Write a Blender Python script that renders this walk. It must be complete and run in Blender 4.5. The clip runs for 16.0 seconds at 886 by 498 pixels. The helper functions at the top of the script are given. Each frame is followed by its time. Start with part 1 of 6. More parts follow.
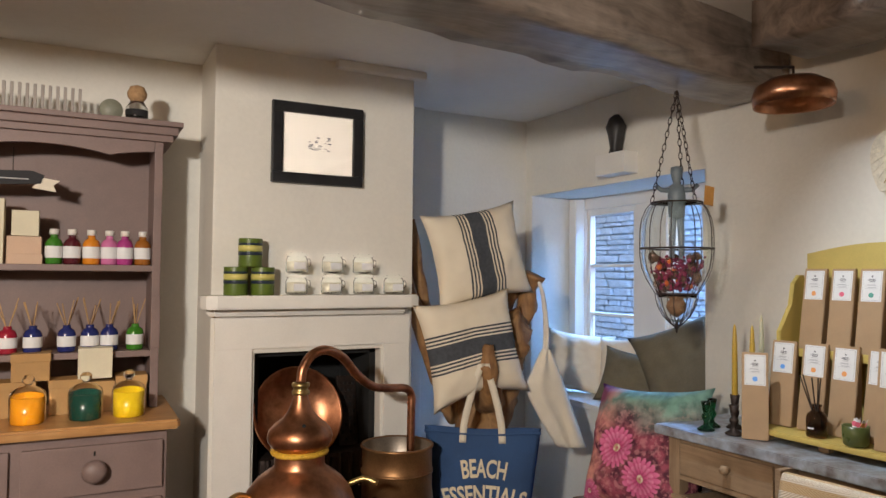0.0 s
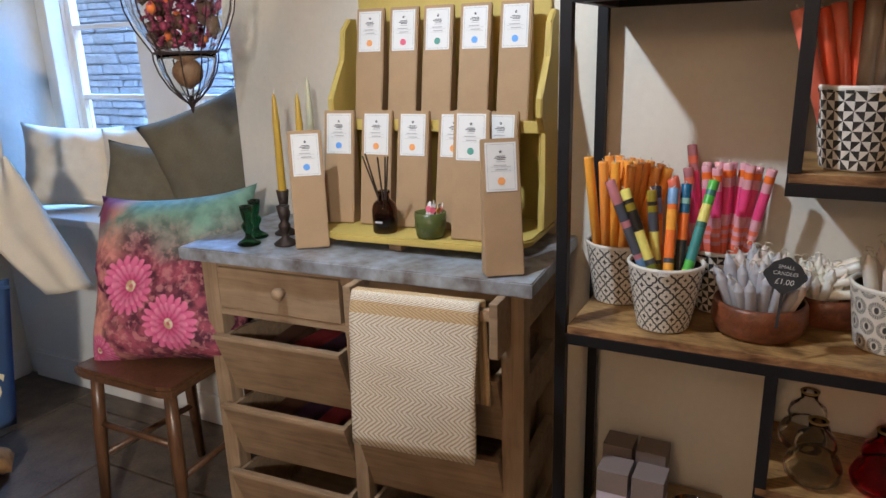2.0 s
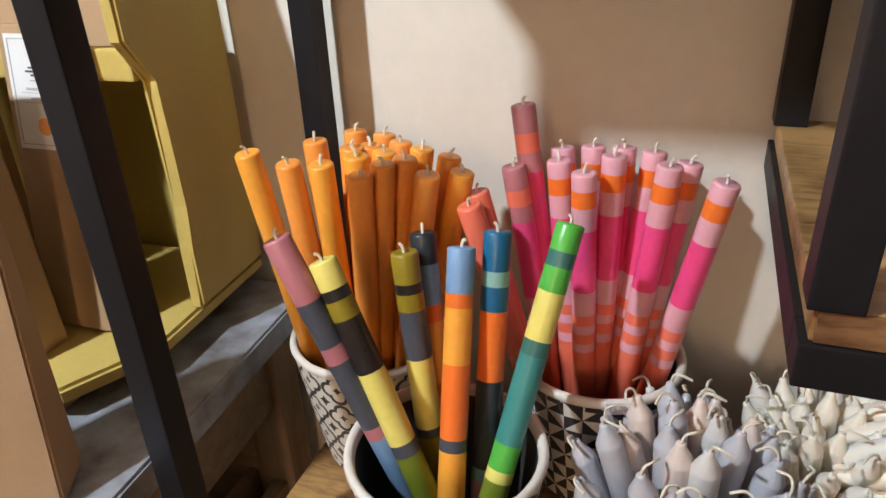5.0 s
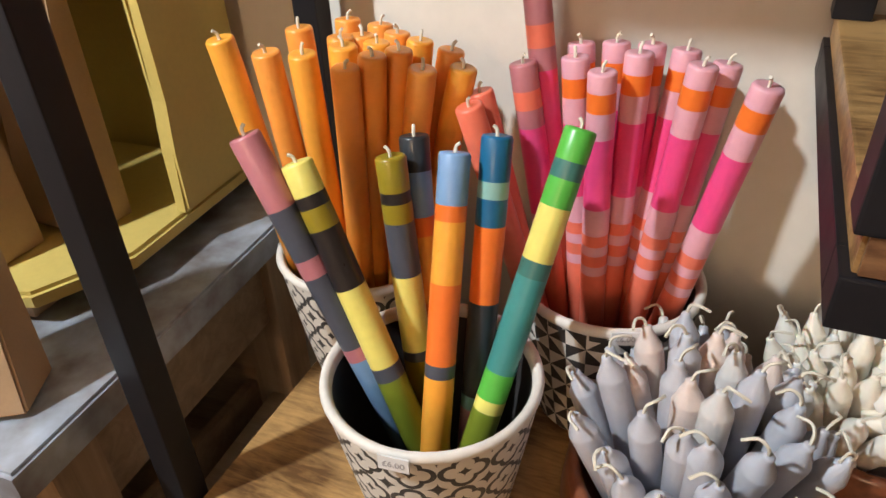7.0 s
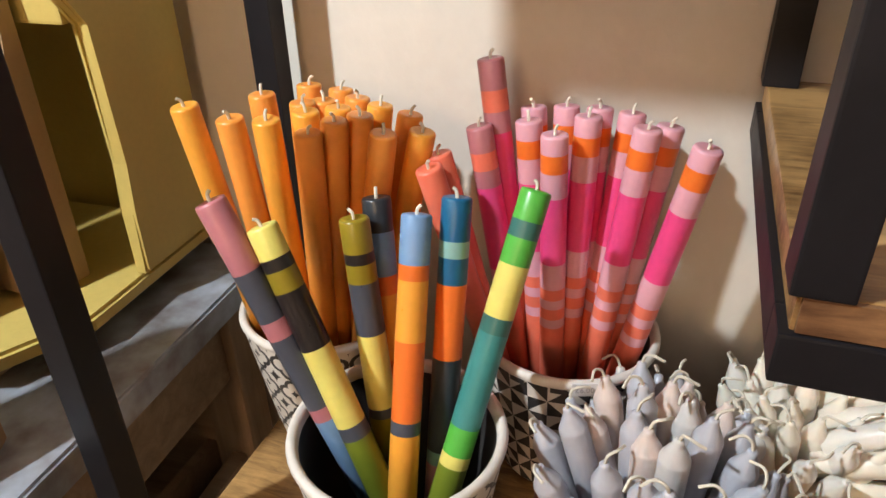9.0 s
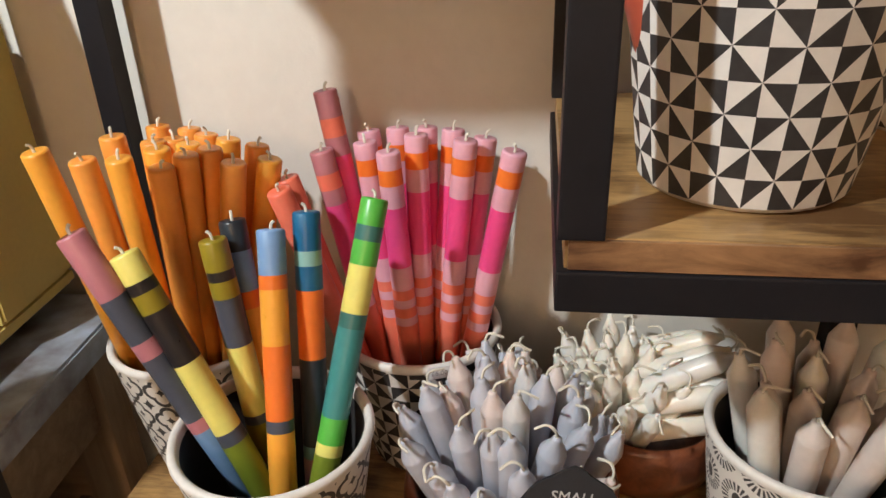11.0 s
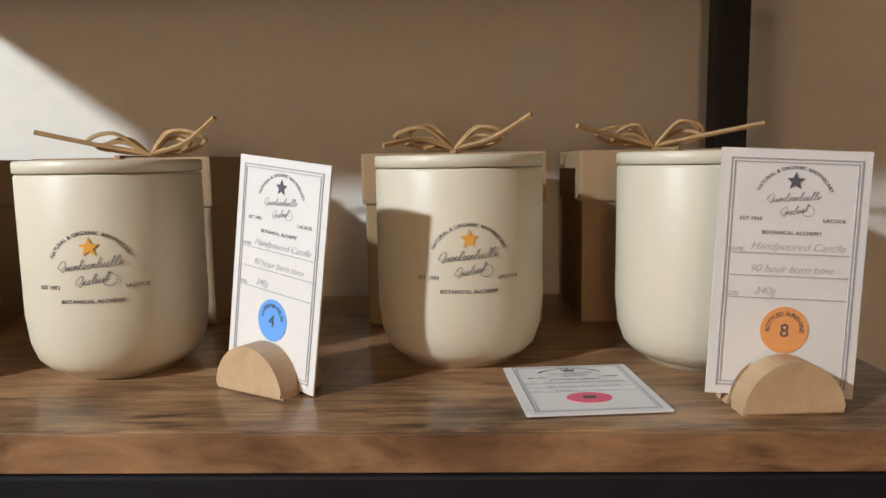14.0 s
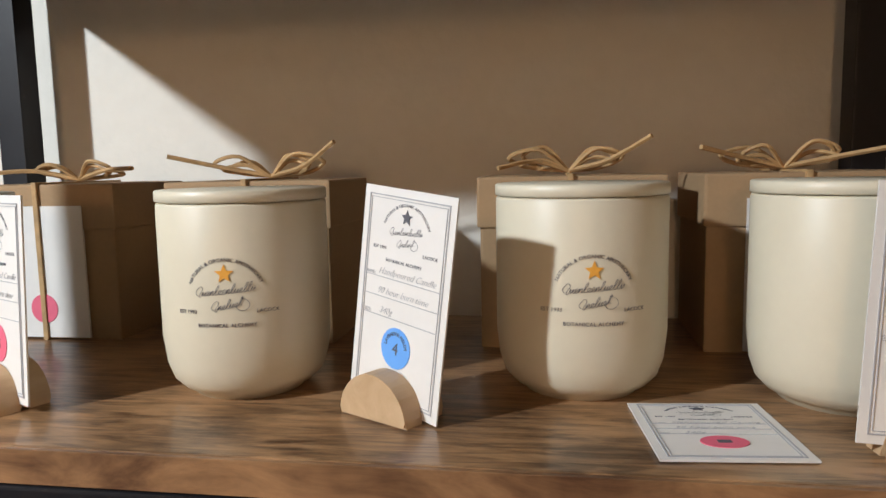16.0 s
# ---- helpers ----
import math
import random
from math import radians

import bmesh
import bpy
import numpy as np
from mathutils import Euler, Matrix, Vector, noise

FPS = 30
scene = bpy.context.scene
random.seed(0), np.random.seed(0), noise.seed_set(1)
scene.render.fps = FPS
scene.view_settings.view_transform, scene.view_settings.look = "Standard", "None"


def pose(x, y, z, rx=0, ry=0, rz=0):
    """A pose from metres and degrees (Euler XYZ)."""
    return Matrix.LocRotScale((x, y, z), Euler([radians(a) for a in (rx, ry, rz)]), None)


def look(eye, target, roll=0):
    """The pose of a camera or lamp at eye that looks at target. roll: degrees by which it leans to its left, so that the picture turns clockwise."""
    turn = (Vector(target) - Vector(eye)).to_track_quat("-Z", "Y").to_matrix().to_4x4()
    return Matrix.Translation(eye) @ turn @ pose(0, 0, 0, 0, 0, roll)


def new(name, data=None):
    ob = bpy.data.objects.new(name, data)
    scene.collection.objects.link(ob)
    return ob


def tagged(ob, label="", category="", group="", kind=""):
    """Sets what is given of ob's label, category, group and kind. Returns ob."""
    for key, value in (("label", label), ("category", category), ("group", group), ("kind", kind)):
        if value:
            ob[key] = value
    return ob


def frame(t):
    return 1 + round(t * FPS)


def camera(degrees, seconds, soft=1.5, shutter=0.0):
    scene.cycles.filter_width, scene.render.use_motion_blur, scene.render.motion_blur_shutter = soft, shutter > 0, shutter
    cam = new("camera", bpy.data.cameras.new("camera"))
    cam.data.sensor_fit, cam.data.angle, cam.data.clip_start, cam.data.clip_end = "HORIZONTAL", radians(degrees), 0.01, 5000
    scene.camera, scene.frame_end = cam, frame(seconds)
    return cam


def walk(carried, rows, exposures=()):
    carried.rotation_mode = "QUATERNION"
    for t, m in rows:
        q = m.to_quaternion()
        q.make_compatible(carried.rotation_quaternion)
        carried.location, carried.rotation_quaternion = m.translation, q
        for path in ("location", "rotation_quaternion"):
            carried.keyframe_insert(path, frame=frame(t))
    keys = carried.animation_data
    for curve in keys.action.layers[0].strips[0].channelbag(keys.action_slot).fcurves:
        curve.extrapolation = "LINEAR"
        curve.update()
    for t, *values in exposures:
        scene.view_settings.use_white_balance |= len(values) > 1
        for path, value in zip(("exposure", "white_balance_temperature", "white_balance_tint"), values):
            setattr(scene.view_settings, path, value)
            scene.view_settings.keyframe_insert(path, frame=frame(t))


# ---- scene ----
cam = camera(64.5, 16.0)
PATH = [
    (0, (0.316, -0.176, 1.403), (1.329, 1.774, 1.477), 0.6),
    (0.5, (0.435, -0.083, 1.363), (1.68, 1.73, 1.294), 0.5),
    (1, (0.629, 0.062, 1.362), (2.108, 1.673, 1.122), 0.4),
    (1.5, (0.792, 0.193, 1.339), (2.479, 1.535, 0.901), -0.5),
    (2, (0.974, 0.376, 1.327), (2.857, 1.339, 0.722), -1.7),
    (2.5, (1.134, 0.415, 1.309), (3.103, 1.126, 0.635), -2.2),
    (3, (1.408, 0.402, 1.307), (3.409, 1.013, 0.626), -2.3),
    (3.5, (1.621, 0.402, 1.301), (3.586, 1.014, 0.523), -2.6),
    (3.7, (1.718, 0.419, 1.28), (3.684, 1.037, 0.507), -2.9),
    (5.8, (2.089, 0.446, 1.255), (3.802, 1.234, 0.121), -2.8),
    (6, (2.094, 0.441, 1.247), (3.788, 1.244, 0.096), -2.9),
    (6.5, (2.101, 0.437, 1.238), (3.766, 1.219, 0.032), -2.7),
    (7, (2.107, 0.436, 1.232), (3.779, 1.197, 0.021), -2.4),
    (7.5, (2.11, 0.437, 1.23), (3.806, 1.188, 0.046), -2.2),
    (8, (2.112, 0.439, 1.236), (3.84, 1.185, 0.097), -2.0),
    (10.5, (2.052, 0.414, 1.251), (3.959, 0.821, 0.234), -1.7),
    (11, (2.03, 0.402, 1.251), (3.98, 0.681, 0.272), -1.9),
    (11.5, (1.998, 0.397, 1.280), (4.001, 0.504, 0.378), -1.8),
    (12, (1.996, 0.380, 1.333), (4.057, 0.351, 0.564), -1.6),
    (12.5, (1.991, 0.37, 1.386), (4.119, 0.304, 0.831), -0.59),
    (13, (2.021, 0.358, 1.456), (4.177, 0.259, 1.028), 0.1),
    (13.5, (2.058, 0.322, 1.519), (4.235, 0.320, 1.196), -0.7),
    (14, (2.078, 0.316, 1.557), (4.260, 0.380, 1.285), -0.9),
    (14.5, (2.089, 0.318, 1.567), (4.271, 0.428, 1.306), -0.8),
    (15, (2.091, 0.320, 1.569), (4.269, 0.500, 1.313), -0.6),
    (15.5, (2.087, 0.326, 1.569), (4.259, 0.566, 1.314), -0.8),
    (16, (2.081, 0.333, 1.570), (4.239, 0.675, 1.316), -1.1),
]
walk(cam, [(t, look(eye, target, roll)) for t, eye, target, roll in PATH],
     [(0.0, 0.0, 6450, 10), (1.0, 0.03, 6200, 10), (1.5, 0.13, 6150, 10), (2.0, 0.27, 6150, 10), (2.5, 0.40, 6200, 10), (3.5, 0.50, 6200, 10), (6.0, 0.93, 6600, 10),
      (8.0, 0.97, 6650, 10), (11.0, 0.78, 6700, 10), (12.5, 0.48, 6650, 10), (13.5, 0.32, 6350, 10), (16.0, 0.28, 6350, 10)])

# ---- daylight and lamps ----
world = bpy.data.worlds.new("sky")
scene.world = world
world.use_nodes = True
sky = world.node_tree.nodes.new("ShaderNodeTexSky")
sky.sky_type = "NISHITA"
sky.sun_disc = False
sky.sun_elevation, sky.sun_rotation = radians(32), radians(200)
world.node_tree.links.new(sky.outputs[0], world.node_tree.nodes["Background"].inputs[0])
world.node_tree.nodes["Background"].inputs[1].default_value = 0.3


def lamp(name, kind, place, watts, colour, size):
    data = bpy.data.lights.new(name, kind)
    data.energy, data.color = watts, colour
    if kind == "AREA":
        data.size = size
    else:
        data.shadow_soft_size = size
    ob = new(name, data)
    ob.location = place
    return ob


KEY = (1.675, 1.30, 2.112)
spot = lamp("ceiling_spot_light", "SPOT", KEY, 60, (0.89, 0.955, 1.0), 0.030)
spot.matrix_world = look(KEY, (2.45, 0.38, 0.92))
spot.data.spot_size, spot.data.spot_blend = radians(118), 0.85
# unseen point lamp, added to lift the ambient light with a warm tone
lamp("added_warm_fill", "POINT", (-0.75, 0.55, 2.02), 30, (1.0, 0.58, 0.29), 0.12)
# unseen spot, added to brighten the dresser and chimney side
wash = lamp("added_wash_light", "SPOT", (-0.9, -0.6, 1.97), 350, (1.0, 0.94, 0.86), 0.10)
wash.matrix_world = look((-0.9, -0.6, 1.97), (0.2, 2.7, 1.7))
wash.data.spot_size, wash.data.spot_blend = radians(94), 0.6
# unseen area lamp added for cold sky light between the houses on the window
day = lamp("window_sky_fill", "AREA", (3.75, 2.75, 2.75), 225, (0.20, 0.45, 1.0), 1.3)
day.matrix_world = pose(3.75, 2.75, 2.75, 0, 24, 0)


# ---- materials ----
def shade(name, colour, rough=0.6, metal=0.0, vary=0.12, scale=14.0, fine=160.0, bump=0.15, dist=0.002, tint=None, spec=0.5, coat=0.0):
    """A painted or natural surface: colour broken up at two scales, with fine relief."""
    m = bpy.data.materials.new(name)
    m.use_nodes = True
    nt = m.node_tree
    n, l = nt.nodes, nt.links
    b = n["Principled BSDF"]
    tc = n.new("ShaderNodeTexCoord")
    big, small = n.new("ShaderNodeTexNoise"), n.new("ShaderNodeTexNoise")
    big.inputs["Scale"].default_value, small.inputs["Scale"].default_value = scale, fine
    big.inputs["Detail"].default_value, small.inputs["Detail"].default_value = 5, 3
    for t in (big, small):
        l.new(tc.outputs["Object"], t.inputs["Vector"])
    mix = n.new("ShaderNodeMath")
    mix.operation = "MULTIPLY_ADD"
    mix.inputs[1].default_value = 0.65
    l.new(big.outputs["Fac"], mix.inputs[0])
    half = n.new("ShaderNodeMath")
    half.operation = "MULTIPLY"
    half.inputs[1].default_value = 0.35
    l.new(small.outputs["Fac"], half.inputs[0])
    l.new(half.outputs[0], mix.inputs[2])
    ramp = n.new("ShaderNodeValToRGB")
    dark = tuple(c * (1 - 2.2 * vary) for c in (tint or colour))
    light = tuple(min(1, c * (1 + vary)) for c in colour)
    ramp.color_ramp.elements[0].position, ramp.color_ramp.elements[1].position = 0.28, 0.68
    ramp.color_ramp.elements[0].color, ramp.color_ramp.elements[1].color = (*dark, 1), (*light, 1)
    l.new(mix.outputs[0], ramp.inputs[0])
    l.new(ramp.outputs[0], b.inputs["Base Color"])
    rr = n.new("ShaderNodeMapRange")
    rr.inputs["To Min"].default_value, rr.inputs["To Max"].default_value = max(0.02, rough - 0.1), min(1, rough + 0.1)
    l.new(big.outputs["Fac"], rr.inputs["Value"])
    l.new(rr.outputs[0], b.inputs["Roughness"])
    b.inputs["Metallic"].default_value = metal
    b.inputs["Specular IOR Level"].default_value = spec
    b.inputs["Coat Weight"].default_value = coat
    if bump:
        bp = n.new("ShaderNodeBump")
        bp.inputs["Strength"].default_value, bp.inputs["Distance"].default_value = bump, dist
        l.new(mix.outputs[0], bp.inputs["Height"])
        l.new(bp.outputs[0], b.inputs["Normal"])
    return m


def grain(name, dark, light, rough=0.45, axis=1, scale=9.0, stretch=14.0, bump=0.12, coat=0.0, edge=(0.33, 0.66), blotch=0.35):
    """Wood: long grain along one axis, with knots and blotches."""
    m = bpy.data.materials.new(name)
    m.use_nodes = True
    n, l = m.node_tree.nodes, m.node_tree.links
    b = n["Principled BSDF"]
    tc, mp = n.new("ShaderNodeTexCoord"), n.new("ShaderNodeMapping")
    sc = [scale * stretch / 3] * 3
    sc[axis] = scale / 3
    mp.inputs["Scale"].default_value = sc
    l.new(tc.outputs["Object"], mp.inputs["Vector"])
    a, c = n.new("ShaderNodeTexNoise"), n.new("ShaderNodeTexNoise")
    a.inputs["Scale"].default_value, a.inputs["Detail"].default_value, a.inputs["Distortion"].default_value = 1.6, 10, 0.8
    a.inputs["Roughness"].default_value = 0.64
    c.inputs["Scale"].default_value, c.inputs["Detail"].default_value = 14, 8
    l.new(mp.outputs[0], a.inputs["Vector"])
    l.new(tc.outputs["Object"], c.inputs["Vector"])
    mx = n.new("ShaderNodeMix")
    mx.inputs["Factor"].default_value = blotch
    l.new(a.outputs["Fac"], mx.inputs["A"])
    l.new(c.outputs["Fac"], mx.inputs["B"])
    ramp = n.new("ShaderNodeValToRGB")
    ramp.color_ramp.elements[0].position, ramp.color_ramp.elements[1].position = edge
    ramp.color_ramp.elements[0].color, ramp.color_ramp.elements[1].color = (*dark, 1), (*light, 1)
    l.new(mx.outputs["Result"], ramp.inputs[0])
    l.new(ramp.outputs[0], b.inputs["Base Color"])
    b.inputs["Roughness"].default_value = rough
    b.inputs["Coat Weight"].default_value = coat
    bp = n.new("ShaderNodeBump")
    bp.inputs["Strength"].default_value, bp.inputs["Distance"].default_value = bump, 0.002
    l.new(a.outputs["Fac"], bp.inputs["Height"])
    l.new(bp.outputs[0], b.inputs["Normal"])
    return m


def clear(name, colour=(1, 1, 1), rough=0.02, ior=1.45):
    m = bpy.data.materials.new(name)
    m.use_nodes = True
    b = m.node_tree.nodes["Principled BSDF"]
    b.inputs["Base Color"].default_value = (*colour, 1)
    b.inputs["Roughness"].default_value, b.inputs["IOR"].default_value = rough, ior
    b.inputs["Transmission Weight"].default_value = 1.0
    return m


def waxy(name, colour, rough=0.32):
    m = shade(name, colour, rough, vary=0.05, scale=30, bump=0.05)
    b = m.node_tree.nodes["Principled BSDF"]
    b.inputs["Subsurface Weight"].default_value = 0.25
    b.inputs["Subsurface Radius"].default_value = (0.006, 0.004, 0.003)
    b.inputs["Subsurface Scale"].default_value = 1.0
    return m


M = {
    "plaster": shade("wall plaster", (0.74, 0.71, 0.64), 0.85, vary=0.035, scale=3, fine=60, bump=0.5, dist=0.006),
    "ceiling": shade("ceiling plaster", (0.78, 0.75, 0.70), 0.9, vary=0.03, scale=3, fine=40, bump=0.5, dist=0.006),
    "white": shade("white paint", (0.78, 0.75, 0.69), 0.55, vary=0.03, scale=8, bump=0.25),
    "floor": shade("dark stone floor", (0.135, 0.100, 0.072), 0.6, vary=0.3, scale=6, fine=60, bump=0.5, dist=0.004),
    "beam": grain("old oak beam", (0.085, 0.062, 0.048), (0.33, 0.26, 0.21), 0.30, axis=0, scale=5, stretch=8, bump=0.7),
    "soot": shade("soot", (0.012, 0.012, 0.012), 0.9, vary=0.3),
    "stone": shade("outdoor stone", (0.56, 0.61, 0.68), 0.9, vary=0.22, scale=9, fine=50, bump=0.8, dist=0.01),
    "mortar": shade("mortar", (0.33, 0.33, 0.32), 0.95, vary=0.15, scale=20),
    "glass": clear("window glass"),
    "jar_glass": clear("clear glass", (0.97, 0.99, 0.98)),
    "thin_glass": clear("thin blown glass", (0.98, 1.0, 0.99), 0.01, 1.12),
    "dresser": shade("mauve brown paint", (0.215, 0.148, 0.132), 0.55, vary=0.08, scale=10, bump=0.1),
    "pine": grain("honey pine", (0.36, 0.17, 0.055), (0.56, 0.31, 0.12), 0.35, axis=0, coat=0.2),
    "desk_wood": grain("weathered pine", (0.21, 0.14, 0.085), (0.42, 0.30, 0.19), 0.6, axis=1, scale=7),
    "desk_leg": grain("weathered pine upright", (0.21, 0.14, 0.085), (0.42, 0.30, 0.19), 0.6, axis=2, scale=7),
    "zinc": shade("weathered zinc", (0.39, 0.45, 0.53), 0.36, metal=0.30, vary=0.31, scale=13, fine=40, tint=(0.34, 0.21, 0.13), bump=0.12),
    "rack_metal": shade("black powder-coated steel", (0.011, 0.011, 0.014), 0.48, vary=0.1, scale=30, bump=0.05, spec=0.28),
    "rack_wood": grain("rustic brown board", (0.125, 0.060, 0.022), (0.50, 0.300, 0.118), 0.34, axis=1, scale=40, stretch=7, coat=0.10, edge=(0.40, 0.60), blotch=0.58),
    "rack_wood_dark": grain("dark rustic board", (0.070, 0.034, 0.016), (0.40, 0.225, 0.108), 0.30, axis=1, scale=40, stretch=8, coat=0.12, edge=(0.40, 0.59), blotch=0.40),
    "board_edge": grain("board edge", (0.085, 0.036, 0.017), (0.38, 0.205, 0.095), 0.4, axis=1, scale=34, stretch=4, edge=(0.39, 0.60), blotch=0.5),
    "yellow": shade("mustard paint", (0.56, 0.43, 0.12), 0.6, vary=0.05, scale=12, bump=0.1),
    "kraft": shade("kraft paper", (0.40, 0.265, 0.15), 0.75, vary=0.05, scale=20, fine=300, bump=0.06),
    "kraft_box": shade("kraft card", (0.36, 0.235, 0.125), 0.8, vary=0.06, scale=18, fine=300, bump=0.06),
    "paper": shade("label paper", (0.74, 0.74, 0.74), 0.7, vary=0.02, scale=30, bump=0.03),
    "card": shade("printed card", (0.76, 0.735, 0.70), 0.6, vary=0.02, scale=30, bump=0.03),
    "ink": shade("grey ink", (0.10, 0.10, 0.12), 0.7, vary=0.05, bump=0),
    "ink_soft": shade("pale grey ink", (0.42, 0.42, 0.44), 0.7, vary=0.05, bump=0),
    "blue_dot": shade("blue ink", (0.14, 0.38, 0.86), 0.6, vary=0.03, bump=0),
    "pink_dot": shade("pink ink", (0.76, 0.14, 0.22), 0.6, vary=0.03, bump=0),
    "orange_dot": shade("orange ink", (0.83, 0.36, 0.12), 0.6, vary=0.03, bump=0),
    "green_dot": shade("green ink", (0.10, 0.33, 0.27), 0.6, vary=0.03, bump=0),
    "gold_ink": shade("amber ink", (0.80, 0.38, 0.05), 0.6, vary=0.03, bump=0),
    "ceramic": shade("cream ceramic", (0.66, 0.605, 0.47), 0.42, vary=0.015, scale=20, bump=0.03),
    "pot_white": shade("white earthenware", (0.72, 0.69, 0.64), 0.5, vary=0.05, scale=20, bump=0.08),
    "pot_black": shade("black glaze", (0.035, 0.033, 0.033), 0.5, vary=0.2, scale=20, bump=0.05),
    "copper": shade("copper", (0.47, 0.215, 0.115), 0.35, metal=1, vary=0.26, scale=13, fine=45, bump=0.35, dist=0.003),
    "copper_dull": shade("dull brown copper", (0.30, 0.155, 0.065), 0.42, metal=0.8, vary=0.18, scale=10, bump=0.1),
    "brass": shade("brass", (0.52, 0.38, 0.16), 0.35, metal=1, vary=0.1),
    "iron": shade("wrought iron", (0.05, 0.035, 0.03), 0.55, metal=0.6, vary=0.2, scale=40),
    "black_frame": shade("black painted frame", (0.018, 0.018, 0.02), 0.35, vary=0.2, scale=20),
    "driftwood": grain("driftwood root", (0.13, 0.055, 0.020), (0.46, 0.25, 0.095), 0.65, axis=2, scale=8, stretch=5, bump=0.9),
    "canvas": shade("cream canvas", (0.74, 0.67, 0.54), 0.9, vary=0.06, scale=8, fine=260, bump=0.3),
    "stripe": shade("charcoal woven stripe", (0.050, 0.055, 0.066), 0.9, vary=0.2, scale=30, fine=260, bump=0.25),
    "navy": shade("blue canvas", (0.030, 0.074, 0.180), 0.9, vary=0.14, scale=7, fine=260, bump=0.3),
    "print": shade("cream print", (0.72, 0.62, 0.44), 0.85, vary=0.05, bump=0.1),
    "olive": shade("olive velvet", (0.155, 0.135, 0.090), 0.85, vary=0.12, scale=9, bump=0.2),
    "cream_cushion": shade("pale linen", (0.80, 0.70, 0.55), 0.9, vary=0.05, scale=9, fine=200, bump=0.2),
    "chair_wood": grain("dark stained elm", (0.05, 0.024, 0.012), (0.16, 0.075, 0.034), 0.35, axis=2, coat=0.2),
    "amber": clear("amber glass", (0.22, 0.075, 0.012)),
    "olive_glaze": shade("olive glaze", (0.085, 0.105, 0.030), 0.3, vary=0.06, bump=0.05),
    "slate": shade("chalkboard", (0.020, 0.020, 0.023), 0.75, vary=0.2, scale=20, bump=0.05),
    "chalk": shade("chalk", (0.50, 0.50, 0.50), 0.9, vary=0.1, bump=0),
    "rust_bowl": grain("red-brown turned wood", (0.075, 0.022, 0.011), (0.27, 0.085, 0.035), 0.35, axis=0, scale=8, coat=0.2),
    "raffia": shade("raffia", (0.46, 0.29, 0.13), 0.7, vary=0.15, scale=40),
    "block_wood": grain("pale beech", (0.46, 0.30, 0.16), (0.60, 0.42, 0.25), 0.5, axis=1, scale=20, stretch=6),
    "wick": shade("cotton wick", (0.72, 0.68, 0.58), 0.9, vary=0.05),
    "straw": shade("woven straw", (0.70, 0.63, 0.50), 0.9, vary=0.12, scale=60, bump=0.4),
    "reed": shade("reed", (0.42, 0.26, 0.12), 0.8, vary=0.1),
    "reed_dark": shade("dark reed", (0.05, 0.035, 0.025), 0.8, vary=0.1),
    "cork": shade("cork", (0.42, 0.25, 0.12), 0.85, vary=0.2, scale=60),
}


# ---- mesh helpers ----
def part(name, bm, material, parent=None, label="", smooth=False):
    """Links a bmesh as one mesh object, under a thing or a part."""
    me = bpy.data.meshes.new(name)
    bm.to_mesh(me)
    bm.free()
    for mat in material if isinstance(material, (list, tuple)) else [material]:
        me.materials.append(mat)
    if smooth:
        for p in me.polygons:
            p.use_smooth = True
    ob = new(name, me)
    if parent is not None:
        ob.parent = parent
    if label:
        ob["label"] = label
    return ob


def thing(name, label, category, m=None, group="", kind=""):
    ob = new(name)
    ob.empty_display_size = 0.05
    if m is not None:
        ob.matrix_basis = m
    return tagged(ob, label, category, group, kind)


def box(x0, y0, z0, x1, y1, z1, bevel=0.0, bm=None, m=None):
    """A block between two corners, with rounded edges."""
    own = bmesh.new()
    bmesh.ops.create_cube(own, size=1, matrix=Matrix.Translation(((x0 + x1) / 2, (y0 + y1) / 2, (z0 + z1) / 2)) @ Matrix.Diagonal((abs(x1 - x0), abs(y1 - y0), abs(z1 - z0), 1)))
    if bevel:
        bmesh.ops.bevel(own, geom=own.edges[:], offset=bevel, segments=2, profile=0.7, affect="EDGES")
    if m is not None:
        own.transform(m)
    return own if bm is None else joined(bm, own)


def joined(bm, other):
    me = bpy.data.meshes.new("part")
    other.to_mesh(me)
    other.free()
    bm.from_mesh(me)
    bpy.data.meshes.remove(me)
    return bm


def lathe(profile, seg=32, m=None, uv=False):
    """Turns a profile of (radius, height) round the z axis."""
    bm = bmesh.new()
    rings = []
    for r, z in profile:
        if r < 1e-6:
            rings.append([bm.verts.new((0, 0, z))])
        else:
            rings.append([bm.verts.new((r * math.cos(2 * math.pi * k / seg), r * math.sin(2 * math.pi * k / seg), z)) for k in range(seg)])
    layer = bm.loops.layers.uv.new("UVMap") if uv else None
    for i, (a, b) in enumerate(zip(rings, rings[1:])):
        for k in range(seg):
            j = (k + 1) % seg
            if len(a) == 1 and len(b) == 1:
                continue
            if len(a) == 1:
                f = bm.faces.new((a[0], b[j], b[k]))
            elif len(b) == 1:
                f = bm.faces.new((a[k], a[j], b[0]))
            else:
                f = bm.faces.new((a[k], a[j], b[j], b[k]))
                if uv:
                    for lp, (u, v) in zip(f.loops, ((k, 0), (k + 1, 0), (k + 1, 1), (k, 1))):
                        lp[layer].uv = (u / seg, profile[i + v][1])
    if m is not None:
        bm.transform(m)
    bmesh.ops.recalc_face_normals(bm, faces=bm.faces[:])
    return bm


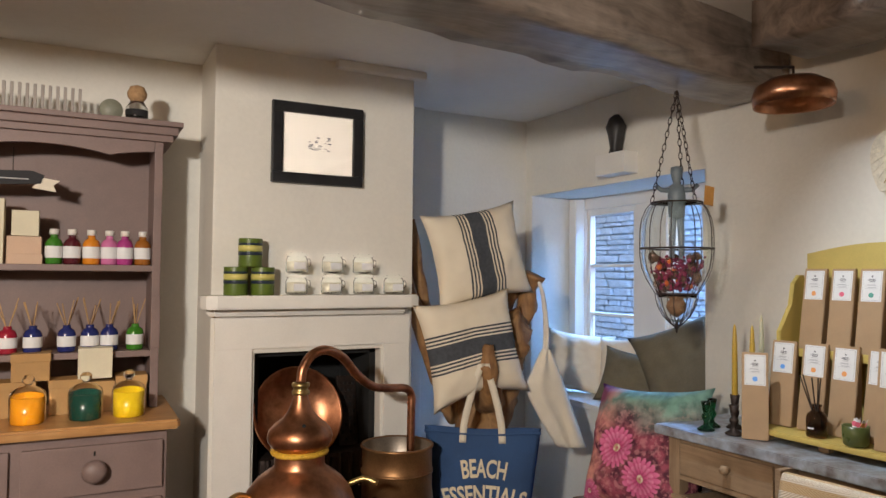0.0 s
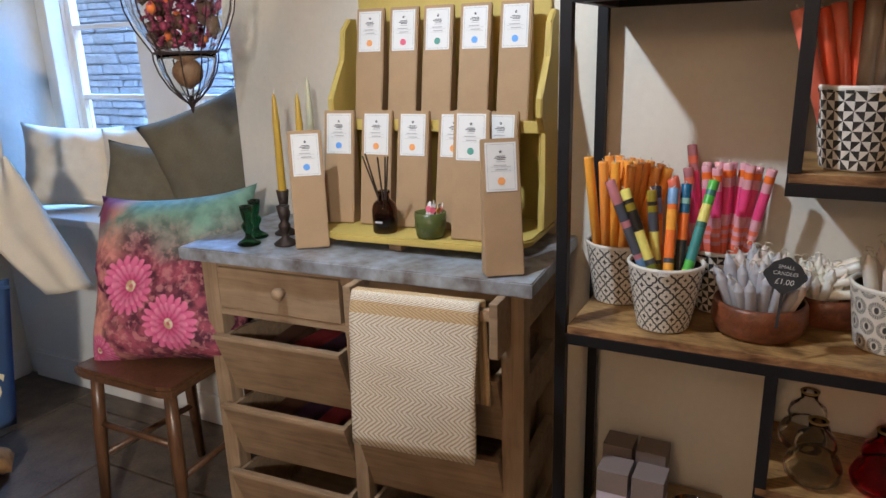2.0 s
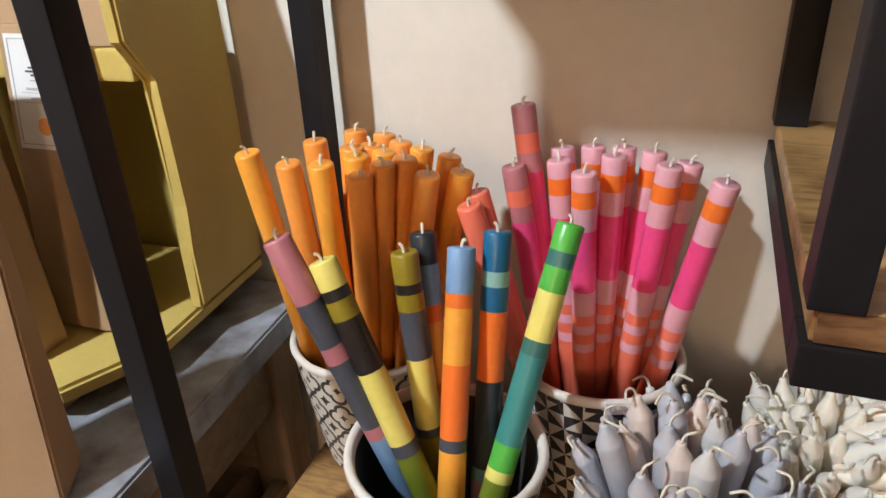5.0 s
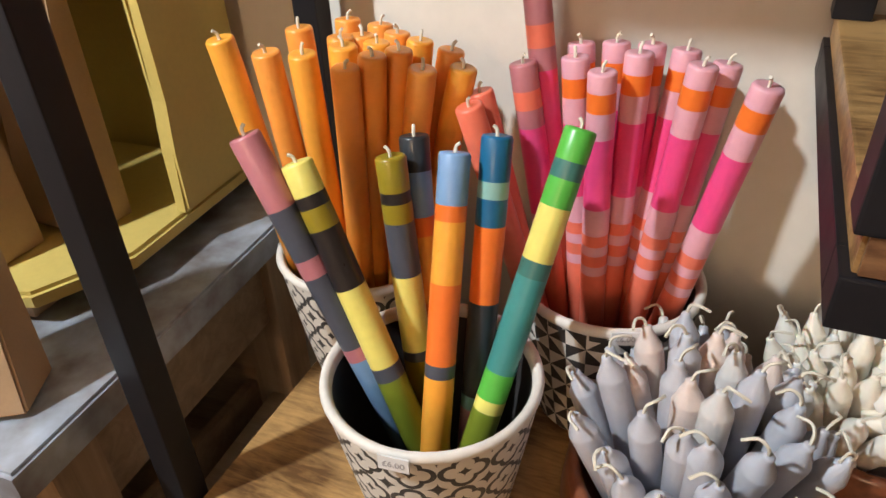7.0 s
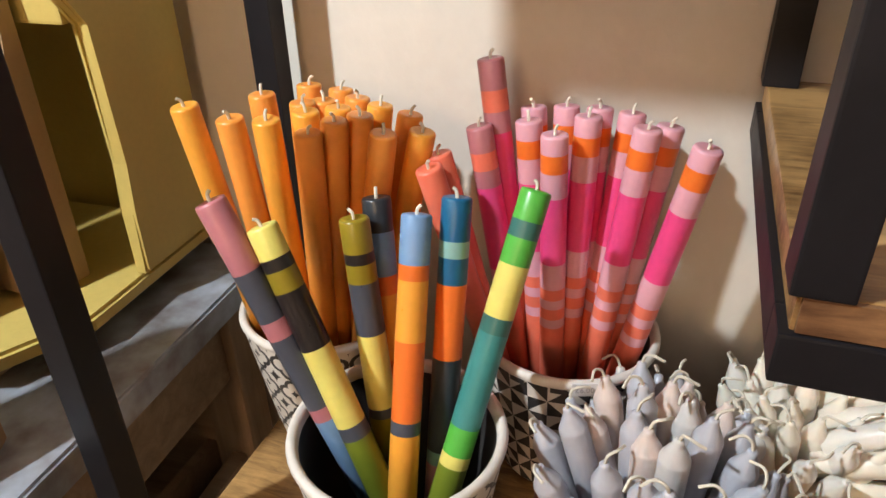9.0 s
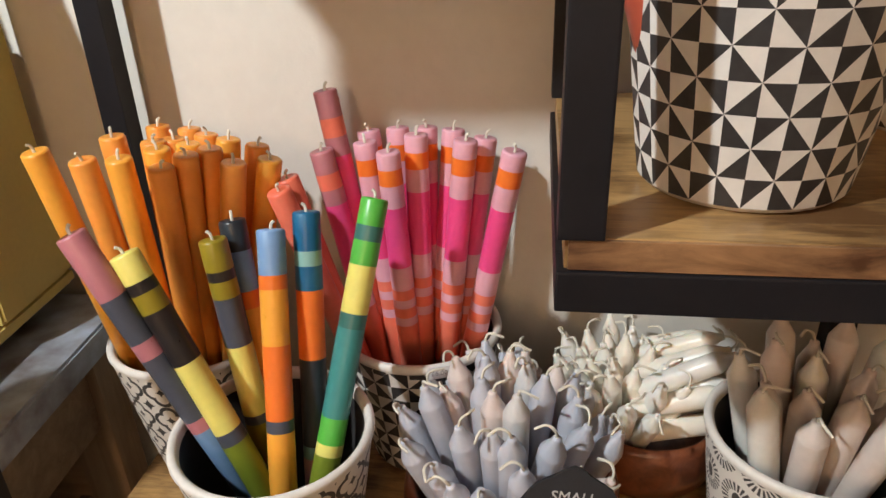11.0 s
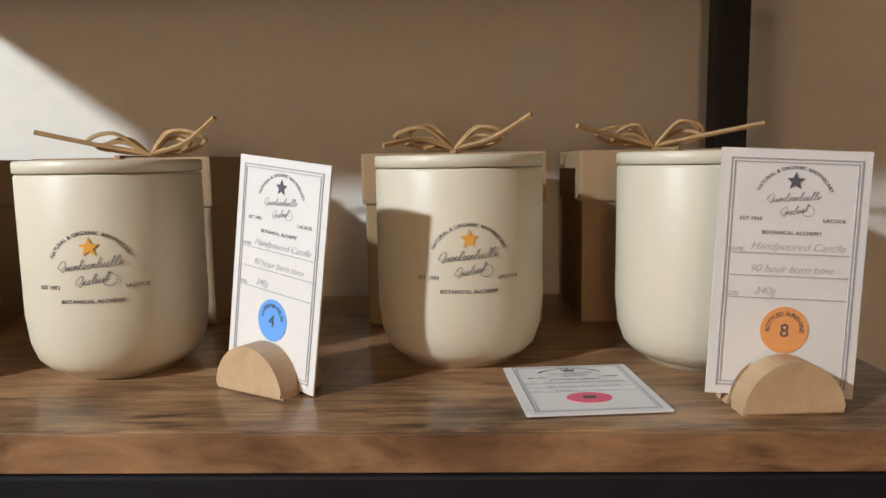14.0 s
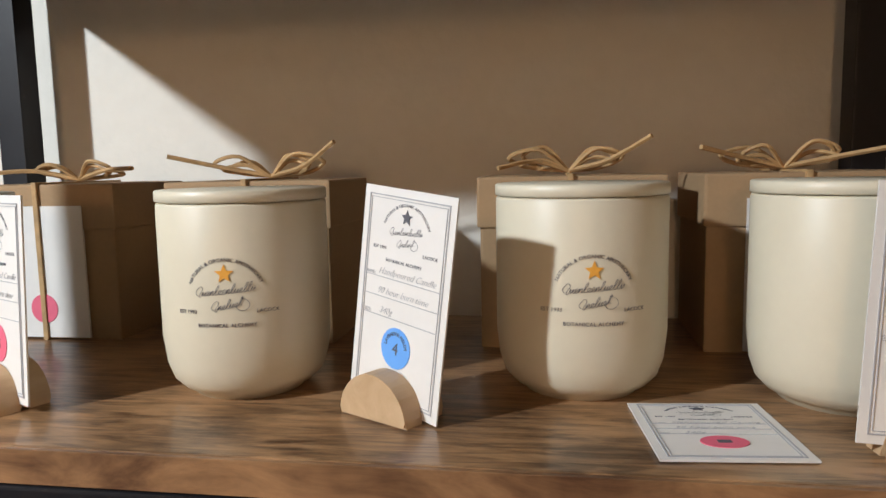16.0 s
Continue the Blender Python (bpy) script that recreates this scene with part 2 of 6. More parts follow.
def sweep(points, radius, seg=8, closed=False):
    """A round rod along a line of points; radius may change along it."""
    pts = [Vector(p) for p in points]
    rad = list(radius) if isinstance(radius, (list, tuple)) else [radius]
    rad += [rad[-1]] * (len(pts) - len(rad))
    bm = bmesh.new()
    rings = []
    side = None
    for i, p in enumerate(pts):
        a = pts[i - 1] if i or closed else p
        b = pts[(i + 1) % len(pts)] if i + 1 < len(pts) or closed else p
        d = (b - a).normalized()
        if side is None:
            side = d.orthogonal().normalized()
        side = (side - d * side.dot(d)).normalized()
        up = d.cross(side)
        rings.append([bm.verts.new(p + rad[i] * (math.cos(2 * math.pi * k / seg) * side + math.sin(2 * math.pi * k / seg) * up)) for k in range(seg)])
    pairs = list(zip(rings, rings[1:])) + ([(rings[-1], rings[0])] if closed else [])
    for a, b in pairs:
        for k in range(seg):
            j = (k + 1) % seg
            bm.faces.new((a[k], a[j], b[j], b[k]))
    if not closed:
        bm.faces.new(rings[0][::-1])
        bm.faces.new(rings[-1])
    bmesh.ops.recalc_face_normals(bm, faces=bm.faces[:])
    return bm


def slab(outline, z0, z1, bevel=0.0, m=None):
    """A flat outline of (x, y) given thickness in z."""
    bm = bmesh.new()
    low = [bm.verts.new((x, y, z0)) for x, y in outline]
    top = [bm.verts.new((x, y, z1)) for x, y in outline]
    bm.faces.new(low[::-1])
    bm.faces.new(top)
    for k in range(len(low)):
        j = (k + 1) % len(low)
        bm.faces.new((low[k], low[j], top[j], top[k]))
    if bevel:
        bmesh.ops.bevel(bm, geom=[e for e in bm.edges if abs(e.verts[0].co.z - e.verts[1].co.z) < 1e-6], offset=bevel, segments=2, affect="EDGES")
    if m is not None:
        bm.transform(m)
    return bm


def curved(points, n=8):
    """A smooth line through points."""
    p = [Vector(q) for q in points]
    p = [2 * p[0] - p[1]] + p + [2 * p[-1] - p[-2]]
    out = []
    for i in range(1, len(p) - 2):
        for k in range(n):
            t = k / n
            out.append(0.5 * (2 * p[i] + (p[i + 1] - p[i - 1]) * t + (2 * p[i - 1] - 5 * p[i] + 4 * p[i + 1] - p[i + 2]) * t * t + (3 * p[i] - p[i - 1] - 3 * p[i + 1] + p[i + 2]) * t ** 3))
    return out + [p[-2]]


def words(text, size, m, depth=0.0004, shear=0.0, bend=0.0, space=1.0, bold=0.0):
    """Letters as a mesh, centred, in the local x-z plane facing -y once m is applied."""
    cu = bpy.data.curves.new("lettering", "FONT")
    cu.body, cu.size, cu.align_x, cu.align_y, cu.extrude, cu.shear, cu.space_character = text, size, "CENTER", "CENTER", depth, shear, space
    cu.resolution_u, cu.offset = 3, bold
    ob = bpy.data.objects.new("lettering", cu)
    me = bpy.data.meshes.new_from_object(ob)
    bpy.data.objects.remove(ob)
    bpy.data.curves.remove(cu)
    bm = bmesh.new()
    bm.from_mesh(me)
    bpy.data.meshes.remove(me)
    if bend:
        for v in bm.verts:
            a = v.co.x / bend
            v.co.x, v.co.y = (bend + v.co.y) * math.sin(a), (bend + v.co.y) * math.cos(a) - bend
    bm.transform(m @ pose(0, 0, 0, 90, 0, 0))
    return bm


def pillow(w, h, t, seed=0, res=26, slump=0.0, tuck=0.85):
    """A stuffed square cushion in the x-z plane, puffed along y, with drawn-in sides and creases. UVs run over its face."""
    bm = bmesh.new()
    layer = bm.loops.layers.uv.new("UVMap")
    grid = {}
    for s in (-1, 1):
        for i in range(res + 1):
            for k in range(res + 1):
                u, v = i / res * 2 - 1, k / res * 2 - 1
                edge = max(abs(u), abs(v)) > 0.999
                if edge and s == 1:
                    grid[s, i, k] = grid[-1, i, k]
                    continue
                puff = (max(0, 1 - u ** 4) * max(0, 1 - v ** 4)) ** 0.55
                ear = 1 + 0.035 * abs(u * v) ** 5
                pinch = ear * (1 - 0.10 * tuck * (1 - abs(v) ** 2) * abs(u) ** 3)
                pinch2 = ear * (1 - 0.10 * tuck * (1 - abs(u) ** 2) * abs(v) ** 3)
                q = Vector((u * w / 2 * pinch, 0, v * h / 2 * pinch2))
                wob = noise.noise(Vector((u * 2.2 + seed, v * 2.2, s))) * 0.20 + noise.noise(Vector((u * 6 + seed, v * 6, s))) * 0.10 + noise.noise(Vector((u * 13 + seed, v * 13, s))) * 0.05
                q.y = s * t / 2 * puff * (1 + wob)
                q.z -= slump * (1 - v) * 0.5 * h * 0.06 * abs(u)
                grid[s, i, k] = bm.verts.new(q)
    for s in (-1, 1):
        for i in range(res):
            for k in range(res):
                ids = [(i, k), (i + 1, k), (i + 1, k + 1), (i, k + 1)]
                vs = [grid[s, a, b] for a, b in ids]
                f = bm.faces.new(vs if s == -1 else vs[::-1])
                uvs = [(a / res, b / res) for a, b in ids]
                for lp, c in zip(f.loops, uvs if s == -1 else uvs[::-1]):
                    lp[layer].uv = c
    return bm

# ---- the room ----
def structure(name, bm, material, label, category, smooth=False):
    return tagged(part(name, bm, material, None, "", smooth), label, category, kind="structure")


WALL_X, BREAST_Y, BACK_Y, CEIL = 2.69, 2.71, 3.32, 2.31
WIN_Y0, WIN_Y1, WIN_Z0, WIN_Z1 = 1.97, 3.26, 0.70, 1.86
PANE_X = 3.06

bm = box(WALL_X, -2.6, 0, 3.16, WIN_Y0, CEIL + 0.1, 0.012)
box(WALL_X, WIN_Y0 - 0.012, 0, 3.16, WIN_Y1 + 0.012, WIN_Z0, 0.0, bm)
box(WALL_X, WIN_Y0 - 0.012, WIN_Z1, 3.16, WIN_Y1 + 0.012, CEIL + 0.1, 0.0, bm)
box(WALL_X, WIN_Y1, 0, 3.16, 3.9, CEIL + 0.1, 0.012, bm)
structure("wall_right", bm, M["plaster"], "uneven cream plaster wall with a deep window recess", "wall")
structure("wall_alcove", box(1.60, BACK_Y, 0, 2.69, BACK_Y + 0.3, CEIL + 0.1), M["plaster"], "cream plaster wall at the back of the alcove", "wall")
structure("wall_dresser", box(-2.2, 3.06, 0, 0.80, 3.36, CEIL + 0.1), M["plaster"], "cream plaster wall behind the dresser", "wall")
structure("wall_left", box(-2.4, -2.6, 0, -2.2, 3.36, CEIL + 0.1), M["plaster"], "plain cream plaster wall", "wall")
structure("wall_behind", box(-2.4, -2.8, 0, 3.16, -2.6, CEIL + 0.1), M["plaster"], "plain cream plaster wall", "wall")
structure("ceiling", box(-2.4, -2.8, CEIL, 3.16, 3.7, CEIL + 0.15), M["ceiling"], "low cream plaster ceiling", "ceiling")
structure("floor", box(-2.4, -2.8, -0.12, 3.16, 3.7, -0.012), M["mortar"], "dark floor of worn flagstones", "floor")

# boxed pipe in the alcove and the moulding on the chimney breast
structure("trim", box(1.93, BACK_Y - 0.03, 0, 1.99, BACK_Y, CEIL, 0.006), M["plaster"], "plastered pipe boxing up the alcove wall", "trim")
structure("trim_ceiling", box(1.28, BREAST_Y - 0.05, CEIL - 0.035, 1.70, BREAST_Y, CEIL, 0.01), M["white"], "short plaster ledge under the ceiling", "trim")

bm = box(WALL_X - 0.016, 1.82, 0, WALL_X - 0.001, WIN_Y1, 0.115, 0.004)
box(1.662, BACK_Y - 0.017, 0, WALL_X - 0.018, BACK_Y - 0.001, 0.115, 0.004, bm)
structure("baseboard", bm, M["white"], "low white painted skirting board", "skirting")

# chimney breast, with its fire opening
breast = thing("chimney_breast", "cream plastered chimney breast with an open fireplace", "fireplace", kind="structure")
FX0, FX1, FZ = 0.961, 1.511, 1.075
bm = box(0.785, BREAST_Y, 0, FX0, 3.4, FZ, 0.008)
box(FX1, BREAST_Y, 0, 1.660, 3.4, FZ, 0.008, bm)
box(0.785, BREAST_Y, FZ - 0.008, 1.660, 3.4, CEIL + 0.05, 0.008, bm)
part("wall", bm, M["plaster"], breast)
bm = box(FX0 - 0.02, 3.16, 0, FX1 + 0.02, 3.2, FZ + 0.02)
box(FX0 + 0.002, BREAST_Y + 0.06, 0, FX0 + 0.03, 3.16, FZ, 0, bm)
box(FX1 - 0.03, BREAST_Y + 0.06, 0, FX1 - 0.002, 3.16, FZ, 0, bm)
box(FX0 + 0.002, BREAST_Y + 0.06, FZ - 0.03, FX1 - 0.002, 3.16, FZ - 0.003, 0, bm)
part("firebox", bm, M["soot"], breast, "soot-black fire opening")
out = [(0.735, BREAST_Y + 0.002), (0.735, 2.64), (0.75, 2.60), (0.79, 2.588), (1.60, 2.588), (1.64, 2.60), (1.655, 2.64), (1.655, BREAST_Y + 0.002)]
part("mantelshelf", slab(out, 1.252, 1.305, 0.006), M["white"], breast, "thick white painted mantelshelf with rounded corners")
out2 = [(0.765, BREAST_Y + 0.002), (0.765, 2.68), (0.79, 2.655), (1.60, 2.655), (1.63, 2.68), (1.63, BREAST_Y + 0.002)]
part("mantel_moulding", slab(out2, 1.222, 1.250, 0.008), M["white"], breast)
bm = box(0.80, BREAST_Y - 0.012, 0, FX0 - 0.012, BREAST_Y - 0.0, FZ + 0.10, 0.003)
box(FX1 + 0.012, BREAST_Y - 0.012, 0, 1.645, BREAST_Y, FZ + 0.10, 0.003, bm)
box(0.80, BREAST_Y - 0.014, FZ + 0.012, 1.645, BREAST_Y - 0.002, 1.22, 0.003, bm)
part("surround", bm, M["white"], breast, "white painted wooden fire surround")


# old oak beams
def rough_beam(x0, y0, z0, x1, y1, z1, along, seed, sag=0.0):
    bm = box(x0, y0, z0, x1, y1, z1)
    length = (x1 - x0, y1 - y0)[along]
    cuts = int(length / 0.07)
    edges = [e for e in bm.edges if abs((e.verts[0].co - e.verts[1].co)[along]) > length * 0.9]
    bmesh.ops.subdivide_edges(bm, edges=edges, cuts=cuts, use_grid_fill=True)
    bmesh.ops.subdivide_edges(bm, edges=[e for e in bm.edges if abs((e.verts[0].co - e.verts[1].co)[along]) < 0.001], cuts=3, use_grid_fill=True)
    for v in bm.verts:
        if along == 0:
            v.co.y += sag * (v.co.x - 1.53)
        v.co += 0.022 * noise.noise_vector(v.co * 3.2 + Vector((seed, 0, 0))) + 0.007 * noise.noise_vector(v.co * 13)
    return bm


beam = structure("ceiling_beam", rough_beam(-2.2, 1.385, 2.095, 2.675, 1.665, 2.37, 0, 1, 0.14), M["beam"], "worn dark oak ceiling beam with a waxed sheen", "beam", True)
structure("ceiling_beam_cross", rough_beam(2.27, -2.6, 2.16, 2.56, 1.40, 2.36, 1, 7), M["beam"], "dark oak cross beam against the ceiling", "beam", True)

# window: two casements of three panes, deep reveal
win = thing("window_1", "white painted casement window in a deep recess, cold daylight outside", "window", kind="structure")
for nm, a in (("window_frame", (PANE_X - 0.03, 3.19, 0.735, PANE_X + 0.05, 3.26, 1.86)), ("window_frame", (PANE_X - 0.03, WIN_Y0, 0.735, PANE_X + 0.05, 2.04, 1.86)),
              ("window_frame", (PANE_X - 0.03, 2.04, 1.79, PANE_X + 0.05, 3.19, 1.86)), ("window_frame", (PANE_X - 0.03, 2.04, 0.735, PANE_X + 0.05, 3.19, 0.90)),
              ("mullion", (PANE_X - 0.035, 2.53, 0.90, PANE_X + 0.05, 2.76, 1.79))):
    part(nm, box(*a, 0.006), M["white"], win)
for y0, y1 in ((2.76, 3.19), (2.04, 2.53)):
    for nm, a in (("sash", (y0, 0.90, y0 + 0.03, 1.79)), ("sash", (y1 - 0.03, 0.90, y1, 1.79)), ("sash", (y0 + 0.03, 0.90, y1 - 0.03, 0.93)), ("sash", (y0 + 0.03, 1.755, y1 - 0.03, 1.79)),
                  ("glazing_bar", (y0 + 0.03, 1.445, y1 - 0.03, 1.463)), ("glazing_bar", (y0 + 0.03, 1.16, y1 - 0.03, 1.178))):
        part(nm, box(PANE_X - 0.012, a[0], a[1], PANE_X + 0.028, a[2], a[3], 0.003), M["white"], win)
    for z0, z1 in ((0.93, 1.16), (1.178, 1.445), (1.463, 1.755)):
        p = part("pane", box(PANE_X + 0.006, y0 + 0.03, z0, PANE_X + 0.010, y1 - 0.03, z1), M["glass"], win)
        p.visible_shadow = False
structure("window_sill", box(2.67, WIN_Y0 + 0.005, WIN_Z0 + 0.003, 3.03, WIN_Y1 - 0.005, WIN_Z0 + 0.035, 0.008), M["white"], "white painted window seat board", "window sill")
bm = box(2.96, 3.19, 0.736, 3.03, 3.255, 1.855, 0.01)
structure("trim_window", bm, M["white"], "moulded white window lining", "trim")

# outside: ground and the stone wall across the lane
structure("ground", box(3.17, -60, -0.35, 90, 70, -0.25), M["floor"], "dark paved lane outside", "ground")
house = thing("stone_wall", "coursed grey rubble stone wall across the lane", "wall", pose(4.75, 4.5, 0), kind="structure")
part("wall_core", box(0.03, -3.2, -0.25, 0.4, 3.2, 4.2), M["mortar"], house)

# ---- dresser corner ----
def dresser():
    d = thing("dresser", "mauve-brown painted dresser with a pine top and open plate shelves", "dresser")
    part("carcass", box(-0.80, 2.535, 0.04, 0.615, 3.03, 0.835, 0.004), M["dresser"], d)
    out = [(-0.84, 3.04), (-0.84, 2.49), (0.645, 2.49), (0.655, 2.50), (0.655, 3.04)]
    part("worktop", slab(out, 0.838, 0.872, 0.008), M["pine"], d, "honey-coloured waxed pine top")
    part("plinth", box(-0.79, 2.56, 0.0, 0.60, 3.0, 0.045), M["dresser"], d)
    for x0, x1, zs in ((0.165, 0.60, ((0.635, 0.800), (0.40, 0.60), (0.10, 0.36))), (-0.30, 0.130, ((0.635, 0.800), (0.40, 0.60), (0.10, 0.36)))):
        for z0, z1 in zs:
            dr = part("drawer", box(x0, 2.518, z0, x1, 2.540, z1, 0.003), M["dresser"], d)
            kn = lathe([(0, -0.052), (0.024, -0.05), (0.038, -0.038), (0.040, -0.028), (0.032, -0.016), (0.018, -0.008), (0.020, 0)], 24, pose((x0 + x1) / 2, 2.518, (z0 + z1) / 2, -90, 0, 0))
            part("knob", kn, M["dresser"], dr, "turned painted knob", True)
            part("keyhole", box((x0 + x1) / 2 - 0.003, 2.515, z1 - 0.035, (x0 + x1) / 2 + 0.003, 2.519, z1 - 0.020, 0.001), M["soot"], dr)
    for x0 in (0.572, -0.80):
        part("side", box(x0, 2.76, 0.872, x0 + 0.03, 3.03, 1.90, 0.003), M["dresser"], d)
    part("back_panel", box(-0.78, 3.005, 0.872, 0.58, 3.028, 1.90), M["dresser"], d)
    for z in (1.068, 1.395):
        part("shelf", box(-0.77, 2.765, z, 0.572, 3.005, z + 0.024, 0.004), M["dresser"], d)
    part("bracket", box(0.571, 2.752, 1.10, 0.604, 2.77, 1.30, 0.004), M["dresser"], d)
    bm = box(-0.84, 2.735, 1.90, 0.635, 3.04, 1.925, 0.004)
    box(-0.86, 2.715, 1.925, 0.652, 3.04, 1.955, 0.006, bm)
    box(-0.88, 2.695, 1.955, 0.668, 3.04, 1.975, 0.005, bm)
    part("cornice", bm, M["dresser"], d)
    # scalloped valance below the cornice
    low = [(-0.77 + 1.34 * k / 60, 0) for k in range(61)]
    low = [(x, 1.835 + 0.028 * abs(math.sin((x + 0.02) * math.pi / 0.43)) ** 0.7) for x, _ in low]
    outl = [(x, z) for x, z in low] + [(0.57, 1.90), (-0.77, 1.90)]
    part("valance", slab(outl, 0, 0.018, 0, pose(0, 2.778, 0, 90, 0, 0)), M["dresser"], d)
    return d


dresser()

# ---- copper still in front of the fire ----
def gnarled(bm):
    """Rope-like unevenness on a ring."""
    for v in bm.verts:
        v.co += 0.004 * noise.noise_vector(v.co * 60)
    return bm


def copper_still():
    s = thing("copper_still", "hammered copper alembic still with a swan-neck pipe", "still", pose(1.00, 2.18, 0))
    prof = [(0, 0.10), (0.15, 0.10), (0.190, 0.14), (0.208, 0.24), (0.212, 0.36), (0.210, 0.48), (0.203, 0.56), (0.190, 0.62), (0.172, 0.665), (0.145, 0.700), (0.115, 0.724), (0.092, 0.738), (0.084, 0.750), (0.084, 0.786)]
    part("pot", lathe(prof, 56), M["copper"], s, "", True)
    part("gasket", gnarled(lathe([(0.083, 0.784), (0.094, 0.786), (0.099, 0.792), (0.097, 0.799), (0.090, 0.803), (0.082, 0.803)], 40)), shade("yellow seal", (0.62, 0.36, 0.03), 0.7, vary=0.2, scale=40), s, "yellow rope seal", True)
    head = [(0.084, 0.803), (0.096, 0.812), (0.107, 0.828), (0.110, 0.845), (0.104, 0.866), (0.086, 0.886), (0.062, 0.904), (0.045, 0.924), (0.034, 0.946), (0.027, 0.968), (0.0225, 0.985)]
    part("head", lathe(head, 44), M["copper"], s, "", True)
    part("vent", lathe([(0, -0.004), (0.006, -0.004), (0.006, 0.002), (0, 0.002)], 14, pose(-0.010, -0.079, 0.893, 50, 0, 0)), M["soot"], s, "small dark vent plug")
    part("collar", lathe([(0.0225, 0.983), (0.030, 0.985), (0.030, 0.996), (0.025, 0.999), (0.025, 1.008), (0.030, 1.011), (0.030, 1.022), (0.020, 1.025)], 24), M["brass"], s, "brass union", True)
    pipe = curved([(0, 0, 1.022), (0.008, 0.004, 1.07), (0.045, 0.018, 1.115), (0.105, 0.045, 1.125), (0.18, 0.09, 1.09), (0.25, 0.13, 1.02), (0.33, 0.17, 0.965), (0.42, 0.21, 0.945), (0.50, 0.245, 0.935), (0.535, 0.26, 0.905), (0.537, 0.26, 0.84), (0.535, 0.26, 0.66)], 6)
    part("swan_neck", sweep(pipe, 0.0165, 12), M["copper"], s, "bent copper pipe", True)
    for sx in (-1, 1):
        h = curved([(0.165 * sx, -0.02, 0.665), (0.215 * sx, -0.045, 0.685), (0.255 * sx, -0.075, 0.672)], 5)
        part("handle", sweep(h, 0.010, 8), M["brass"], s, "brass side handle", True)
    part("stand", lathe([(0.19, 0.0), (0.20, 0.0), (0.20, 0.11), (0.17, 0.11)], 32), M["iron"], s, "iron ring stand")
    return s


copper_still()
b = thing("condenser_bucket", "tall dull copper condenser bucket on an iron stand", "bucket", pose(1.492, 2.475, 0))
part("drum", lathe([(0, 0.16), (0.138, 0.16), (0.143, 0.165), (0.143, 0.60), (0.146, 0.605), (0.143, 0.61), (0.143, 0.690), (0.149, 0.696), (0.149, 0.704), (0.139, 0.704), (0.139, 0.60), (0.0, 0.598)], 48), M["copper_dull"], b, "", True)
for z in (0.60, 0.25):
    part("hoop", lathe([(0.142, z - 0.006), (0.1475, z - 0.004), (0.1475, z + 0.004), (0.142, z + 0.006)], 48), M["copper_dull"], b, "", True)
part("lining", lathe([(0.1385, 0.700), (0.1385, 0.605), (0.134, 0.6005), (0, 0.6005)], 40), shade("tinned lining", (0.30, 0.25, 0.20), 0.4, metal=0.7, vary=0.2, scale=12), b, "grey tinned inside", True)
part("drain_stub", lathe([(0.010, 0), (0.012, 0.002), (0.012, 0.020), (0.006, 0.022), (0, 0.022)], 14, pose(0.060, -0.131, 0.235, 90, 0, 0)), M["brass"], b, "small brass drain", True)
part("stand", lathe([(0.15, 0.12), (0.170, 0.12), (0.170, 0.158), (0.0, 0.158)], 40), M["iron"], b, "black iron ring")
for k in range(3):
    a = 2 * math.pi * k / 3 - 0.6
    part("leg", sweep([(0.155 * math.cos(a), 0.155 * math.sin(a), 0.13), (0.175 * math.cos(a), 0.175 * math.sin(a), 0.06), (0.215 * math.cos(a), 0.215 * math.sin(a), 0.0)], 0.011, 8), M["iron"], b)
pan = thing("copper_pan", "wide shallow copper pan leaning inside the fireplace", "pan", pose(1.165, 2.775, 0.800, 72, 0, 6))
part("bowl", lathe([(0, -0.085), (0.10, -0.08), (0.16, -0.05), (0.192, 0.0), (0.200, 0.004), (0.200, -0.002), (0.165, -0.058), (0.10, -0.09), (0, -0.095)], 56), M["copper"], pan, "", True)
fb = thing("fire_basket", "dark cast-iron fire basket with stones under the pan", "fire basket")
part("grate", box(1.00, 2.76, 0.40, 1.48, 3.05, 0.62, 0.02), M["iron"], fb)
for k in range(9):
    part("bar", sweep([(1.03 + 0.052 * k, 2.75, 0.18), (1.03 + 0.052 * k, 2.75, 0.62)], 0.010, 6), M["iron"], fb)
part("leg", box(1.02, 2.78, 0.0, 1.06, 2.82, 0.41), M["iron"], fb)
part("leg", box(1.42, 2.78, 0.0, 1.46, 2.82, 0.41), M["iron"], fb)
gr = thing("grater_plate", "tall black punched-iron plate standing in the fireplace", "fireplace tool", pose(1.42, 2.86, 0.62, -12, 4, 12))
part("plate", box(-0.05, -0.008, 0.0, 0.05, 0.008, 0.31, 0.004), M["iron"], gr)
for r in range(9):
    for c in range(4):
        part("stud", box(-0.04 + 0.022 * c, -0.011, 0.02 + 0.031 * r, -0.028 + 0.022 * c, -0.006, 0.034 + 0.031 * r, 0.001), M["soot"] if (r + c) % 2 else M["iron"], gr)

# ---- picture over the mantel ----
pic = thing("framed_print", "small pencil drawing in a wide black frame behind glass", "picture", pose(1.206, BREAST_Y - 0.003, 1.938))
W, H, T = 0.198, 0.170, 0.045
for nm, a in (("frame_rail", (-W, H - T, W, H)), ("frame_rail", (-W, -H, W, -H + T)), ("frame_stile", (-W, -H + T, -W + T, H - T)), ("frame_stile", (W - T, -H + T, W, H - T))):
    part(nm, box(a[0], -0.028, a[1], a[2], 0.0, a[3], 0.007), M["black_frame"], pic)
part("mount", box(-W + T, -0.012, -H + T, W - T, -0.006, H - T), shade("aged paper mount", (0.62, 0.58, 0.52), 0.8, vary=0.03), pic, "cream paper mount")
bm = bmesh.new()
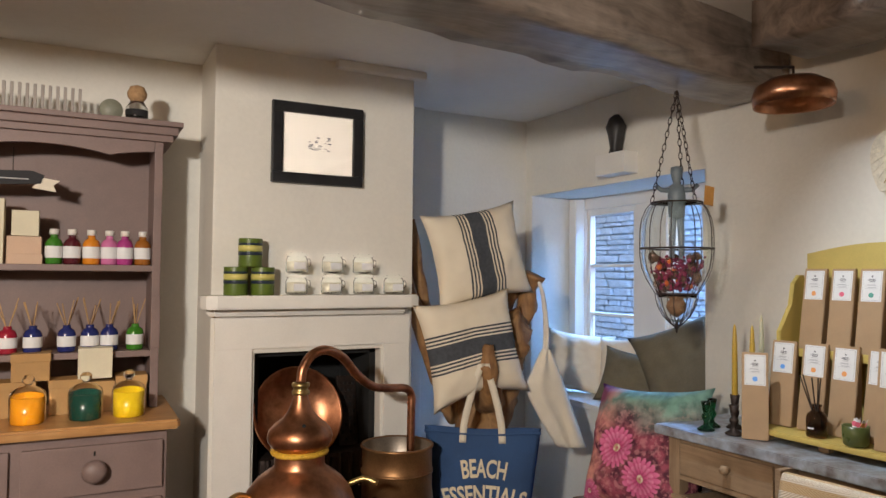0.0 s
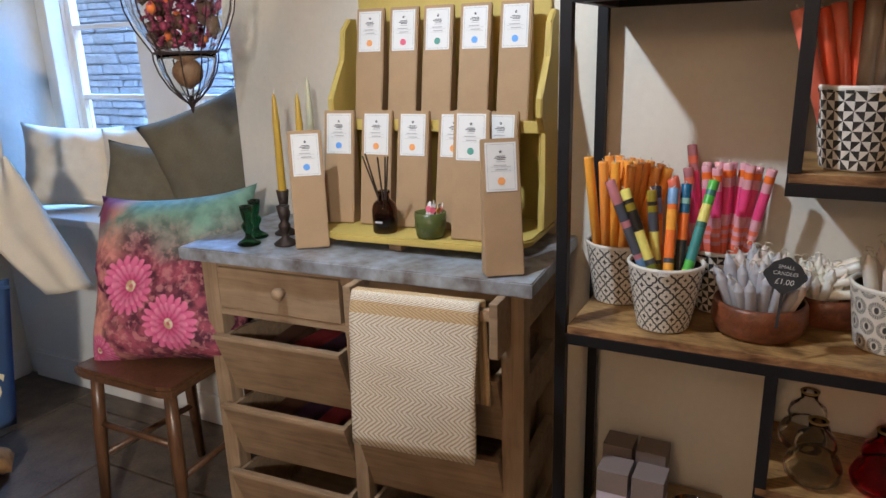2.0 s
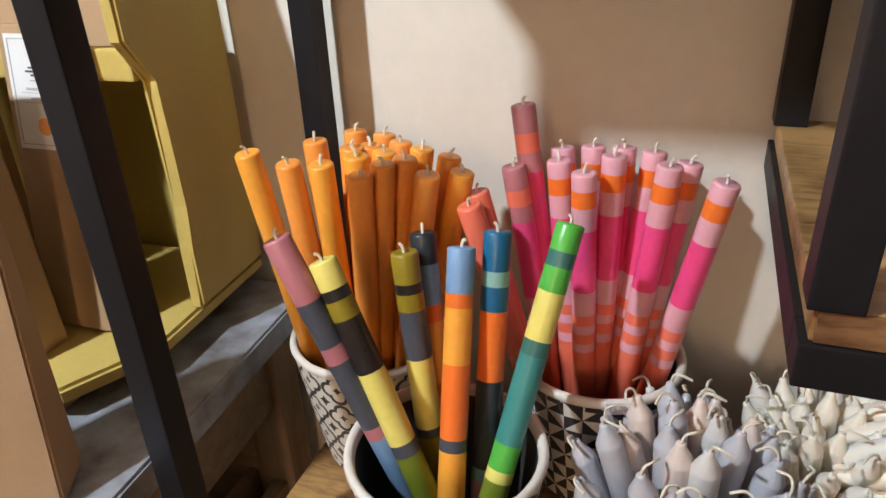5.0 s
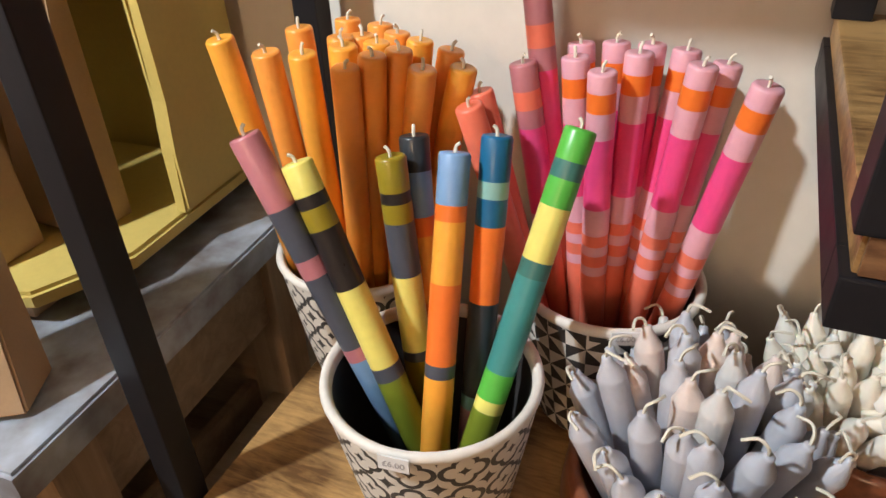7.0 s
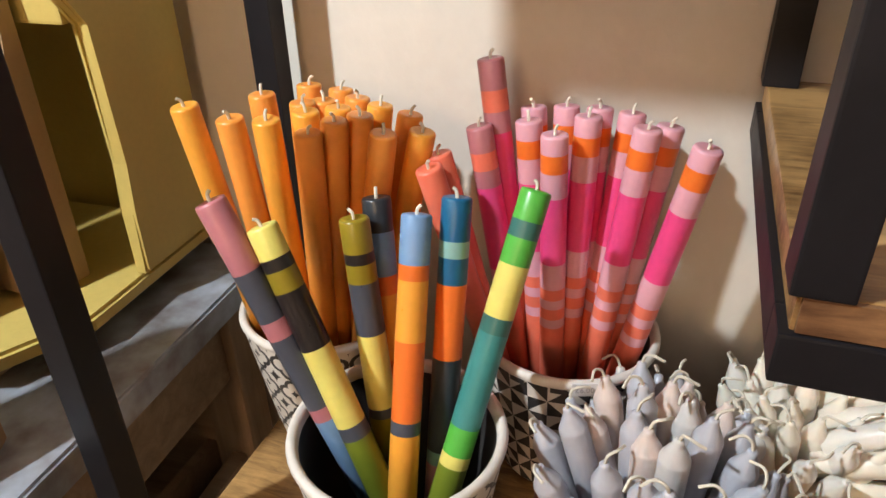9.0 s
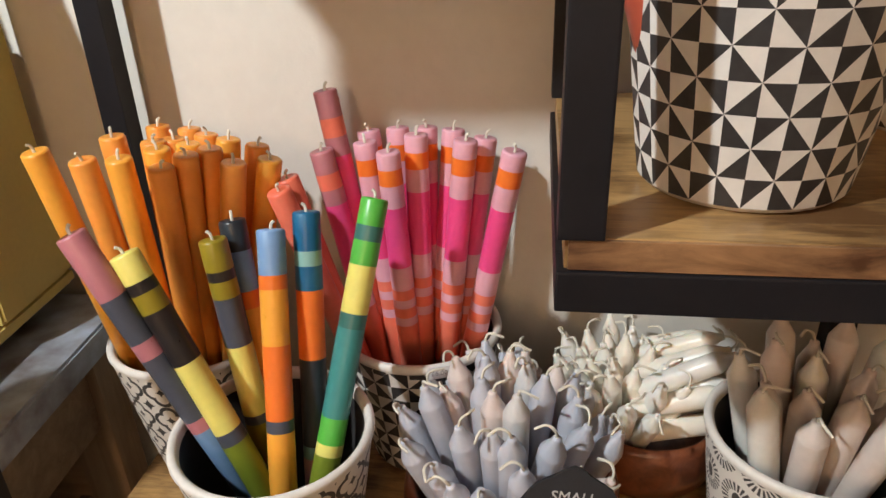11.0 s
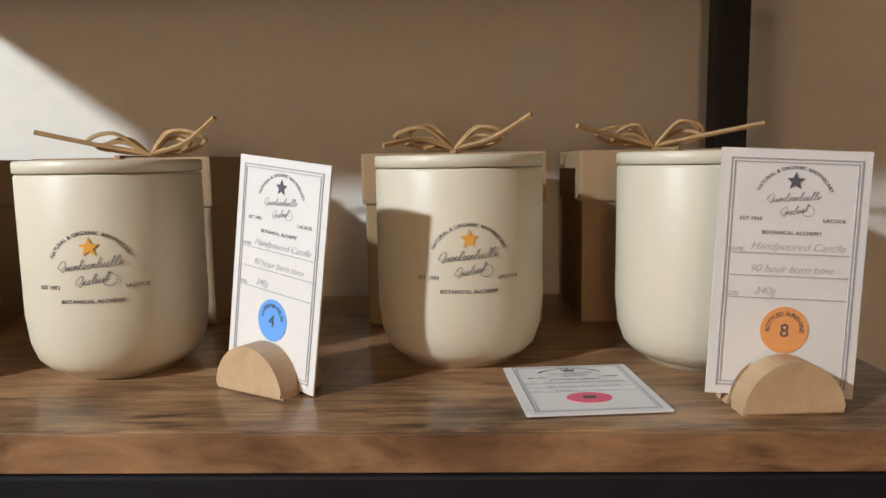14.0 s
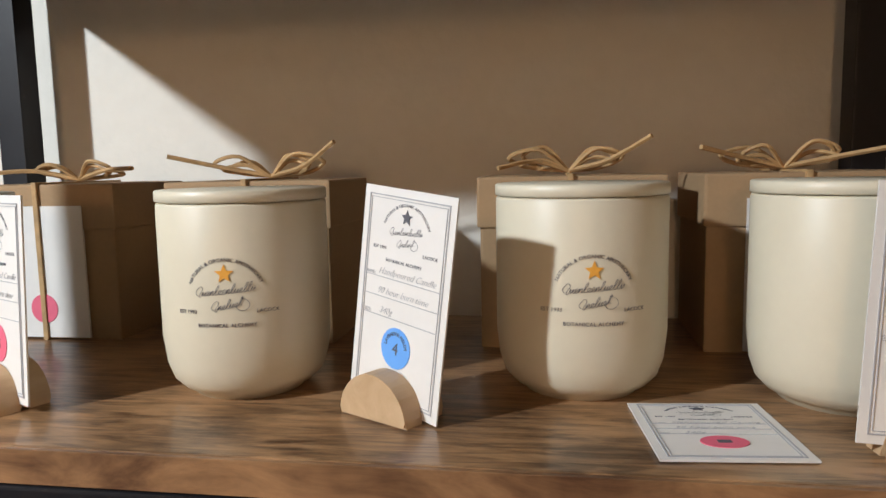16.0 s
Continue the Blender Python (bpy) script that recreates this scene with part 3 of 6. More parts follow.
rng = random.Random(4)
for k in range(26):
    x, z = rng.uniform(-0.045, 0.05), rng.uniform(-0.03, 0.03)
    box(x, -0.0135, z, x + rng.uniform(0.004, 0.018), -0.0121, z + rng.uniform(0.0015, 0.006), 0, bm)
part("drawing", bm, M["ink"], pic, "faint pencil sketch")
g = part("glass", box(-W + T - 0.004, -0.016, -H + T - 0.004, W - T + 0.004, -0.0145, H - T + 0.004), M["glass"], pic)
g.visible_shadow = False

# ---- desk ----
def desk():
    d = thing("storage_desk", "weathered pine storage bench with a zinc top, drawer and tilted bins", "bench")
    X0, X1, Y0, Y1, Z = 2.275, 2.648, 0.855, 1.770, 0.812
    top = [(2.235, 0.825), (2.235, 1.805), (2.662, 1.805), (2.662, 0.825)]
    part("worktop", slab(top, Z, 0.845, 0.003), M["zinc"], d, "mottled grey zinc-clad top")
    for x in (X0, X1 - 0.05):
        for y0, y1 in ((Y0, Y0 + 0.055), (Y1 - 0.05, Y1)):
            part("leg", box(x, y0, 0, x + 0.05, y1, Z, 0.004), M["desk_leg"], d)
    part("middle_post", box(X0, 1.285, 0, X0 + 0.04, 1.325, Z, 0.004), M["desk_leg"], d)
    part("apron", box(X0 + 0.008, Y0 + 0.055, 0.775, X0 + 0.03, Y1 - 0.05, Z, 0.002), M["desk_wood"], d)
    part("back_board", box(X1 - 0.02, Y0 + 0.055, 0.06, X1 - 0.005, Y1 - 0.05, Z, 0.002), M["desk_wood"], d)
    dr = part("drawer", box(X0 - 0.004, 1.335, 0.680, X0 + 0.016, 1.715, 0.790, 0.004), M["desk_wood"], d)
    part("knob", lathe([(0, -0.036), (0.012, -0.034), (0.017, -0.024), (0.014, -0.012), (0.008, -0.006), (0.009, 0)], 20, pose(X0 - 0.004, 1.505, 0.745, 0, 90, 0)), M["desk_wood"], dr, "turned wooden knob", True)
    part("rail", box(X0 + 0.0, 1.325, 0.660, X0 + 0.03, Y1 - 0.05, 0.678, 0.002), M["desk_wood"], d)
    # tilted bins
    for y0, y1, zs in ((1.335, 1.715, (0.605, 0.405, 0.205)), (0.915, 1.280, (0.605, 0.405, 0.205))):
        for z in zs:
            side = [(0.0, 0.0), (-0.055, 0.0), (0.010, -0.165), (0.30, -0.165), (0.30, -0.02)]
            bn = part("bin", slab([(-0.055, 0), (-0.068, 0), (-0.003, -0.170), (0.010, -0.165)], y0 - 0.008, y1 + 0.008, 0.0, pose(X0 + 0.03, 0, z, 90, 0, 0) @ Matrix.Diagonal((1, 1, -1, 1))), M["desk_wood"], d, "tilted pine bin")
            for yy in (y0 + 0.002, y1 - 0.014):
                part("bin_side", slab(side, yy, yy + 0.012, 0.0, pose(X0 + 0.03, 0, z, 90, 0, 0) @ Matrix.Diagonal((1, 1, -1, 1))), M["desk_wood"], bn)
            part("bin_floor", box(X0 + 0.04, y0 + 0.014, z - 0.165, X0 + 0.33, y1 - 0.014, z - 0.155), M["desk_wood"], bn)
            part("bin_rim", box(X0 - 0.042, y0 - 0.010, z - 0.002, X0 - 0.020, y1 + 0.010, z + 0.010, 0.003), M["desk_wood"], bn)
    for z in (0.70, 0.48, 0.26, 0.06):
        part("side_slat", box(X0 + 0.05, Y0 + 0.012, z, X1 - 0.05, Y0 + 0.034, z + 0.10, 0.003), M["desk_wood"], d)
        part("side_slat", box(X0 + 0.05, Y1 - 0.034, z, X1 - 0.05, Y1 - 0.012, z + 0.10, 0.003), M["desk_wood"], d)
    rl = part("towel_rail", box(2.185, 0.885, 0.770, 2.205, 1.262, 0.795, 0.004), M["desk_wood"], d, "pine towel rail")
    for y in (0.885, 1.246):
        part("rail_arm", box(2.18, y, 0.690, 2.272, y + 0.020, 0.812, 0.003), M["desk_wood"], rl)
    return d


desk()


# ---- steel and wood rack ----
RX0, RX1, RY0, RY1 = 2.354, 2.660, 0.095, 0.790
SH = {0: 0.45, 1: 0.740, 2: 1.095, 3: 1.446, 4: 1.768}
TB = 0.024


def rack():
    r = thing("shelving_rack", "staggered open rack of black steel tube with rustic brown boards", "shelving unit")
    def tube(name, x0, y0, z0, x1, y1, z1):
        part(name, box(x0, y0, z0, x1, y1, z1, 0.0015), M["rack_metal"], r)
    def shelf(z, y0, y1, mat):
        part("board", box(RX0 + 0.004, y0 + 0.004, z - 0.018, RX1 - 0.002, y1 - 0.004, z, 0.0015), mat, r, "rustic brown wood-effect board")
        part("edge_band", box(RX0 + 0.0015, y0 + 0.006, z - 0.0172, RX0 + 0.0045, y1 - 0.006, z - 0.0006, 0.0004), M["board_edge"], r, "lighter brown edge strip")
        zb = z - 0.018
        tube("rail", RX0, y0, zb - TB, RX0 + TB, y1, zb)
        tube("rail", RX1 - TB, y0, zb - TB, RX1, y1, zb)
        tube("cross_rail", RX0 + TB, y0, zb - TB, RX1 - TB, y0 + TB, zb)
        tube("cross_rail", RX0 + TB, y1 - TB, zb - TB, RX1 - TB, y1, zb)
    for z, y0, y1, mat in ((SH[0], -0.32, 0.390, "rack_wood"), (SH[1], RY0, RY1, "rack_wood"), (SH[2], -0.32, 0.390, "rack_wood"), (SH[3], RY0, RY1, "rack_wood_dark"), (SH[4], RY0, RY1, "rack_wood_dark")):
        shelf(z, y0, y1, M[mat])
    for x in (RX0, RX1 - TB):
        x1 = x + TB
        for y in (RY1, ):
            tube("post", x, y - 0.001, 0.0, x1, y + TB - 0.001, 1.86)
        # middle posts between alternate shelves
        tube("post", x, 0.366, SH[2], x1, 0.390, SH[3] - 0.018 - TB)
        tube("post", x, 0.366, SH[0], x1, 0.390, SH[1] - 0.018 - TB)
        tube("post", x, RY0, SH[1], x1, RY0 + TB, SH[2] - 0.018 - TB)
        tube("post", x, RY0, SH[3], x1, RY0 + TB, 1.86)
        tube("post", x, RY0, 0.0, x1, RY0 + TB, SH[0] - 0.018 - TB)
        tube("post", x, -0.32 - TB, 0.0, x1, -0.32, 1.86)
    return r


rack()

# ---- patterned materials ----
def uv_nodes(name, rough=0.85):
    m = bpy.data.materials.new(name)
    m.use_nodes = True
    n, l = m.node_tree.nodes, m.node_tree.links
    uv = n.new("ShaderNodeTexCoord")
    sep = n.new("ShaderNodeSeparateXYZ")
    l.new(uv.outputs["UV"], sep.inputs[0])
    n["Principled BSDF"].inputs["Roughness"].default_value = rough
    def op(kind, a, b=None, c=None):
        x = n.new("ShaderNodeMath")
        x.operation = kind
        for i, v in enumerate((a, b, c)):
            if v is None:
                continue
            if isinstance(v, (int, float)):
                x.inputs[i].default_value = v
            else:
                l.new(v, x.inputs[i])
        return x.outputs[0]
    def blend(f, a, b):
        x = n.new("ShaderNodeMix")
        x.data_type = "RGBA"
        for i, v in ((0, f), (6, a), (7, b)):
            if isinstance(v, tuple):
                x.inputs[i].default_value = (*v, 1)
            elif isinstance(v, (int, float)):
                x.inputs[i].default_value = v
            else:
                l.new(v, x.inputs[i])
        return x.outputs[2]
    def finish(colour, relief=220, strength=0.25):
        b = n["Principled BSDF"]
        l.new(colour, b.inputs["Base Color"])
        t, bp = n.new("ShaderNodeTexNoise"), n.new("ShaderNodeBump")
        t.inputs["Scale"].default_value = relief
        l.new(uv.outputs["Object"], t.inputs["Vector"])
        bp.inputs["Strength"].default_value, bp.inputs["Distance"].default_value = strength, 0.002
        l.new(t.outputs["Fac"], bp.inputs["Height"])
        l.new(bp.outputs[0], b.inputs["Normal"])
        return m
    def speckle(scale):
        t = n.new("ShaderNodeTexNoise")
        t.inputs["Scale"].default_value, t.inputs["Detail"].default_value = scale, 5
        l.new(uv.outputs["Object"], t.inputs["Vector"])
        return t.outputs["Fac"]
    return sep.outputs[0], sep.outputs[1], op, blend, finish, speckle


def stripe_cloth(name, across):
    u, v, op, blend, finish, speckle = uv_nodes(name, 0.9)
    w = u if across else v
    d = op("ABSOLUTE", op("SUBTRACT", w, 0.5))
    band = op("LESS_THAN", d, 0.080)
    lines = op("MULTIPLY", op("MULTIPLY", op("GREATER_THAN", d, 0.095), op("LESS_THAN", d, 0.185)), op("LESS_THAN", op("FRACT", op("MULTIPLY", op("SUBTRACT", d, 0.095), 29)), 0.52))
    f = op("MAXIMUM", band, lines)
    cream = blend(speckle(9), (0.66, 0.57, 0.43), (0.80, 0.72, 0.58))
    char = blend(speckle(70), (0.030, 0.034, 0.042), (0.085, 0.092, 0.105))
    return finish(blend(f, cream, char), 260, 0.35)


def flower_cloth():
    u, v, op, blend, finish, speckle = uv_nodes("floral print cloth", 0.8)
    sp, sp2, sp3 = speckle(6), speckle(24), speckle(60)
    unit = lambda x: op("MINIMUM", 1.0, op("MAXIMUM", 0.0, x))
    sharp = lambda x, mid, gain: unit(op("MULTIPLY", op("SUBTRACT", x, mid), gain))
    up = op("ADD", v, op("MULTIPLY", op("SUBTRACT", sp, 0.5), 0.55))
    low = blend(sharp(sp2, 0.42, 5), (0.085, 0.014, 0.036), (0.36, 0.075, 0.12))
    low = blend(op("MULTIPLY", sharp(sp3, 0.5, 8), 0.6), low, (0.62, 0.26, 0.28))
    top = blend(sharp(sp2, 0.35, 3), (0.13, 0.27, 0.22), (0.24, 0.44, 0.36))
    base = blend(sharp(up, 0.62, 5), low, top)
    base = blend(op("MULTIPLY", sharp(op("SUBTRACT", 0.36, u), 0.0, 5), sharp(speckle(13), 0.42, 6)), base, (0.74, 0.33, 0.27))
    base = blend(op("MULTIPLY", sharp(op("SUBTRACT", 0.24, u), 0.0, 8), sharp(op("ADD", v, op("MULTIPLY", sp, 0.3)), 0.86, 8)), base, (0.24, 0.055, 0.12))
    for cx, cy, r in ((0.36, 0.44, 0.170), (0.62, 0.22, 0.165), (0.13, 0.08, 0.10)):
        dx, dy = op("SUBTRACT", u, cx), op("SUBTRACT", v, cy)
        k = op("DIVIDE", op("SQRT", op("ADD", op("MULTIPLY", dx, dx), op("MULTIPLY", dy, dy))), r)
        a = op("ADD", op("ARCTAN2", dy, dx), op("MULTIPLY", op("SUBTRACT", sp2, 0.5), 0.5))
        for count, reach, inner, outer in ((10, 1.0, (0.50, 0.025, 0.16), (0.76, 0.20, 0.38)), (8, 0.72, (0.40, 0.015, 0.11), (0.80, 0.27, 0.45)), (6, 0.46, (0.34, 0.012, 0.09), (0.72, 0.15, 0.33))):
            lobe = op("ABSOLUTE", op("SINE", op("ADD", op("MULTIPLY", a, count), reach * 7)))
            f = sharp(op("SUBTRACT", op("MULTIPLY", reach, op("ADD", 0.70, op("MULTIPLY", 0.30, op("POWER", lobe, 0.5)))), k), 0.0, 40)
            tone = op("MULTIPLY", unit(op("DIVIDE", k, reach)), op("ADD", 0.35, op("MULTIPLY", lobe, 0.65)))
            base = blend(f, base, blend(tone, inner, outer))
        base = blend(sharp(op("SUBTRACT", 0.20, k), 0.0, 30), base, blend(sharp(sp3, 0.45, 8), (0.50, 0.36, 0.20), (0.78, 0.70, 0.55)))
        base = blend(sharp(op("SUBTRACT", 0.09, k), 0.0, 30), base, (0.50, 0.16, 0.16))
    return finish(base, 200, 0.2)


STRIPE_UP, STRIPE_ACROSS, FLORAL = stripe_cloth("upright stripe cloth", True), stripe_cloth("level stripe cloth", False), flower_cloth()

# ---- things on the dresser ----
PAINTED = {c: shade(c + " lacquer", k, 0.25, vary=0.05) for c, k in dict(green=(0.05, 0.20, 0.02), plum=(0.09, 0.012, 0.02), orange=(0.70, 0.24, 0.02), pink=(0.60, 0.17, 0.36), magenta=(0.40, 0.05, 0.22), tan=(0.34, 0.12, 0.02), red=(0.33, 0.02, 0.04), blue=(0.02, 0.028, 0.14)).items()}


def bottle(x, y, z, colour, h=0.12, r=0.030, cap=True, reeds=False, rng=random.Random(1)):
    t = thing("diffuser_bottle" if reeds else "bottle", f"small {colour} {'reed diffuser' if reeds else 'white-capped bottle'} with a cream label on a dresser shelf", "diffuser" if reeds else "bottle", pose(x, y, z, 0, 0, rng.uniform(-20, 20)), "reed diffusers on the dresser" if reeds else "bottles on the dresser")
    b = h * 0.60
    part("body", lathe([(0, 0), (r * 0.92, 0), (r, 0.006), (r, b), (r * 0.80, b + 0.014), (r * 0.45, b + 0.020), (r * 0.42, h * 0.86), (r * 0.5, h * 0.88), (0, h * 0.88)], 24), PAINTED[colour], t, "", True)
    part("label", lathe([(r + 0.0008, b * 0.30), (r + 0.0010, b * 0.32), (r + 0.0010, b * 0.85), (r + 0.0008, b * 0.87)], 24), M["paper"], t, "blank-looking cream label", True)
    if cap:
        part("cap", lathe([(0, h * 0.86), (r * 0.55, h * 0.86), (r * 0.55, h), (r * 0.5, h + 0.003), (0, h + 0.003)], 16), M["pot_white"], t, "white cap", True)
    if reeds:
        for k in range(4):
            a = rng.uniform(0, 6.28)
            part("reed", sweep([(0, 0, 0.02), (0.006 * math.cos(a), 0.006 * math.sin(a), h * 0.88), (0.036 * math.cos(a), 0.030 * math.sin(a), h + rng.uniform(0.06, 0.09))], 0.0022, 6), M["reed"], t, "thin reed")
    return t


rng = random.Random(11)
for k, c in enumerate(("green", "plum", "orange", "pink", "magenta", "tan")):
    bottle((0.235, 0.295, 0.360, 0.422, 0.476, 0.540)[k], 2.815, 1.420, c, 0.128, 0.0295, True, False, rng)
for k, c in enumerate(("red", "red", "blue", "blue", "blue", "blue", "green")):
    bottle((-0.02, 0.095, 0.175, 0.285, 0.363, 0.430, 0.520)[k], 2.82, 1.093, c, 0.112, 0.031, False, True, rng)


def carton(name, x0, y0, z0, x1, y1, z1, mat, label, lid=False):
    t = thing(name, label, "box")
    part("carton", box(x0, y0, z0, x1, y1, z1, 0.002), mat, t)
    if lid:
        part("lid", box(x0 - 0.003, y0 - 0.003, z1 - 0.028, x1 + 0.003, y1 + 0.003, z1 + 0.002, 0.002), mat, t)
    return t


PEACH = shade("peach card", (0.58, 0.40, 0.28), 0.7, vary=0.04)
IVORY = shade("ivory card", (0.66, 0.60, 0.44), 0.7, vary=0.03)
carton("tall_carton", 0.005, 2.80, 1.419, 0.075, 2.87, 1.655, IVORY, "tall ivory carton on the dresser shelf")
carton("soap_carton", 0.085, 2.80, 1.419, 0.195, 2.88, 1.52, PEACH, "peach soap carton on the dresser shelf")
carton("round_carton", 0.098, 2.805, 1.522, 0.185, 2.875, 1.615, IVORY, "ivory carton stacked on a peach carton")
carton("soap_bar", 0.10, 2.775, 1.419, 0.20, 2.796, 1.455, PEACH, "wrapped peach soap bar standing on its edge")
for x0, x1, z0, z1, lid in ((0.115, 0.235, 0.998, 1.095, True), (0.02, 0.190, 0.8725, 0.996, True), (0.235, 0.36, 0.8725, 0.996, True), (0.365, 0.45, 0.8725, 0.985, False), (0.455, 0.56, 0.8725, 1.0, True)):
    carton("gift_box", x0, 2.74, z0, x1, 2.85, z1, shade("tan card", (0.42, 0.24, 0.085), 0.7, vary=0.06), "square tan gift box on the dresser top", lid)
carton("ivory_box", 0.325, 2.735, 0.998, 0.440, 2.85, 1.11, IVORY, "small ivory box on a tan gift box")
for x, c in ((0.175, (0.78, 0.30, 0.01)), (0.352, (0.005, 0.05, 0.035)), (0.492, (0.72, 0.48, 0.01))):
    t = thing("cloche_candle", "coloured glass candle under a clear knobbed cloche", "candle", pose(x, 2.625, 0.8725), "cloche candles")
    part("tumbler", lathe([(0, 0), (0.038, 0), (0.041, 0.004), (0.042, 0.088), (0.039, 0.088), (0.038, 0.080), (0, 0.080)], 32), shade("tinted tumbler", c, 0.25, vary=0.04), t, "", True)
    part("cloche", lathe([(0.055, 0.0), (0.057, 0.09), (0.052, 0.108), (0.034, 0.122), (0.012, 0.128), (0, 0.129), (0, 0.1265), (0.012, 0.1262), (0.033, 0.1205), (0.0505, 0.107), (0.0555, 0.09), (0.0535, 0.0)], 32), M["thin_glass"], t, "clear glass cloche", True).visible_shadow = False
    part("knob", lathe([(0, 0.130), (0.010, 0.131), (0.012, 0.136), (0.0195, 0.143), (0.0195, 0.155), (0.011, 0.1645), (0, 0.166)], 24), M["jar_glass"], t, "clear glass ball knob", True).visible_shadow = False
t = thing("wooden_comb_rack", "row of grey wooden pegs standing along the dresser top", "rack", pose(0, 2.79, 1.9755))
part("base", box(-0.6, -0.02, 0, 0.34, 0.02, 0.014, 0.003), M["dresser"], t)
for k in range(37):
    part("peg", box(-0.58 + 0.0245 * k, -0.006, 0.012, -0.569 + 0.0245 * k, 0.006, 0.105, 0.002), shade("grey wood", (0.34, 0.30, 0.27), 0.7) if k == 0 else bpy.data.materials["grey wood"], t)
t = thing("stone_disc", "flat grey-green disc propped on the dresser top", "ornament", pose(0.415, 2.80, 1.9755))
part("disc", lathe([(0, -0.008), (0.040, -0.008), (0.042, 0), (0.040, 0.008), (0, 0.008)], 32, pose(0, 0, 0.042, 90, 0, 0)), shade("sage glaze", (0.24, 0.24, 0.18), 0.5), t, "", True)
t = thing("cork_jar", "small glass jar with a round cork ball stopper", "jar", pose(0.505, 2.79, 1.9755))
part("jar", lathe([(0, 0), (0.036, 0), (0.040, 0.01), (0.040, 0.055), (0.030, 0.072), (0.026, 0.080), (0, 0.080)], 28), M["jar_glass"], t, "", True)
part("stopper", lathe([(0, 0.072), (0.02, 0.078), (0.034, 0.098), (0.036, 0.114), (0.026, 0.138), (0, 0.148)], 24), M["cork"], t, "cork ball", True)
part("label", lathe([(0.041, 0.022), (0.0415, 0.024), (0.0415, 0.044), (0.041, 0.046)], 28), M["soot"], t, "black band", True)
t = thing("banner_ornament", "black carved banner with cream tips hung in the dresser", "ornament", pose(0.10, 2.772, 1.735))
pts = [(-0.30, -0.01), (-0.1, 0.015), (0.06, 0.022), (0.10, 0.008), (0.09, -0.024), (-0.02, -0.032), (-0.30, -0.045)]
part("board", slab(pts, 0, 0.014, 0.002, pose(0, 0, 0, 90, 0, 0)), M["slate"], t)
part("tip", slab([(0.085, 0.0), (0.15, -0.01), (0.128, -0.028), (0.14, -0.052), (0.06, -0.04), (0.08, -0.02)], 0.002, 0.012, 0.001, pose(0, 0, 0, 90, 0, 0)), M["canvas"], t, "cream painted tip")
part("script", box(-0.2, -0.0158, -0.012, 0.05, -0.0145, -0.008), M["chalk"], t, "illegible chalk script")
part("cord", sweep([(0, 0.005, 0.015), (0, 0.005, 0.105)], 0.0015, 5), M["soot"], t)

# ---- mantelpiece ----
OLIVE_TIN = shade("moss green tin", (0.10, 0.15, 0.02), 0.4, vary=0.05)
LEMON = shade("pale yellow stripe", (0.62, 0.55, 0.16), 0.4, vary=0.03)
NAVY_T = shade("navy stripe", (0.02, 0.03, 0.06), 0.4, vary=0.05)
for x, y, z in ((0.868, 2.652, 1.3055), (0.974, 2.652, 1.3055), (0.923, 2.652, 1.3055 + 0.1125)):
    t = thing("striped_candle", "squat green pillar candle with yellow and navy stripes on the mantelshelf", "candle", pose(x, y, z), "striped candles on the mantel")
    part("body", lathe([(0, 0), (0.045, 0), (0.046, 0.003), (0.046, 0.109), (0.045, 0.112), (0, 0.112)], 32), OLIVE_TIN, t, "", True)
    for z0, z1, mat in ((0.086, 0.094, NAVY_T), (0.062, 0.084, LEMON), (0.046, 0.058, NAVY_T)):
        part("stripe", lathe([(0.0458, z0), (0.0466, z0), (0.0466, z1), (0.0458, z1)], 32), mat, t, "", True)


def clip_jar(x, z, y=2.655):
    t = thing("clip_top_jar", "small clip-top glass jar of cream wax with a white label", "jar", pose(x, y, z), "clip-top jars on the mantel")
    part("jar", lathe([(0, 0.002), (0.040, 0.002), (0.045, 0.008), (0.045, 0.058), (0.040, 0.066), (0.040, 0.071), (0.037, 0.071), (0.037, 0.064), (0.041, 0.056), (0.041, 0.01), (0, 0.008)], 28), M["thin_glass"], t, "", True).visible_shadow = False
    part("wax", lathe([(0, 0.009), (0.0395, 0.011), (0.0395, 0.05), (0, 0.05)], 28), shade("pale jar wax", (0.62, 0.58, 0.47), 0.6, vary=0.06), t, "cream wax", True)
    part("lid", lathe([(0.042, 0.072), (0.043, 0.078), (0.034, 0.085), (0, 0.087)], 28), M["thin_glass"], t, "glass lid", True).visible_shadow = False
    part("clip", sweep(curved([(0.044, -0.008, 0.062), (0.056, -0.004, 0.055), (0.058, 0, 0.035), (0.050, 0.004, 0.028)], 4), 0.0014, 6), M["iron"], t, "wire clip")
    part("label", box(-0.024, -0.0475, 0.018, 0.024, -0.0460, 0.046, 0.0005), M["paper"], t, "white label")
    return t


for x in (1.112, 1.262, 1.405, 1.545):
    clip_jar(x, 1.3055)
for x in (1.112, 1.265):
    clip_jar(x, 1.3055 + 0.0875)
clip_jar(1.402, 1.3055 + 0.0875)


# ---- driftwood, cushions and bags in the alcove ----
def gnarl(bm, amount=0.028, scale=9):
    for v in bm.verts:
        v.co += amount * noise.noise_vector(v.co * scale) + amount * 0.35 * noise.noise_vector(v.co * scale * 3.5)
    return bm


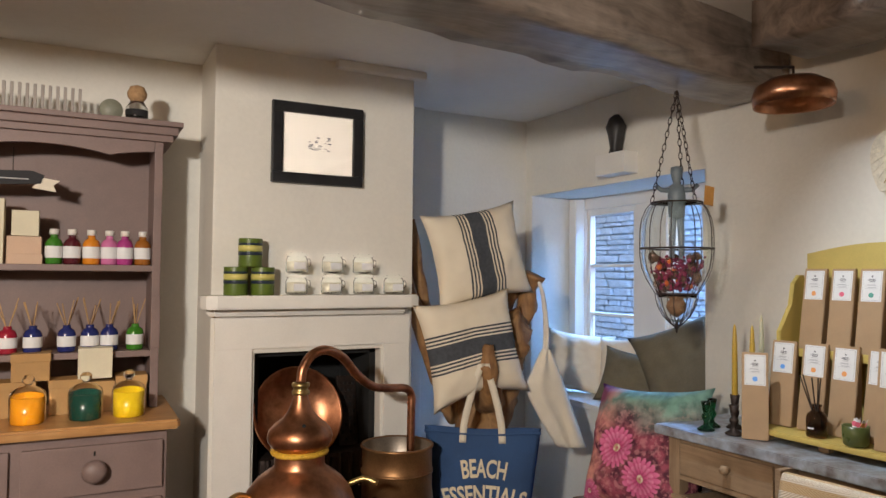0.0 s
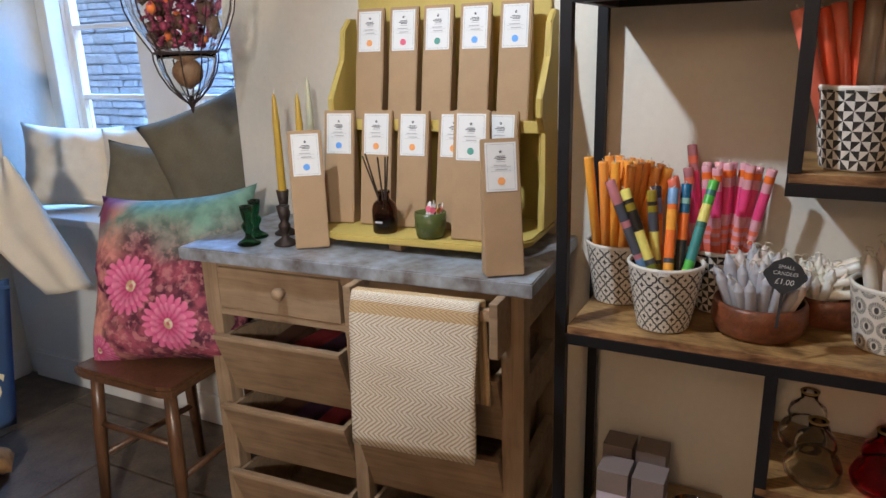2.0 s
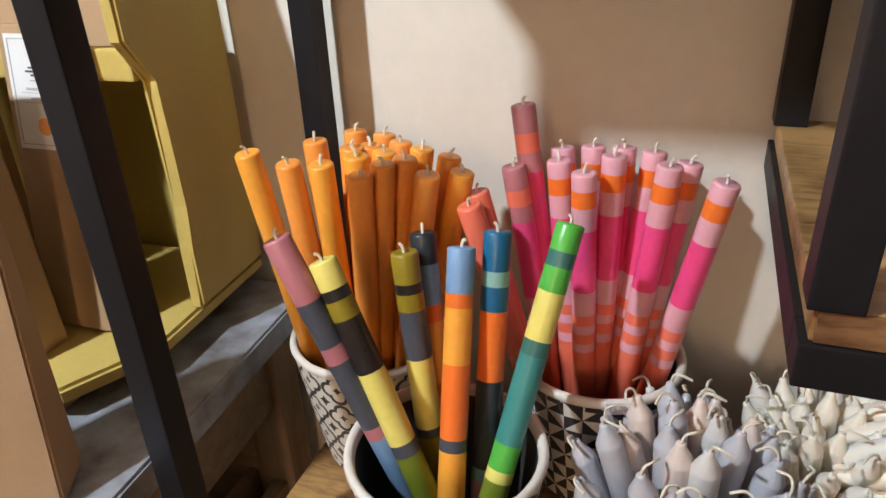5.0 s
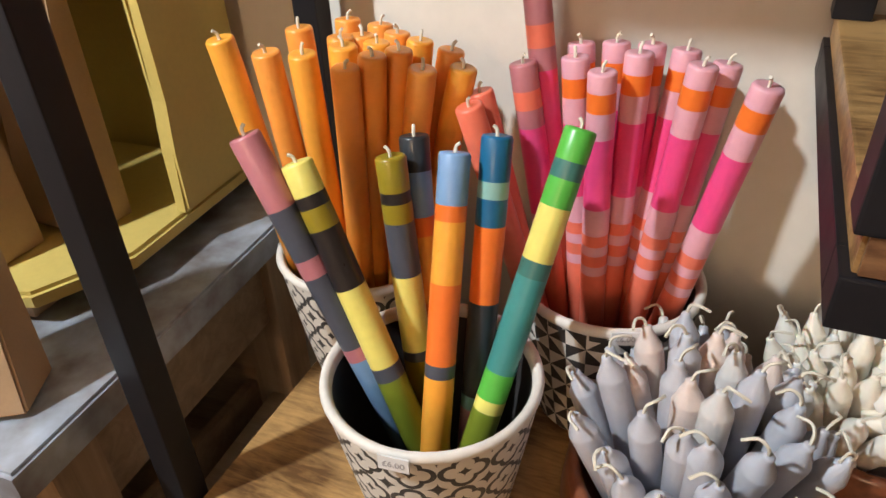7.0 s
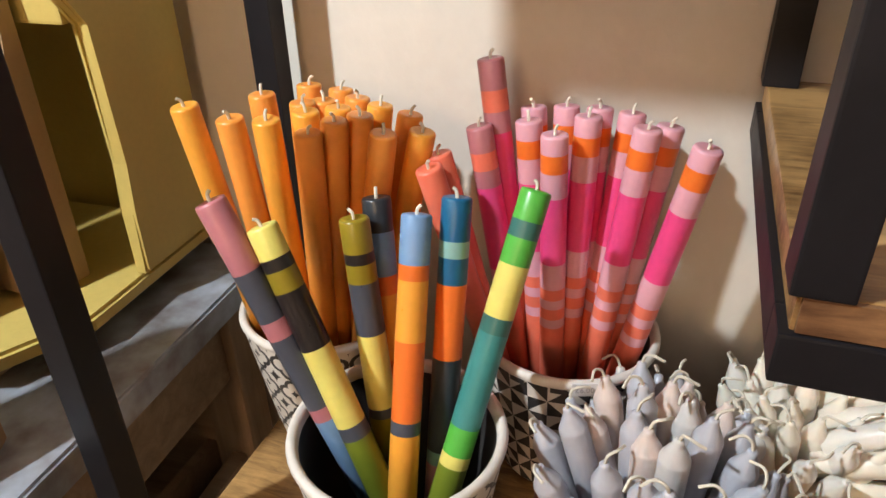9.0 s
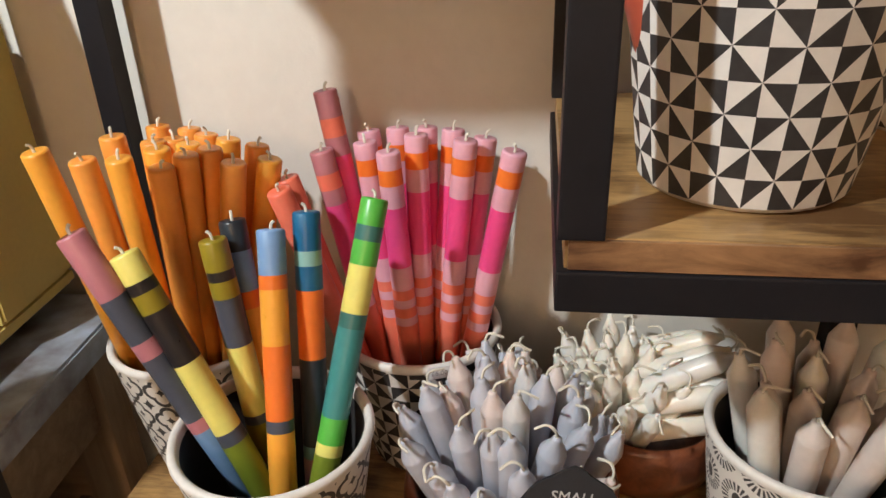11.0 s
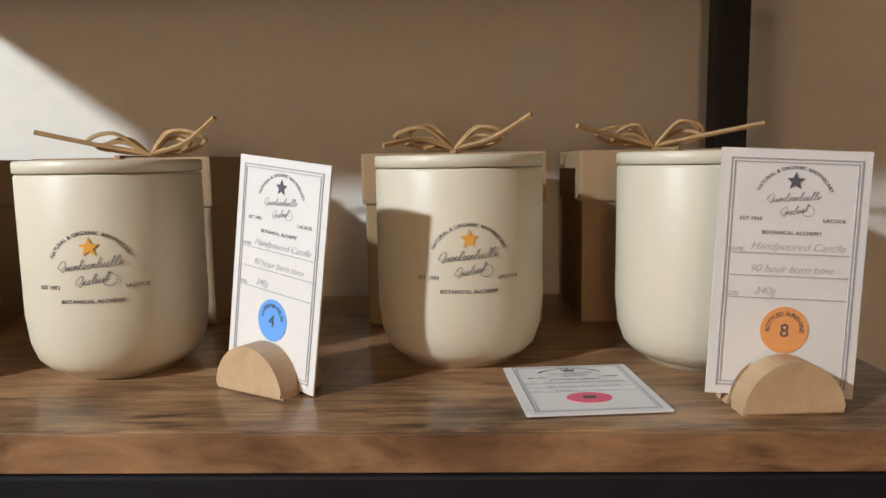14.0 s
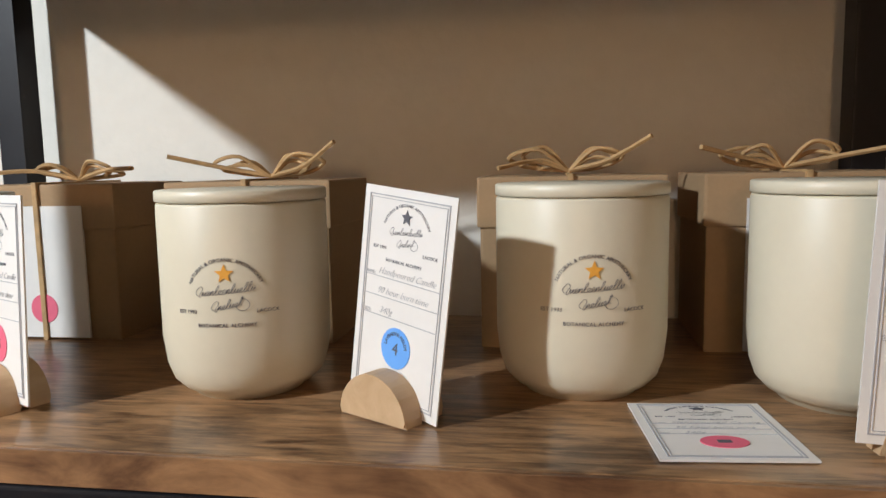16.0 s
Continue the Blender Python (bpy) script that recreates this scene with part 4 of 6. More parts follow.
dw = thing("driftwood_stand", "gnarled orange-brown driftwood trunk standing upright in the alcove", "driftwood")
part("trunk", gnarl(sweep(curved([(2.04, 2.62, 0.03), (2.00, 2.70, 0.14), (1.98, 2.74, 0.4), (2.02, 2.74, 0.75), (2.07, 2.72, 1.02), (2.10, 2.68, 1.26), (2.12, 2.66, 1.34)], 7), [0.11] * 4 + [0.115] * 10 + [0.10] * 10 + [0.085] * 8 + [0.075] * 5, 20)), M["driftwood"], dw, "", True)
for nm, pts, rs in (("branch", [(2.12, 2.66, 1.10), (2.19, 2.60, 1.20), (2.205, 2.58, 1.32), (2.215, 2.55, 1.395)], (0.06, 0.05, 0.038, 0.045)),
                    ("branch", [(2.05, 2.66, 0.80), (1.95, 2.50, 0.86), (1.885, 2.41, 0.96), (1.868, 2.385, 1.095)], (0.075, 0.055, 0.036, 0.026)),
                    ("limb", [(2.02, 2.66, 0.55), (2.06, 2.60, 0.80), (2.085, 2.57, 0.98), (2.115, 2.56, 1.12), (2.10, 2.58, 1.235)], (0.085, 0.072, 0.060, 0.074, 0.052)),
                    ("branch", [(1.95, 2.80, 0.8), (1.80, 2.84, 1.2), (1.70, 2.82, 1.64)], (0.05, 0.035, 0.02)),
                    ("branch", [(1.95, 2.80, 0.7), (1.78, 2.82, 1.1), (1.66, 2.80, 1.40)], (0.05, 0.04, 0.03)),
                    ("root", [(2.0, 2.70, 0.12), (1.97, 2.56, 0.085), (1.96, 2.46, 0.060)], (0.085, 0.060, 0.045)),
                    ("root", [(2.02, 2.70, 0.12), (2.10, 2.64, 0.07), (2.15, 2.61, 0.04)], (0.085, 0.05, 0.03)),
                    ("root", [(1.95, 2.74, 0.10), (1.78, 2.72, 0.06), (1.70, 2.70, 0.04)], (0.08, 0.05, 0.03))):
    line = curved(pts, 6)
    r = [rs[min(len(rs) - 1, int(k / 6))] * (1 - (k % 6) / 6) + rs[min(len(rs) - 1, int(k / 6) + 1)] * ((k % 6) / 6) for k in range(len(line))]
    part(nm, gnarl(sweep(line, r, 18), 0.030 if nm == "limb" else 0.016, 16), M["driftwood"], dw, "", True)

t = thing("striped_cushion", "cream cushion with an upright charcoal stripe, hung on the driftwood", "cushion", pose(1.922, 2.575, 1.485, -6, -11, -7), "striped cushions")
part("cover", pillow(0.455, 0.425, 0.15, 3), STRIPE_UP, t, "", True)
t = thing("striped_cushion", "cream cushion with a level charcoal stripe, leaning on the driftwood", "cushion", pose(1.845, 2.49, 1.085, -8, -10, -8), "striped cushions")
part("cover", pillow(0.44, 0.43, 0.15, 8, slump=1), STRIPE_ACROSS, t, "", True)


def tote():
    t = thing("blue_tote_bag", "blue canvas shopping bag with cream handles and arched lettering", "bag", pose(1.885, 2.455, 0.300, 3, 0, -32))
    bm = bmesh.new()
    nx, nz = 22, 16
    g = {}
    for s in (-1, 1):
        for i in range(nx + 1):
            for k in range(nz + 1):
                u, v = i / nx * 2 - 1, k / nz
                w = 0.194 + 0.056 * v
                th = 0.045 * (1 - abs(u) ** 5) * (1 - v ** 4 * 0.7) * (0.75 + 0.25 * (1 - v))
                x = u * w
                z = v * 0.440 - 0.016 * (1 - u * u) * (1 - v) - 0.006 * math.cos(u * 3) * v
                y = s * th + 0.010 * noise.noise(Vector((u * 2, v * 2.5, s * 2)))
                if abs(u) > 0.999 or k == 0:
                    y = 0
                if s == 1 and (i in (0, nx) or k == 0):
                    g[s, i, k] = g[-1, i, k]
                else:
                    g[s, i, k] = bm.verts.new((x, y, z))
    for s in (-1, 1):
        for i in range(nx):
            for k in range(nz):
                vs = [g[s, i, k], g[s, i + 1, k], g[s, i + 1, k + 1], g[s, i, k + 1]]
                bm.faces.new(vs if s < 0 else vs[::-1])
    ob = part("bag", bm, M["navy"], t, "", True)
    so = ob.modifiers.new("cloth", "SOLIDIFY")
    so.thickness = 0.003
    part("hem", sweep([(-0.248 + 0.496 * k / 16, -0.0135 - 0.003, 0.421 - 0.006 * math.cos((k / 8 - 1) * 3)) for k in range(17)], 0.006, 6), M["navy"], t)
    for dy in (-0.018, 0.012):
        for x0, x1 in ((-0.085, -0.004), (0.085, 0.012)):
            strap = curved([(x0, dy, 0.38), (x0 * 0.9 + x1 * 0.1, dy * 1.1, 0.47), (x0 * 0.5 + x1 * 0.5, dy - 0.015, 0.60), (x1, dy - 0.03, 0.725)], 6)
            bm = bmesh.new()
            prev = None
            for p in strap:
                a, b = bm.verts.new(p + Vector((-0.015, -0.002, 0))), bm.verts.new(p + Vector((0.015, -0.002, 0)))
                if prev:
                    bm.faces.new((prev[0], prev[1], b, a))
                prev = (a, b)
            h = part("handle", bm, M["canvas"], t, "cream webbing handle", True)
            so = h.modifiers.new("web", "SOLIDIFY")
            so.thickness = 0.003
    for text, z, size, bend in (("BEACH", 0.272, 0.105, 0.55), ("ESSENTIALS", 0.165, 0.105, 0.55)):
        bm = words(text, size, pose(0.01, -0.046, z), 0.0006, 0, 0, 0.98, 0.0024)
        wide = {"BEACH": 0.190, "ESSENTIALS": 0.350}[text] / (max(v.co.x for v in bm.verts) - min(v.co.x for v in bm.verts))
        for v in bm.verts:
            v.co.x = 0.008 + (v.co.x - 0.01) * wide
            a = v.co.x / bend
            v.co.x, v.co.z = (bend + v.co.z - z) * math.sin(a), z + (bend + v.co.z - z) * math.cos(a) - bend
            vv = max(0, min(1, v.co.z / 0.440))
            u = max(-1, min(1, v.co.x / (0.194 + 0.056 * vv)))
            v.co.y = v.co.y + 0.046 - 0.045 * (1 - abs(u) ** 5) * (1 - vv ** 4 * 0.7) * (0.75 + 0.25 * (1 - vv)) + 0.010 * noise.noise(Vector((u * 2, vv * 2.5, -2))) - 0.0016
        part("lettering", bm, M["print"], t, "cream printed capitals")
    return t


tote()
t = thing("canvas_bag", "plain cream canvas bag hanging by its strap from the driftwood", "bag", pose(2.215, 2.44, 0.0, 0, 0, -12))
edge_a = curved([(-0.030, 0, 1.06), (-0.085, 0, 0.95), (-0.105, 0, 0.885), (-0.040, 0, 0.755), (0.045, 0, 0.622)], 6)
edge_b = curved([(0.012, 0, 1.06), (0.060, 0, 0.960), (0.105, 0, 0.84), (0.150, 0, 0.725), (0.192, 0, 0.610)], 6)
bm = bmesh.new()
for s in (-1, 1):
    rows = []
    for k, (p, q) in enumerate(zip(edge_a, edge_b)):
        v = k / (len(edge_a) - 1)
        row = []
        for i in range(15):
            u = i / 14
            w = p.lerp(q, u)
            fold = 0.010 * math.sin(u * 11 + 2.5 * v) * (1 - 0.6 * v) + 0.006 * noise.noise(Vector((u * 4, v * 5, s)))
            row.append(bm.verts.new((w.x, s * 0.022 * math.sin(math.pi * u) ** 0.6 * (0.35 + 0.65 * v) + fold * math.sin(math.pi * u), w.z)))
        rows.append(row)
    for a, c in zip(rows, rows[1:]):
        for i in range(14):
            f = (a[i], a[i + 1], c[i + 1], c[i])
            bm.faces.new(f if s > 0 else f[::-1])
bmesh.ops.remove_doubles(bm, verts=bm.verts[:], dist=1e-4)
part("bag", bm, M["canvas"], t, "", True).modifiers.new("cloth", "SOLIDIFY").thickness = 0.002
for dx in (0, 0.012):
    part("strap", sweep(curved([(-0.02 + dx, 0.0, 1.01), (-0.005 + dx, 0.02, 1.15), (0.0 + dx * 0.3, 0.06, 1.30), (-0.01, 0.09, 1.375)], 5), 0.008, 6), M["canvas"], t, "cream strap", True)

# ---- window seat ----
for nm, lab, p, w, h, th, mat, sd in (
        ("cream_cushion", "pale striped linen cushion propped on the window seat", pose(2.84, 3.02, 0.905, -16, 5, -52), 0.38, 0.34, 0.13, "cream_cushion", 1),
        ("cream_cushion", "pale linen cushion at the back of the window seat", pose(2.95, 2.72, 0.905, -14, -4, -70), 0.36, 0.32, 0.11, "cream_cushion", 5),
        ("olive_cushion", "flat olive cushion lying against a pale one on the window seat", pose(2.78, 2.50, 0.880, -20, 8, -60), 0.34, 0.28, 0.11, "olive", 6),
        ("olive_cushion", "large olive velvet cushion standing on one corner by the window", pose(2.82, 2.18, 0.985, -14, -22, -58), 0.46, 0.42, 0.17, "olive", 9)):
    t = thing(nm, lab, "cushion", p)
    part("cover", pillow(w, h, th, sd), M[mat], t, "", True)
t = thing("floral_cushion", "big cushion printed with pink cactus flowers on the chair", "cushion", pose(2.335, 1.945, 0.715, -24, -5, -76))
part("cover", pillow(0.50, 0.50, 0.21, 12, 22), FLORAL, t, "", True)
ch = thing("kitchen_chair", "dark stained wooden chair holding a floral cushion", "chair", pose(2.315, 1.965, 0))
out = [(-0.205, 0.15), (-0.19, 0.19), (0.19, 0.17), (0.20, 0.13), (0.20, -0.13), (0.19, -0.17), (-0.19, -0.195), (-0.205, -0.155)]
part("seat", slab(out, 0.462, 0.494, 0.009), M["chair_wood"], ch)
for x, y, dx, dy in ((-0.15, 0.15, -0.03, 0.025), (-0.15, -0.14, -0.03, -0.02), (0.15, 0.13, 0.03, 0.02), (0.15, -0.12, 0.03, -0.02)):
    part("leg", sweep([(x, y, 0.465), (x + dx * 0.4, y + dy * 0.4, 0.30), (x + dx, y + dy, 0.0)], [0.017, 0.020, 0.014], 12), M["chair_wood"], ch, "", True)
for a, b in (((-0.16, 0.158, 0.30), (-0.16, -0.148, 0.30)), ((-0.165, 0.16, 0.20), (0.165, 0.14, 0.20)), ((-0.165, -0.15, 0.20), (0.165, -0.13, 0.20))):
    part("stretcher", sweep([a, b], 0.010, 10), M["chair_wood"], ch, "", True)
for y in (0.12, -0.12):
    part("back_post", sweep([(0.19, y, 0.47), (0.215, y, 0.68), (0.24, y, 0.80)], 0.014, 10), M["chair_wood"], ch, "", True)
part("back_rail", box(0.225, -0.13, 0.72, 0.243, 0.13, 0.80, 0.006), M["chair_wood"], ch)

# ---- hanging lantern, plaque, bowl and fan ----
ln = thing("hanging_lantern", "iron-ribbed glass lantern with dried flowers, hung by chains", "lantern", pose(2.265, 1.715, 0))
prof = [(0.0, 1.336), (0.062, 1.338), (0.080, 1.356), (0.102, 1.392), (0.118, 1.430), (0.125, 1.47), (0.126, 1.52), (0.125, 1.57), (0.119, 1.61), (0.104, 1.645), (0.084, 1.667), (0.066, 1.676)]
part("glass", lathe(prof + [(r - 0.0025, z) for r, z in reversed(prof[1:])] + [(0.0, 1.3385)], 40), M["jar_glass"], ln, "clear blown glass", True).visible_shadow = False
cup = [(0, 1.228), (0.020, 1.234), (0.042, 1.256), (0.060, 1.290), (0.069, 1.318), (0.068, 1.331)]
part("lower_glass", lathe(cup + [(r - 0.0025, z) for r, z in reversed(cup[1:])] + [(0.0, 1.2305)], 32), M["jar_glass"], ln, "smoky glass cup", True).visible_shadow = False
for z, r in ((1.50, 0.1295), (1.334, 0.0735), (1.668, 0.090)):
    part("hoop", sweep([(r * math.cos(2 * math.pi * k / 40), r * math.sin(2 * math.pi * k / 40), z) for k in range(40)], 0.0036, 6, True), M["iron"], ln)
for k in range(10):
    a = 2 * math.pi * k / 10
    part("rib", sweep([((r + 0.003) * math.cos(a), (r + 0.003) * math.sin(a), z) for r, z in ((0.006, 1.215), (0.022, 1.228), (0.045, 1.253), (0.064, 1.288), (0.0725, 1.318), (0.0725, 1.334), (0.084, 1.353), (0.106, 1.390), (0.121, 1.428), (0.1275, 1.47), (0.1285, 1.52), (0.1275, 1.57), (0.121, 1.61), (0.106, 1.646), (0.088, 1.667))], 0.0019, 6), M["iron"], ln)
part("finial", lathe([(0, 1.190), (0.004, 1.196), (0.005, 1.205), (0.010, 1.214), (0.006, 1.226), (0, 1.232)], 12), M["iron"], ln)
for k in range(3):
    a = 2 * math.pi * k / 3 + 0.5
    bm = bmesh.new()
    top, low = Vector((-0.02, -0.02, 2.075)), Vector((0.090 * math.cos(a), 0.090 * math.sin(a), 1.668))
    n = 17
    for j in range(n):
        c = low.lerp(top, (j + 0.5) / n)
        q = (top - low).to_track_quat("Z", "X").to_matrix().to_4x4()
        ring = sweep([(0.0062 * math.cos(2 * math.pi * i / 10), 0, 0.0155 * math.sin(2 * math.pi * i / 10)) for i in range(10)], 0.0017, 5, True)
        ring.transform(Matrix.Translation(c) @ q @ pose(0, 0, 0, 0, 0, 90 * (j % 2)))
        joined(bm, ring)
    part("chain", bm, M["iron"], ln, "long-link iron chain")
part("tag", box(-0.125, -0.085, 1.655, -0.080, -0.081, 1.725, 0.001, None, pose(0, 0, 0, 0, 6, 0)), shade("orange card", (0.62, 0.30, 0.07), 0.7), ln, "orange price tag")
rng = random.Random(5)
BERRY, ROSEHIP, LEAFY = shade("dried berry", (0.20, 0.016, 0.055), 0.6), shade("rosehip", (0.55, 0.13, 0.02), 0.4), shade("dried leaf", (0.10, 0.05, 0.03), 0.8)
for nm, mat, cnt, lo, hi in (("dried_flowers", BERRY, 230, 0.005, 0.011), ("rosehips", ROSEHIP, 8, 0.009, 0.014), ("seed_heads", LEAFY, 34, 0.012, 0.024)):
    bm = bmesh.new()
    for _ in range(cnt):
        z = rng.uniform(1.350, 1.470)
        a, rr = rng.uniform(0, 6.28), (0.066 + 0.40 * min(0.10, z - 1.350)) * math.sqrt(rng.random())
        bmesh.ops.create_icosphere(bm, subdivisions=1, radius=rng.uniform(lo, hi), matrix=Matrix.Translation((rr * math.cos(a), rr * math.sin(a), z)) @ Matrix.Diagonal((1, rng.uniform(0.4, 1), rng.uniform(0.5, 1.3), 1)))
    part(nm, bm, mat, ln, "", True)
bm = bmesh.new()
bmesh.ops.create_icosphere(bm, subdivisions=3, radius=0.036, matrix=Matrix.Translation((0, 0, 1.288)))
part("seed_pod", gnarl(bm, 0.006, 40), shade("brown seed pod", (0.17, 0.085, 0.040), 0.6, vary=0.25, scale=60), ln, "brown seed pod in the cup", True)
fg = thing("figurine", "pale grey glazed figurine with spread arms inside the lantern", "figurine", pose(2.265, 1.715, 1.455, 0, 0, -40))
bm = lathe([(0, 0.15), (0.028, 0.16), (0.032, 0.24), (0.026, 0.275), (0.012, 0.285), (0.016, 0.30), (0.022, 0.325), (0.020, 0.345), (0, 0.35)], 20)
for s in (-1, 1):
    joined(bm, sweep([(0.013 * s, 0, 0.17), (0.016 * s, 0, 0.08), (0.018 * s, 0, 0.0)], [0.014, 0.012, 0.010], 10))
    joined(bm, sweep([(0.022 * s, 0, 0.26), (0.055 * s, 0, 0.262), (0.075 * s, 0, 0.28)], [0.011, 0.009, 0.008], 10))
tagged(part("glaze", bm, shade("grey glaze", (0.15, 0.185, 0.21), 0.45, vary=0.1), fg, "", True))

pl = thing("wall_bracket", "small white block bracket on the wall above the window", "bracket", pose(WALL_X, 2.475, 1.89))
part("block", box(-0.09, -0.105, 0, -0.001, 0.105, 0.105, 0.006), M["white"], pl)
fgr = thing("carved_figure", "small dark carved wooden figure on the wall bracket", "carving", pose(WALL_X - 0.048, 2.475, 1.9955))
part("carving", gnarl(lathe([(0, 0), (0.034, 0.0), (0.030, 0.03), (0.038, 0.09), (0.045, 0.13), (0.035, 0.17), (0.012, 0.19), (0, 0.195)], 18), 0.012, 22), M["pot_black"], fgr, "", True)
cb = thing("copper_bowl", "shallow copper bowl hanging upside down beneath the beam", "bowl", pose(2.40, 1.335, 1.965))
part("bowl", lathe([(0.0, 0.09), (0.08, 0.088), (0.118, 0.065), (0.128, 0.035), (0.124, 0.0), (0.118, 0.004), (0.120, 0.035), (0.11, 0.060), (0.075, 0.080), (0, 0.082)], 40), M["copper"], cb, "", True)
part("hook", sweep([(0, 0, 0.085), (0, 0, 0.13), (0.02, 0.165, 0.175)], 0.005, 6), M["iron"], cb)
fn = thing("straw_fan", "leaf-shaped woven straw fan hung by its handle on the wall", "fan", pose(WALL_X - 0.02, 1.165, 1.775, 0, 0, 0))
pts = []
for k in range(48):
    a = 2 * math.pi * k / 48
    pts.append((0.118 * math.sin(a) * abs(math.sin(a / 2)) ** 0.7, 0.012 - 0.112 * math.cos(a)))
tilt = pose(0, 0, 0, 28, 0, 0)
part("blade", slab(pts, -0.006, 0.006, 0.003, tilt @ pose(0, 0, 0, 90, 0, 90)), M["straw"], fn, "plaited straw blade")
part("handle", sweep([(tilt @ Vector((-0.008, 0, z))) for z in (-0.04, 0.08, 0.20)], [0.006, 0.010, 0.011], 10), shade("bound cane handle", (0.26, 0.16, 0.09), 0.7), fn, "bound cane handle", True)
for k in range(9):
    a = -1.1 + 0.275 * k
    part("rib", sweep([(tilt @ Vector((-0.0075, 0.012 * math.sin(a), 0.075 - 0.012 * math.cos(a)))), (tilt @ Vector((-0.0075, 0.092 * math.sin(a), 0.055 - 0.125 * math.cos(a)))) ], 0.0013, 5), M["reed"] if k == 4 else M["straw"], fn)
part("binding", sweep([(tilt @ Vector((-0.010, 0.02 * math.sin(k), 0.02 + 0.006 * k))) for k in range(9)], 0.005, 6), M["straw"], fn)

# ---- mustard display stand and the packs on it ----
DESK = 0.8455
st = thing("display_stand", "mustard yellow painted two-tier counter display stand", "display stand")
back = [(0.905, 0.872), (1.455, 0.872), (1.455, 1.50)] + [(1.455 - 0.55 * k / 12, 1.50 + 0.036 * math.sin(math.pi * k / 12)) for k in range(1, 12)] + [(0.905, 1.50)]
part("back_panel", slab(back, 0, 0.014, 0.002, pose(2.664, 0, 0, 0, 0, 90) @ pose(0, 0, 0, 90, 0, 0)), M["yellow"], st)
tray = [(2.655, 0.885), (2.655, 1.475), (2.45, 1.475), (2.37, 1.43), (2.355, 1.38), (2.355, 0.99), (2.37, 0.93), (2.45, 0.885)]
part("tray", slab(tray, 0.866, 0.884, 0.004), M["yellow"], st)
for y in (0.95, 1.21, 1.42):
    part("foot", box(2.38, y, DESK, 2.41, y + 0.035, 0.866, 0.002), M["desk_wood"], st)
side = [(2.655, 0.885), (2.526, 0.885), (2.530, 0.95), (2.535, 1.0), (2.535, 1.13), (2.50, 1.17), (2.50, 1.215), (2.575, 1.31), (2.585, 1.39), (2.62, 1.42), (2.655, 1.42)]
for y in (0.897, 1.473):
    part("side", slab(side, 0, 0.016, 0.003, pose(0, y, 0, 90, 0, 0)), M["yellow"], st)
part("ledge", box(2.53, 0.897, 1.130, 2.655, 1.457, 1.149, 0.004), M["yellow"], st)
part("ledge_lip", box(2.522, 0.897, 1.130, 2.531, 1.457, 1.160, 0.003), M["yellow"], st)


def pack(place, dot, w=0.085, h=0.285, d=0.052, group="kraft packs", label=""):
    """A folded kraft paper pack with a printed label, leaning a little."""
    t = thing("kraft_pack", label or f"slim kraft paper pack with a white label and a {dot} spot", "pack", place, group)
    bm = bmesh.new()
    vs = [bm.verts.new(p) for p in ((-w / 2, -d / 2, 0), (w / 2, -d / 2, 0), (w / 2, d / 2, 0), (-w / 2, d / 2, 0), (-w / 2, -0.006, h), (w / 2, -0.006, h), (w / 2, 0.006, h), (-w / 2, 0.006, h))]
    for f in ((0, 3, 2, 1), (0, 1, 5, 4), (1, 2, 6, 5), (2, 3, 7, 6), (3, 0, 4, 7), (4, 5, 6, 7)):
        bm.faces.new([vs[i] for i in f])
    bmesh.ops.bevel(bm, geom=bm.edges[:], offset=0.0022, segments=2, affect="EDGES")
    part("wrapper", bm, M["kraft"], t)
    slope = math.degrees(math.atan2(d / 2 - 0.006, h))
    m = pose(0, -d / 2, 0) @ pose(0, 0, 0, -slope, 0, 0)
    lw, l0, l1 = w * 0.40, h * 0.62, h * 0.975
    lab = part("label", box(-lw, -0.0012, l0, lw, 0.0006, l1, 0, None, m), M["paper"], t, "white printed label")
    bm = bmesh.new()
    for a in ((-lw + 0.004, l0 + 0.004, lw - 0.004, l0 + 0.0048), (-lw + 0.004, l1 - 0.0048, lw - 0.004, l1 - 0.004), (-lw + 0.004, l0 + 0.004, -lw + 0.0047, l1 - 0.004), (lw - 0.0047, l0 + 0.004, lw - 0.004, l1 - 0.004),
              (-0.022, l0 + 0.053, 0.022, l0 + 0.0536), (-0.022, l0 + 0.044, 0.022, l0 + 0.0446), (-0.016, l0 + 0.0555, 0.012, l0 + 0.058), (-0.012, l0 + 0.0465, 0.014, l0 + 0.049), (-0.010, l0 + 0.064, 0.010, l0 + 0.0652)):
        box(a[0], -0.0016, a[1], a[2], -0.0011, a[3], 0, bm, m)
    part("small_print", bm, M["ink_soft"], lab)
    bm = bmesh.new()
    for k, (x, z, ww) in enumerate(((-0.014, 0.072, 0.026), (-0.010, 0.0755, 0.020), (-0.008, 0.0685, 0.018))):
        box(x, -0.0017, l0 + z, x + ww, -0.0011, l0 + z + 0.0018, 0, bm, m)
    joined(bm, star(0.0045, 0.0006, m @ pose(0, -0.0012, l0 + 0.086)))
    part("emblem", bm, M["ink"], lab)
    part("spot", lathe([(0, 0), (0.0085, 0), (0.0085, 0.0007), (0, 0.0007)], 20, m @ pose(0, -0.0011, l0 + 0.022, 90, 0, 0)), M[dot + "_dot"], lab)
    return t


def star(r, depth, m):
    pts = [((r if k % 2 == 0 else r * 0.45) * math.sin(math.pi * k / 5), (r if k % 2 == 0 else r * 0.45) * math.cos(math.pi * k / 5)) for k in range(10)]
    return slab(pts, 0, depth, 0, m @ pose(0, 0, 0, 90, 0, 0))


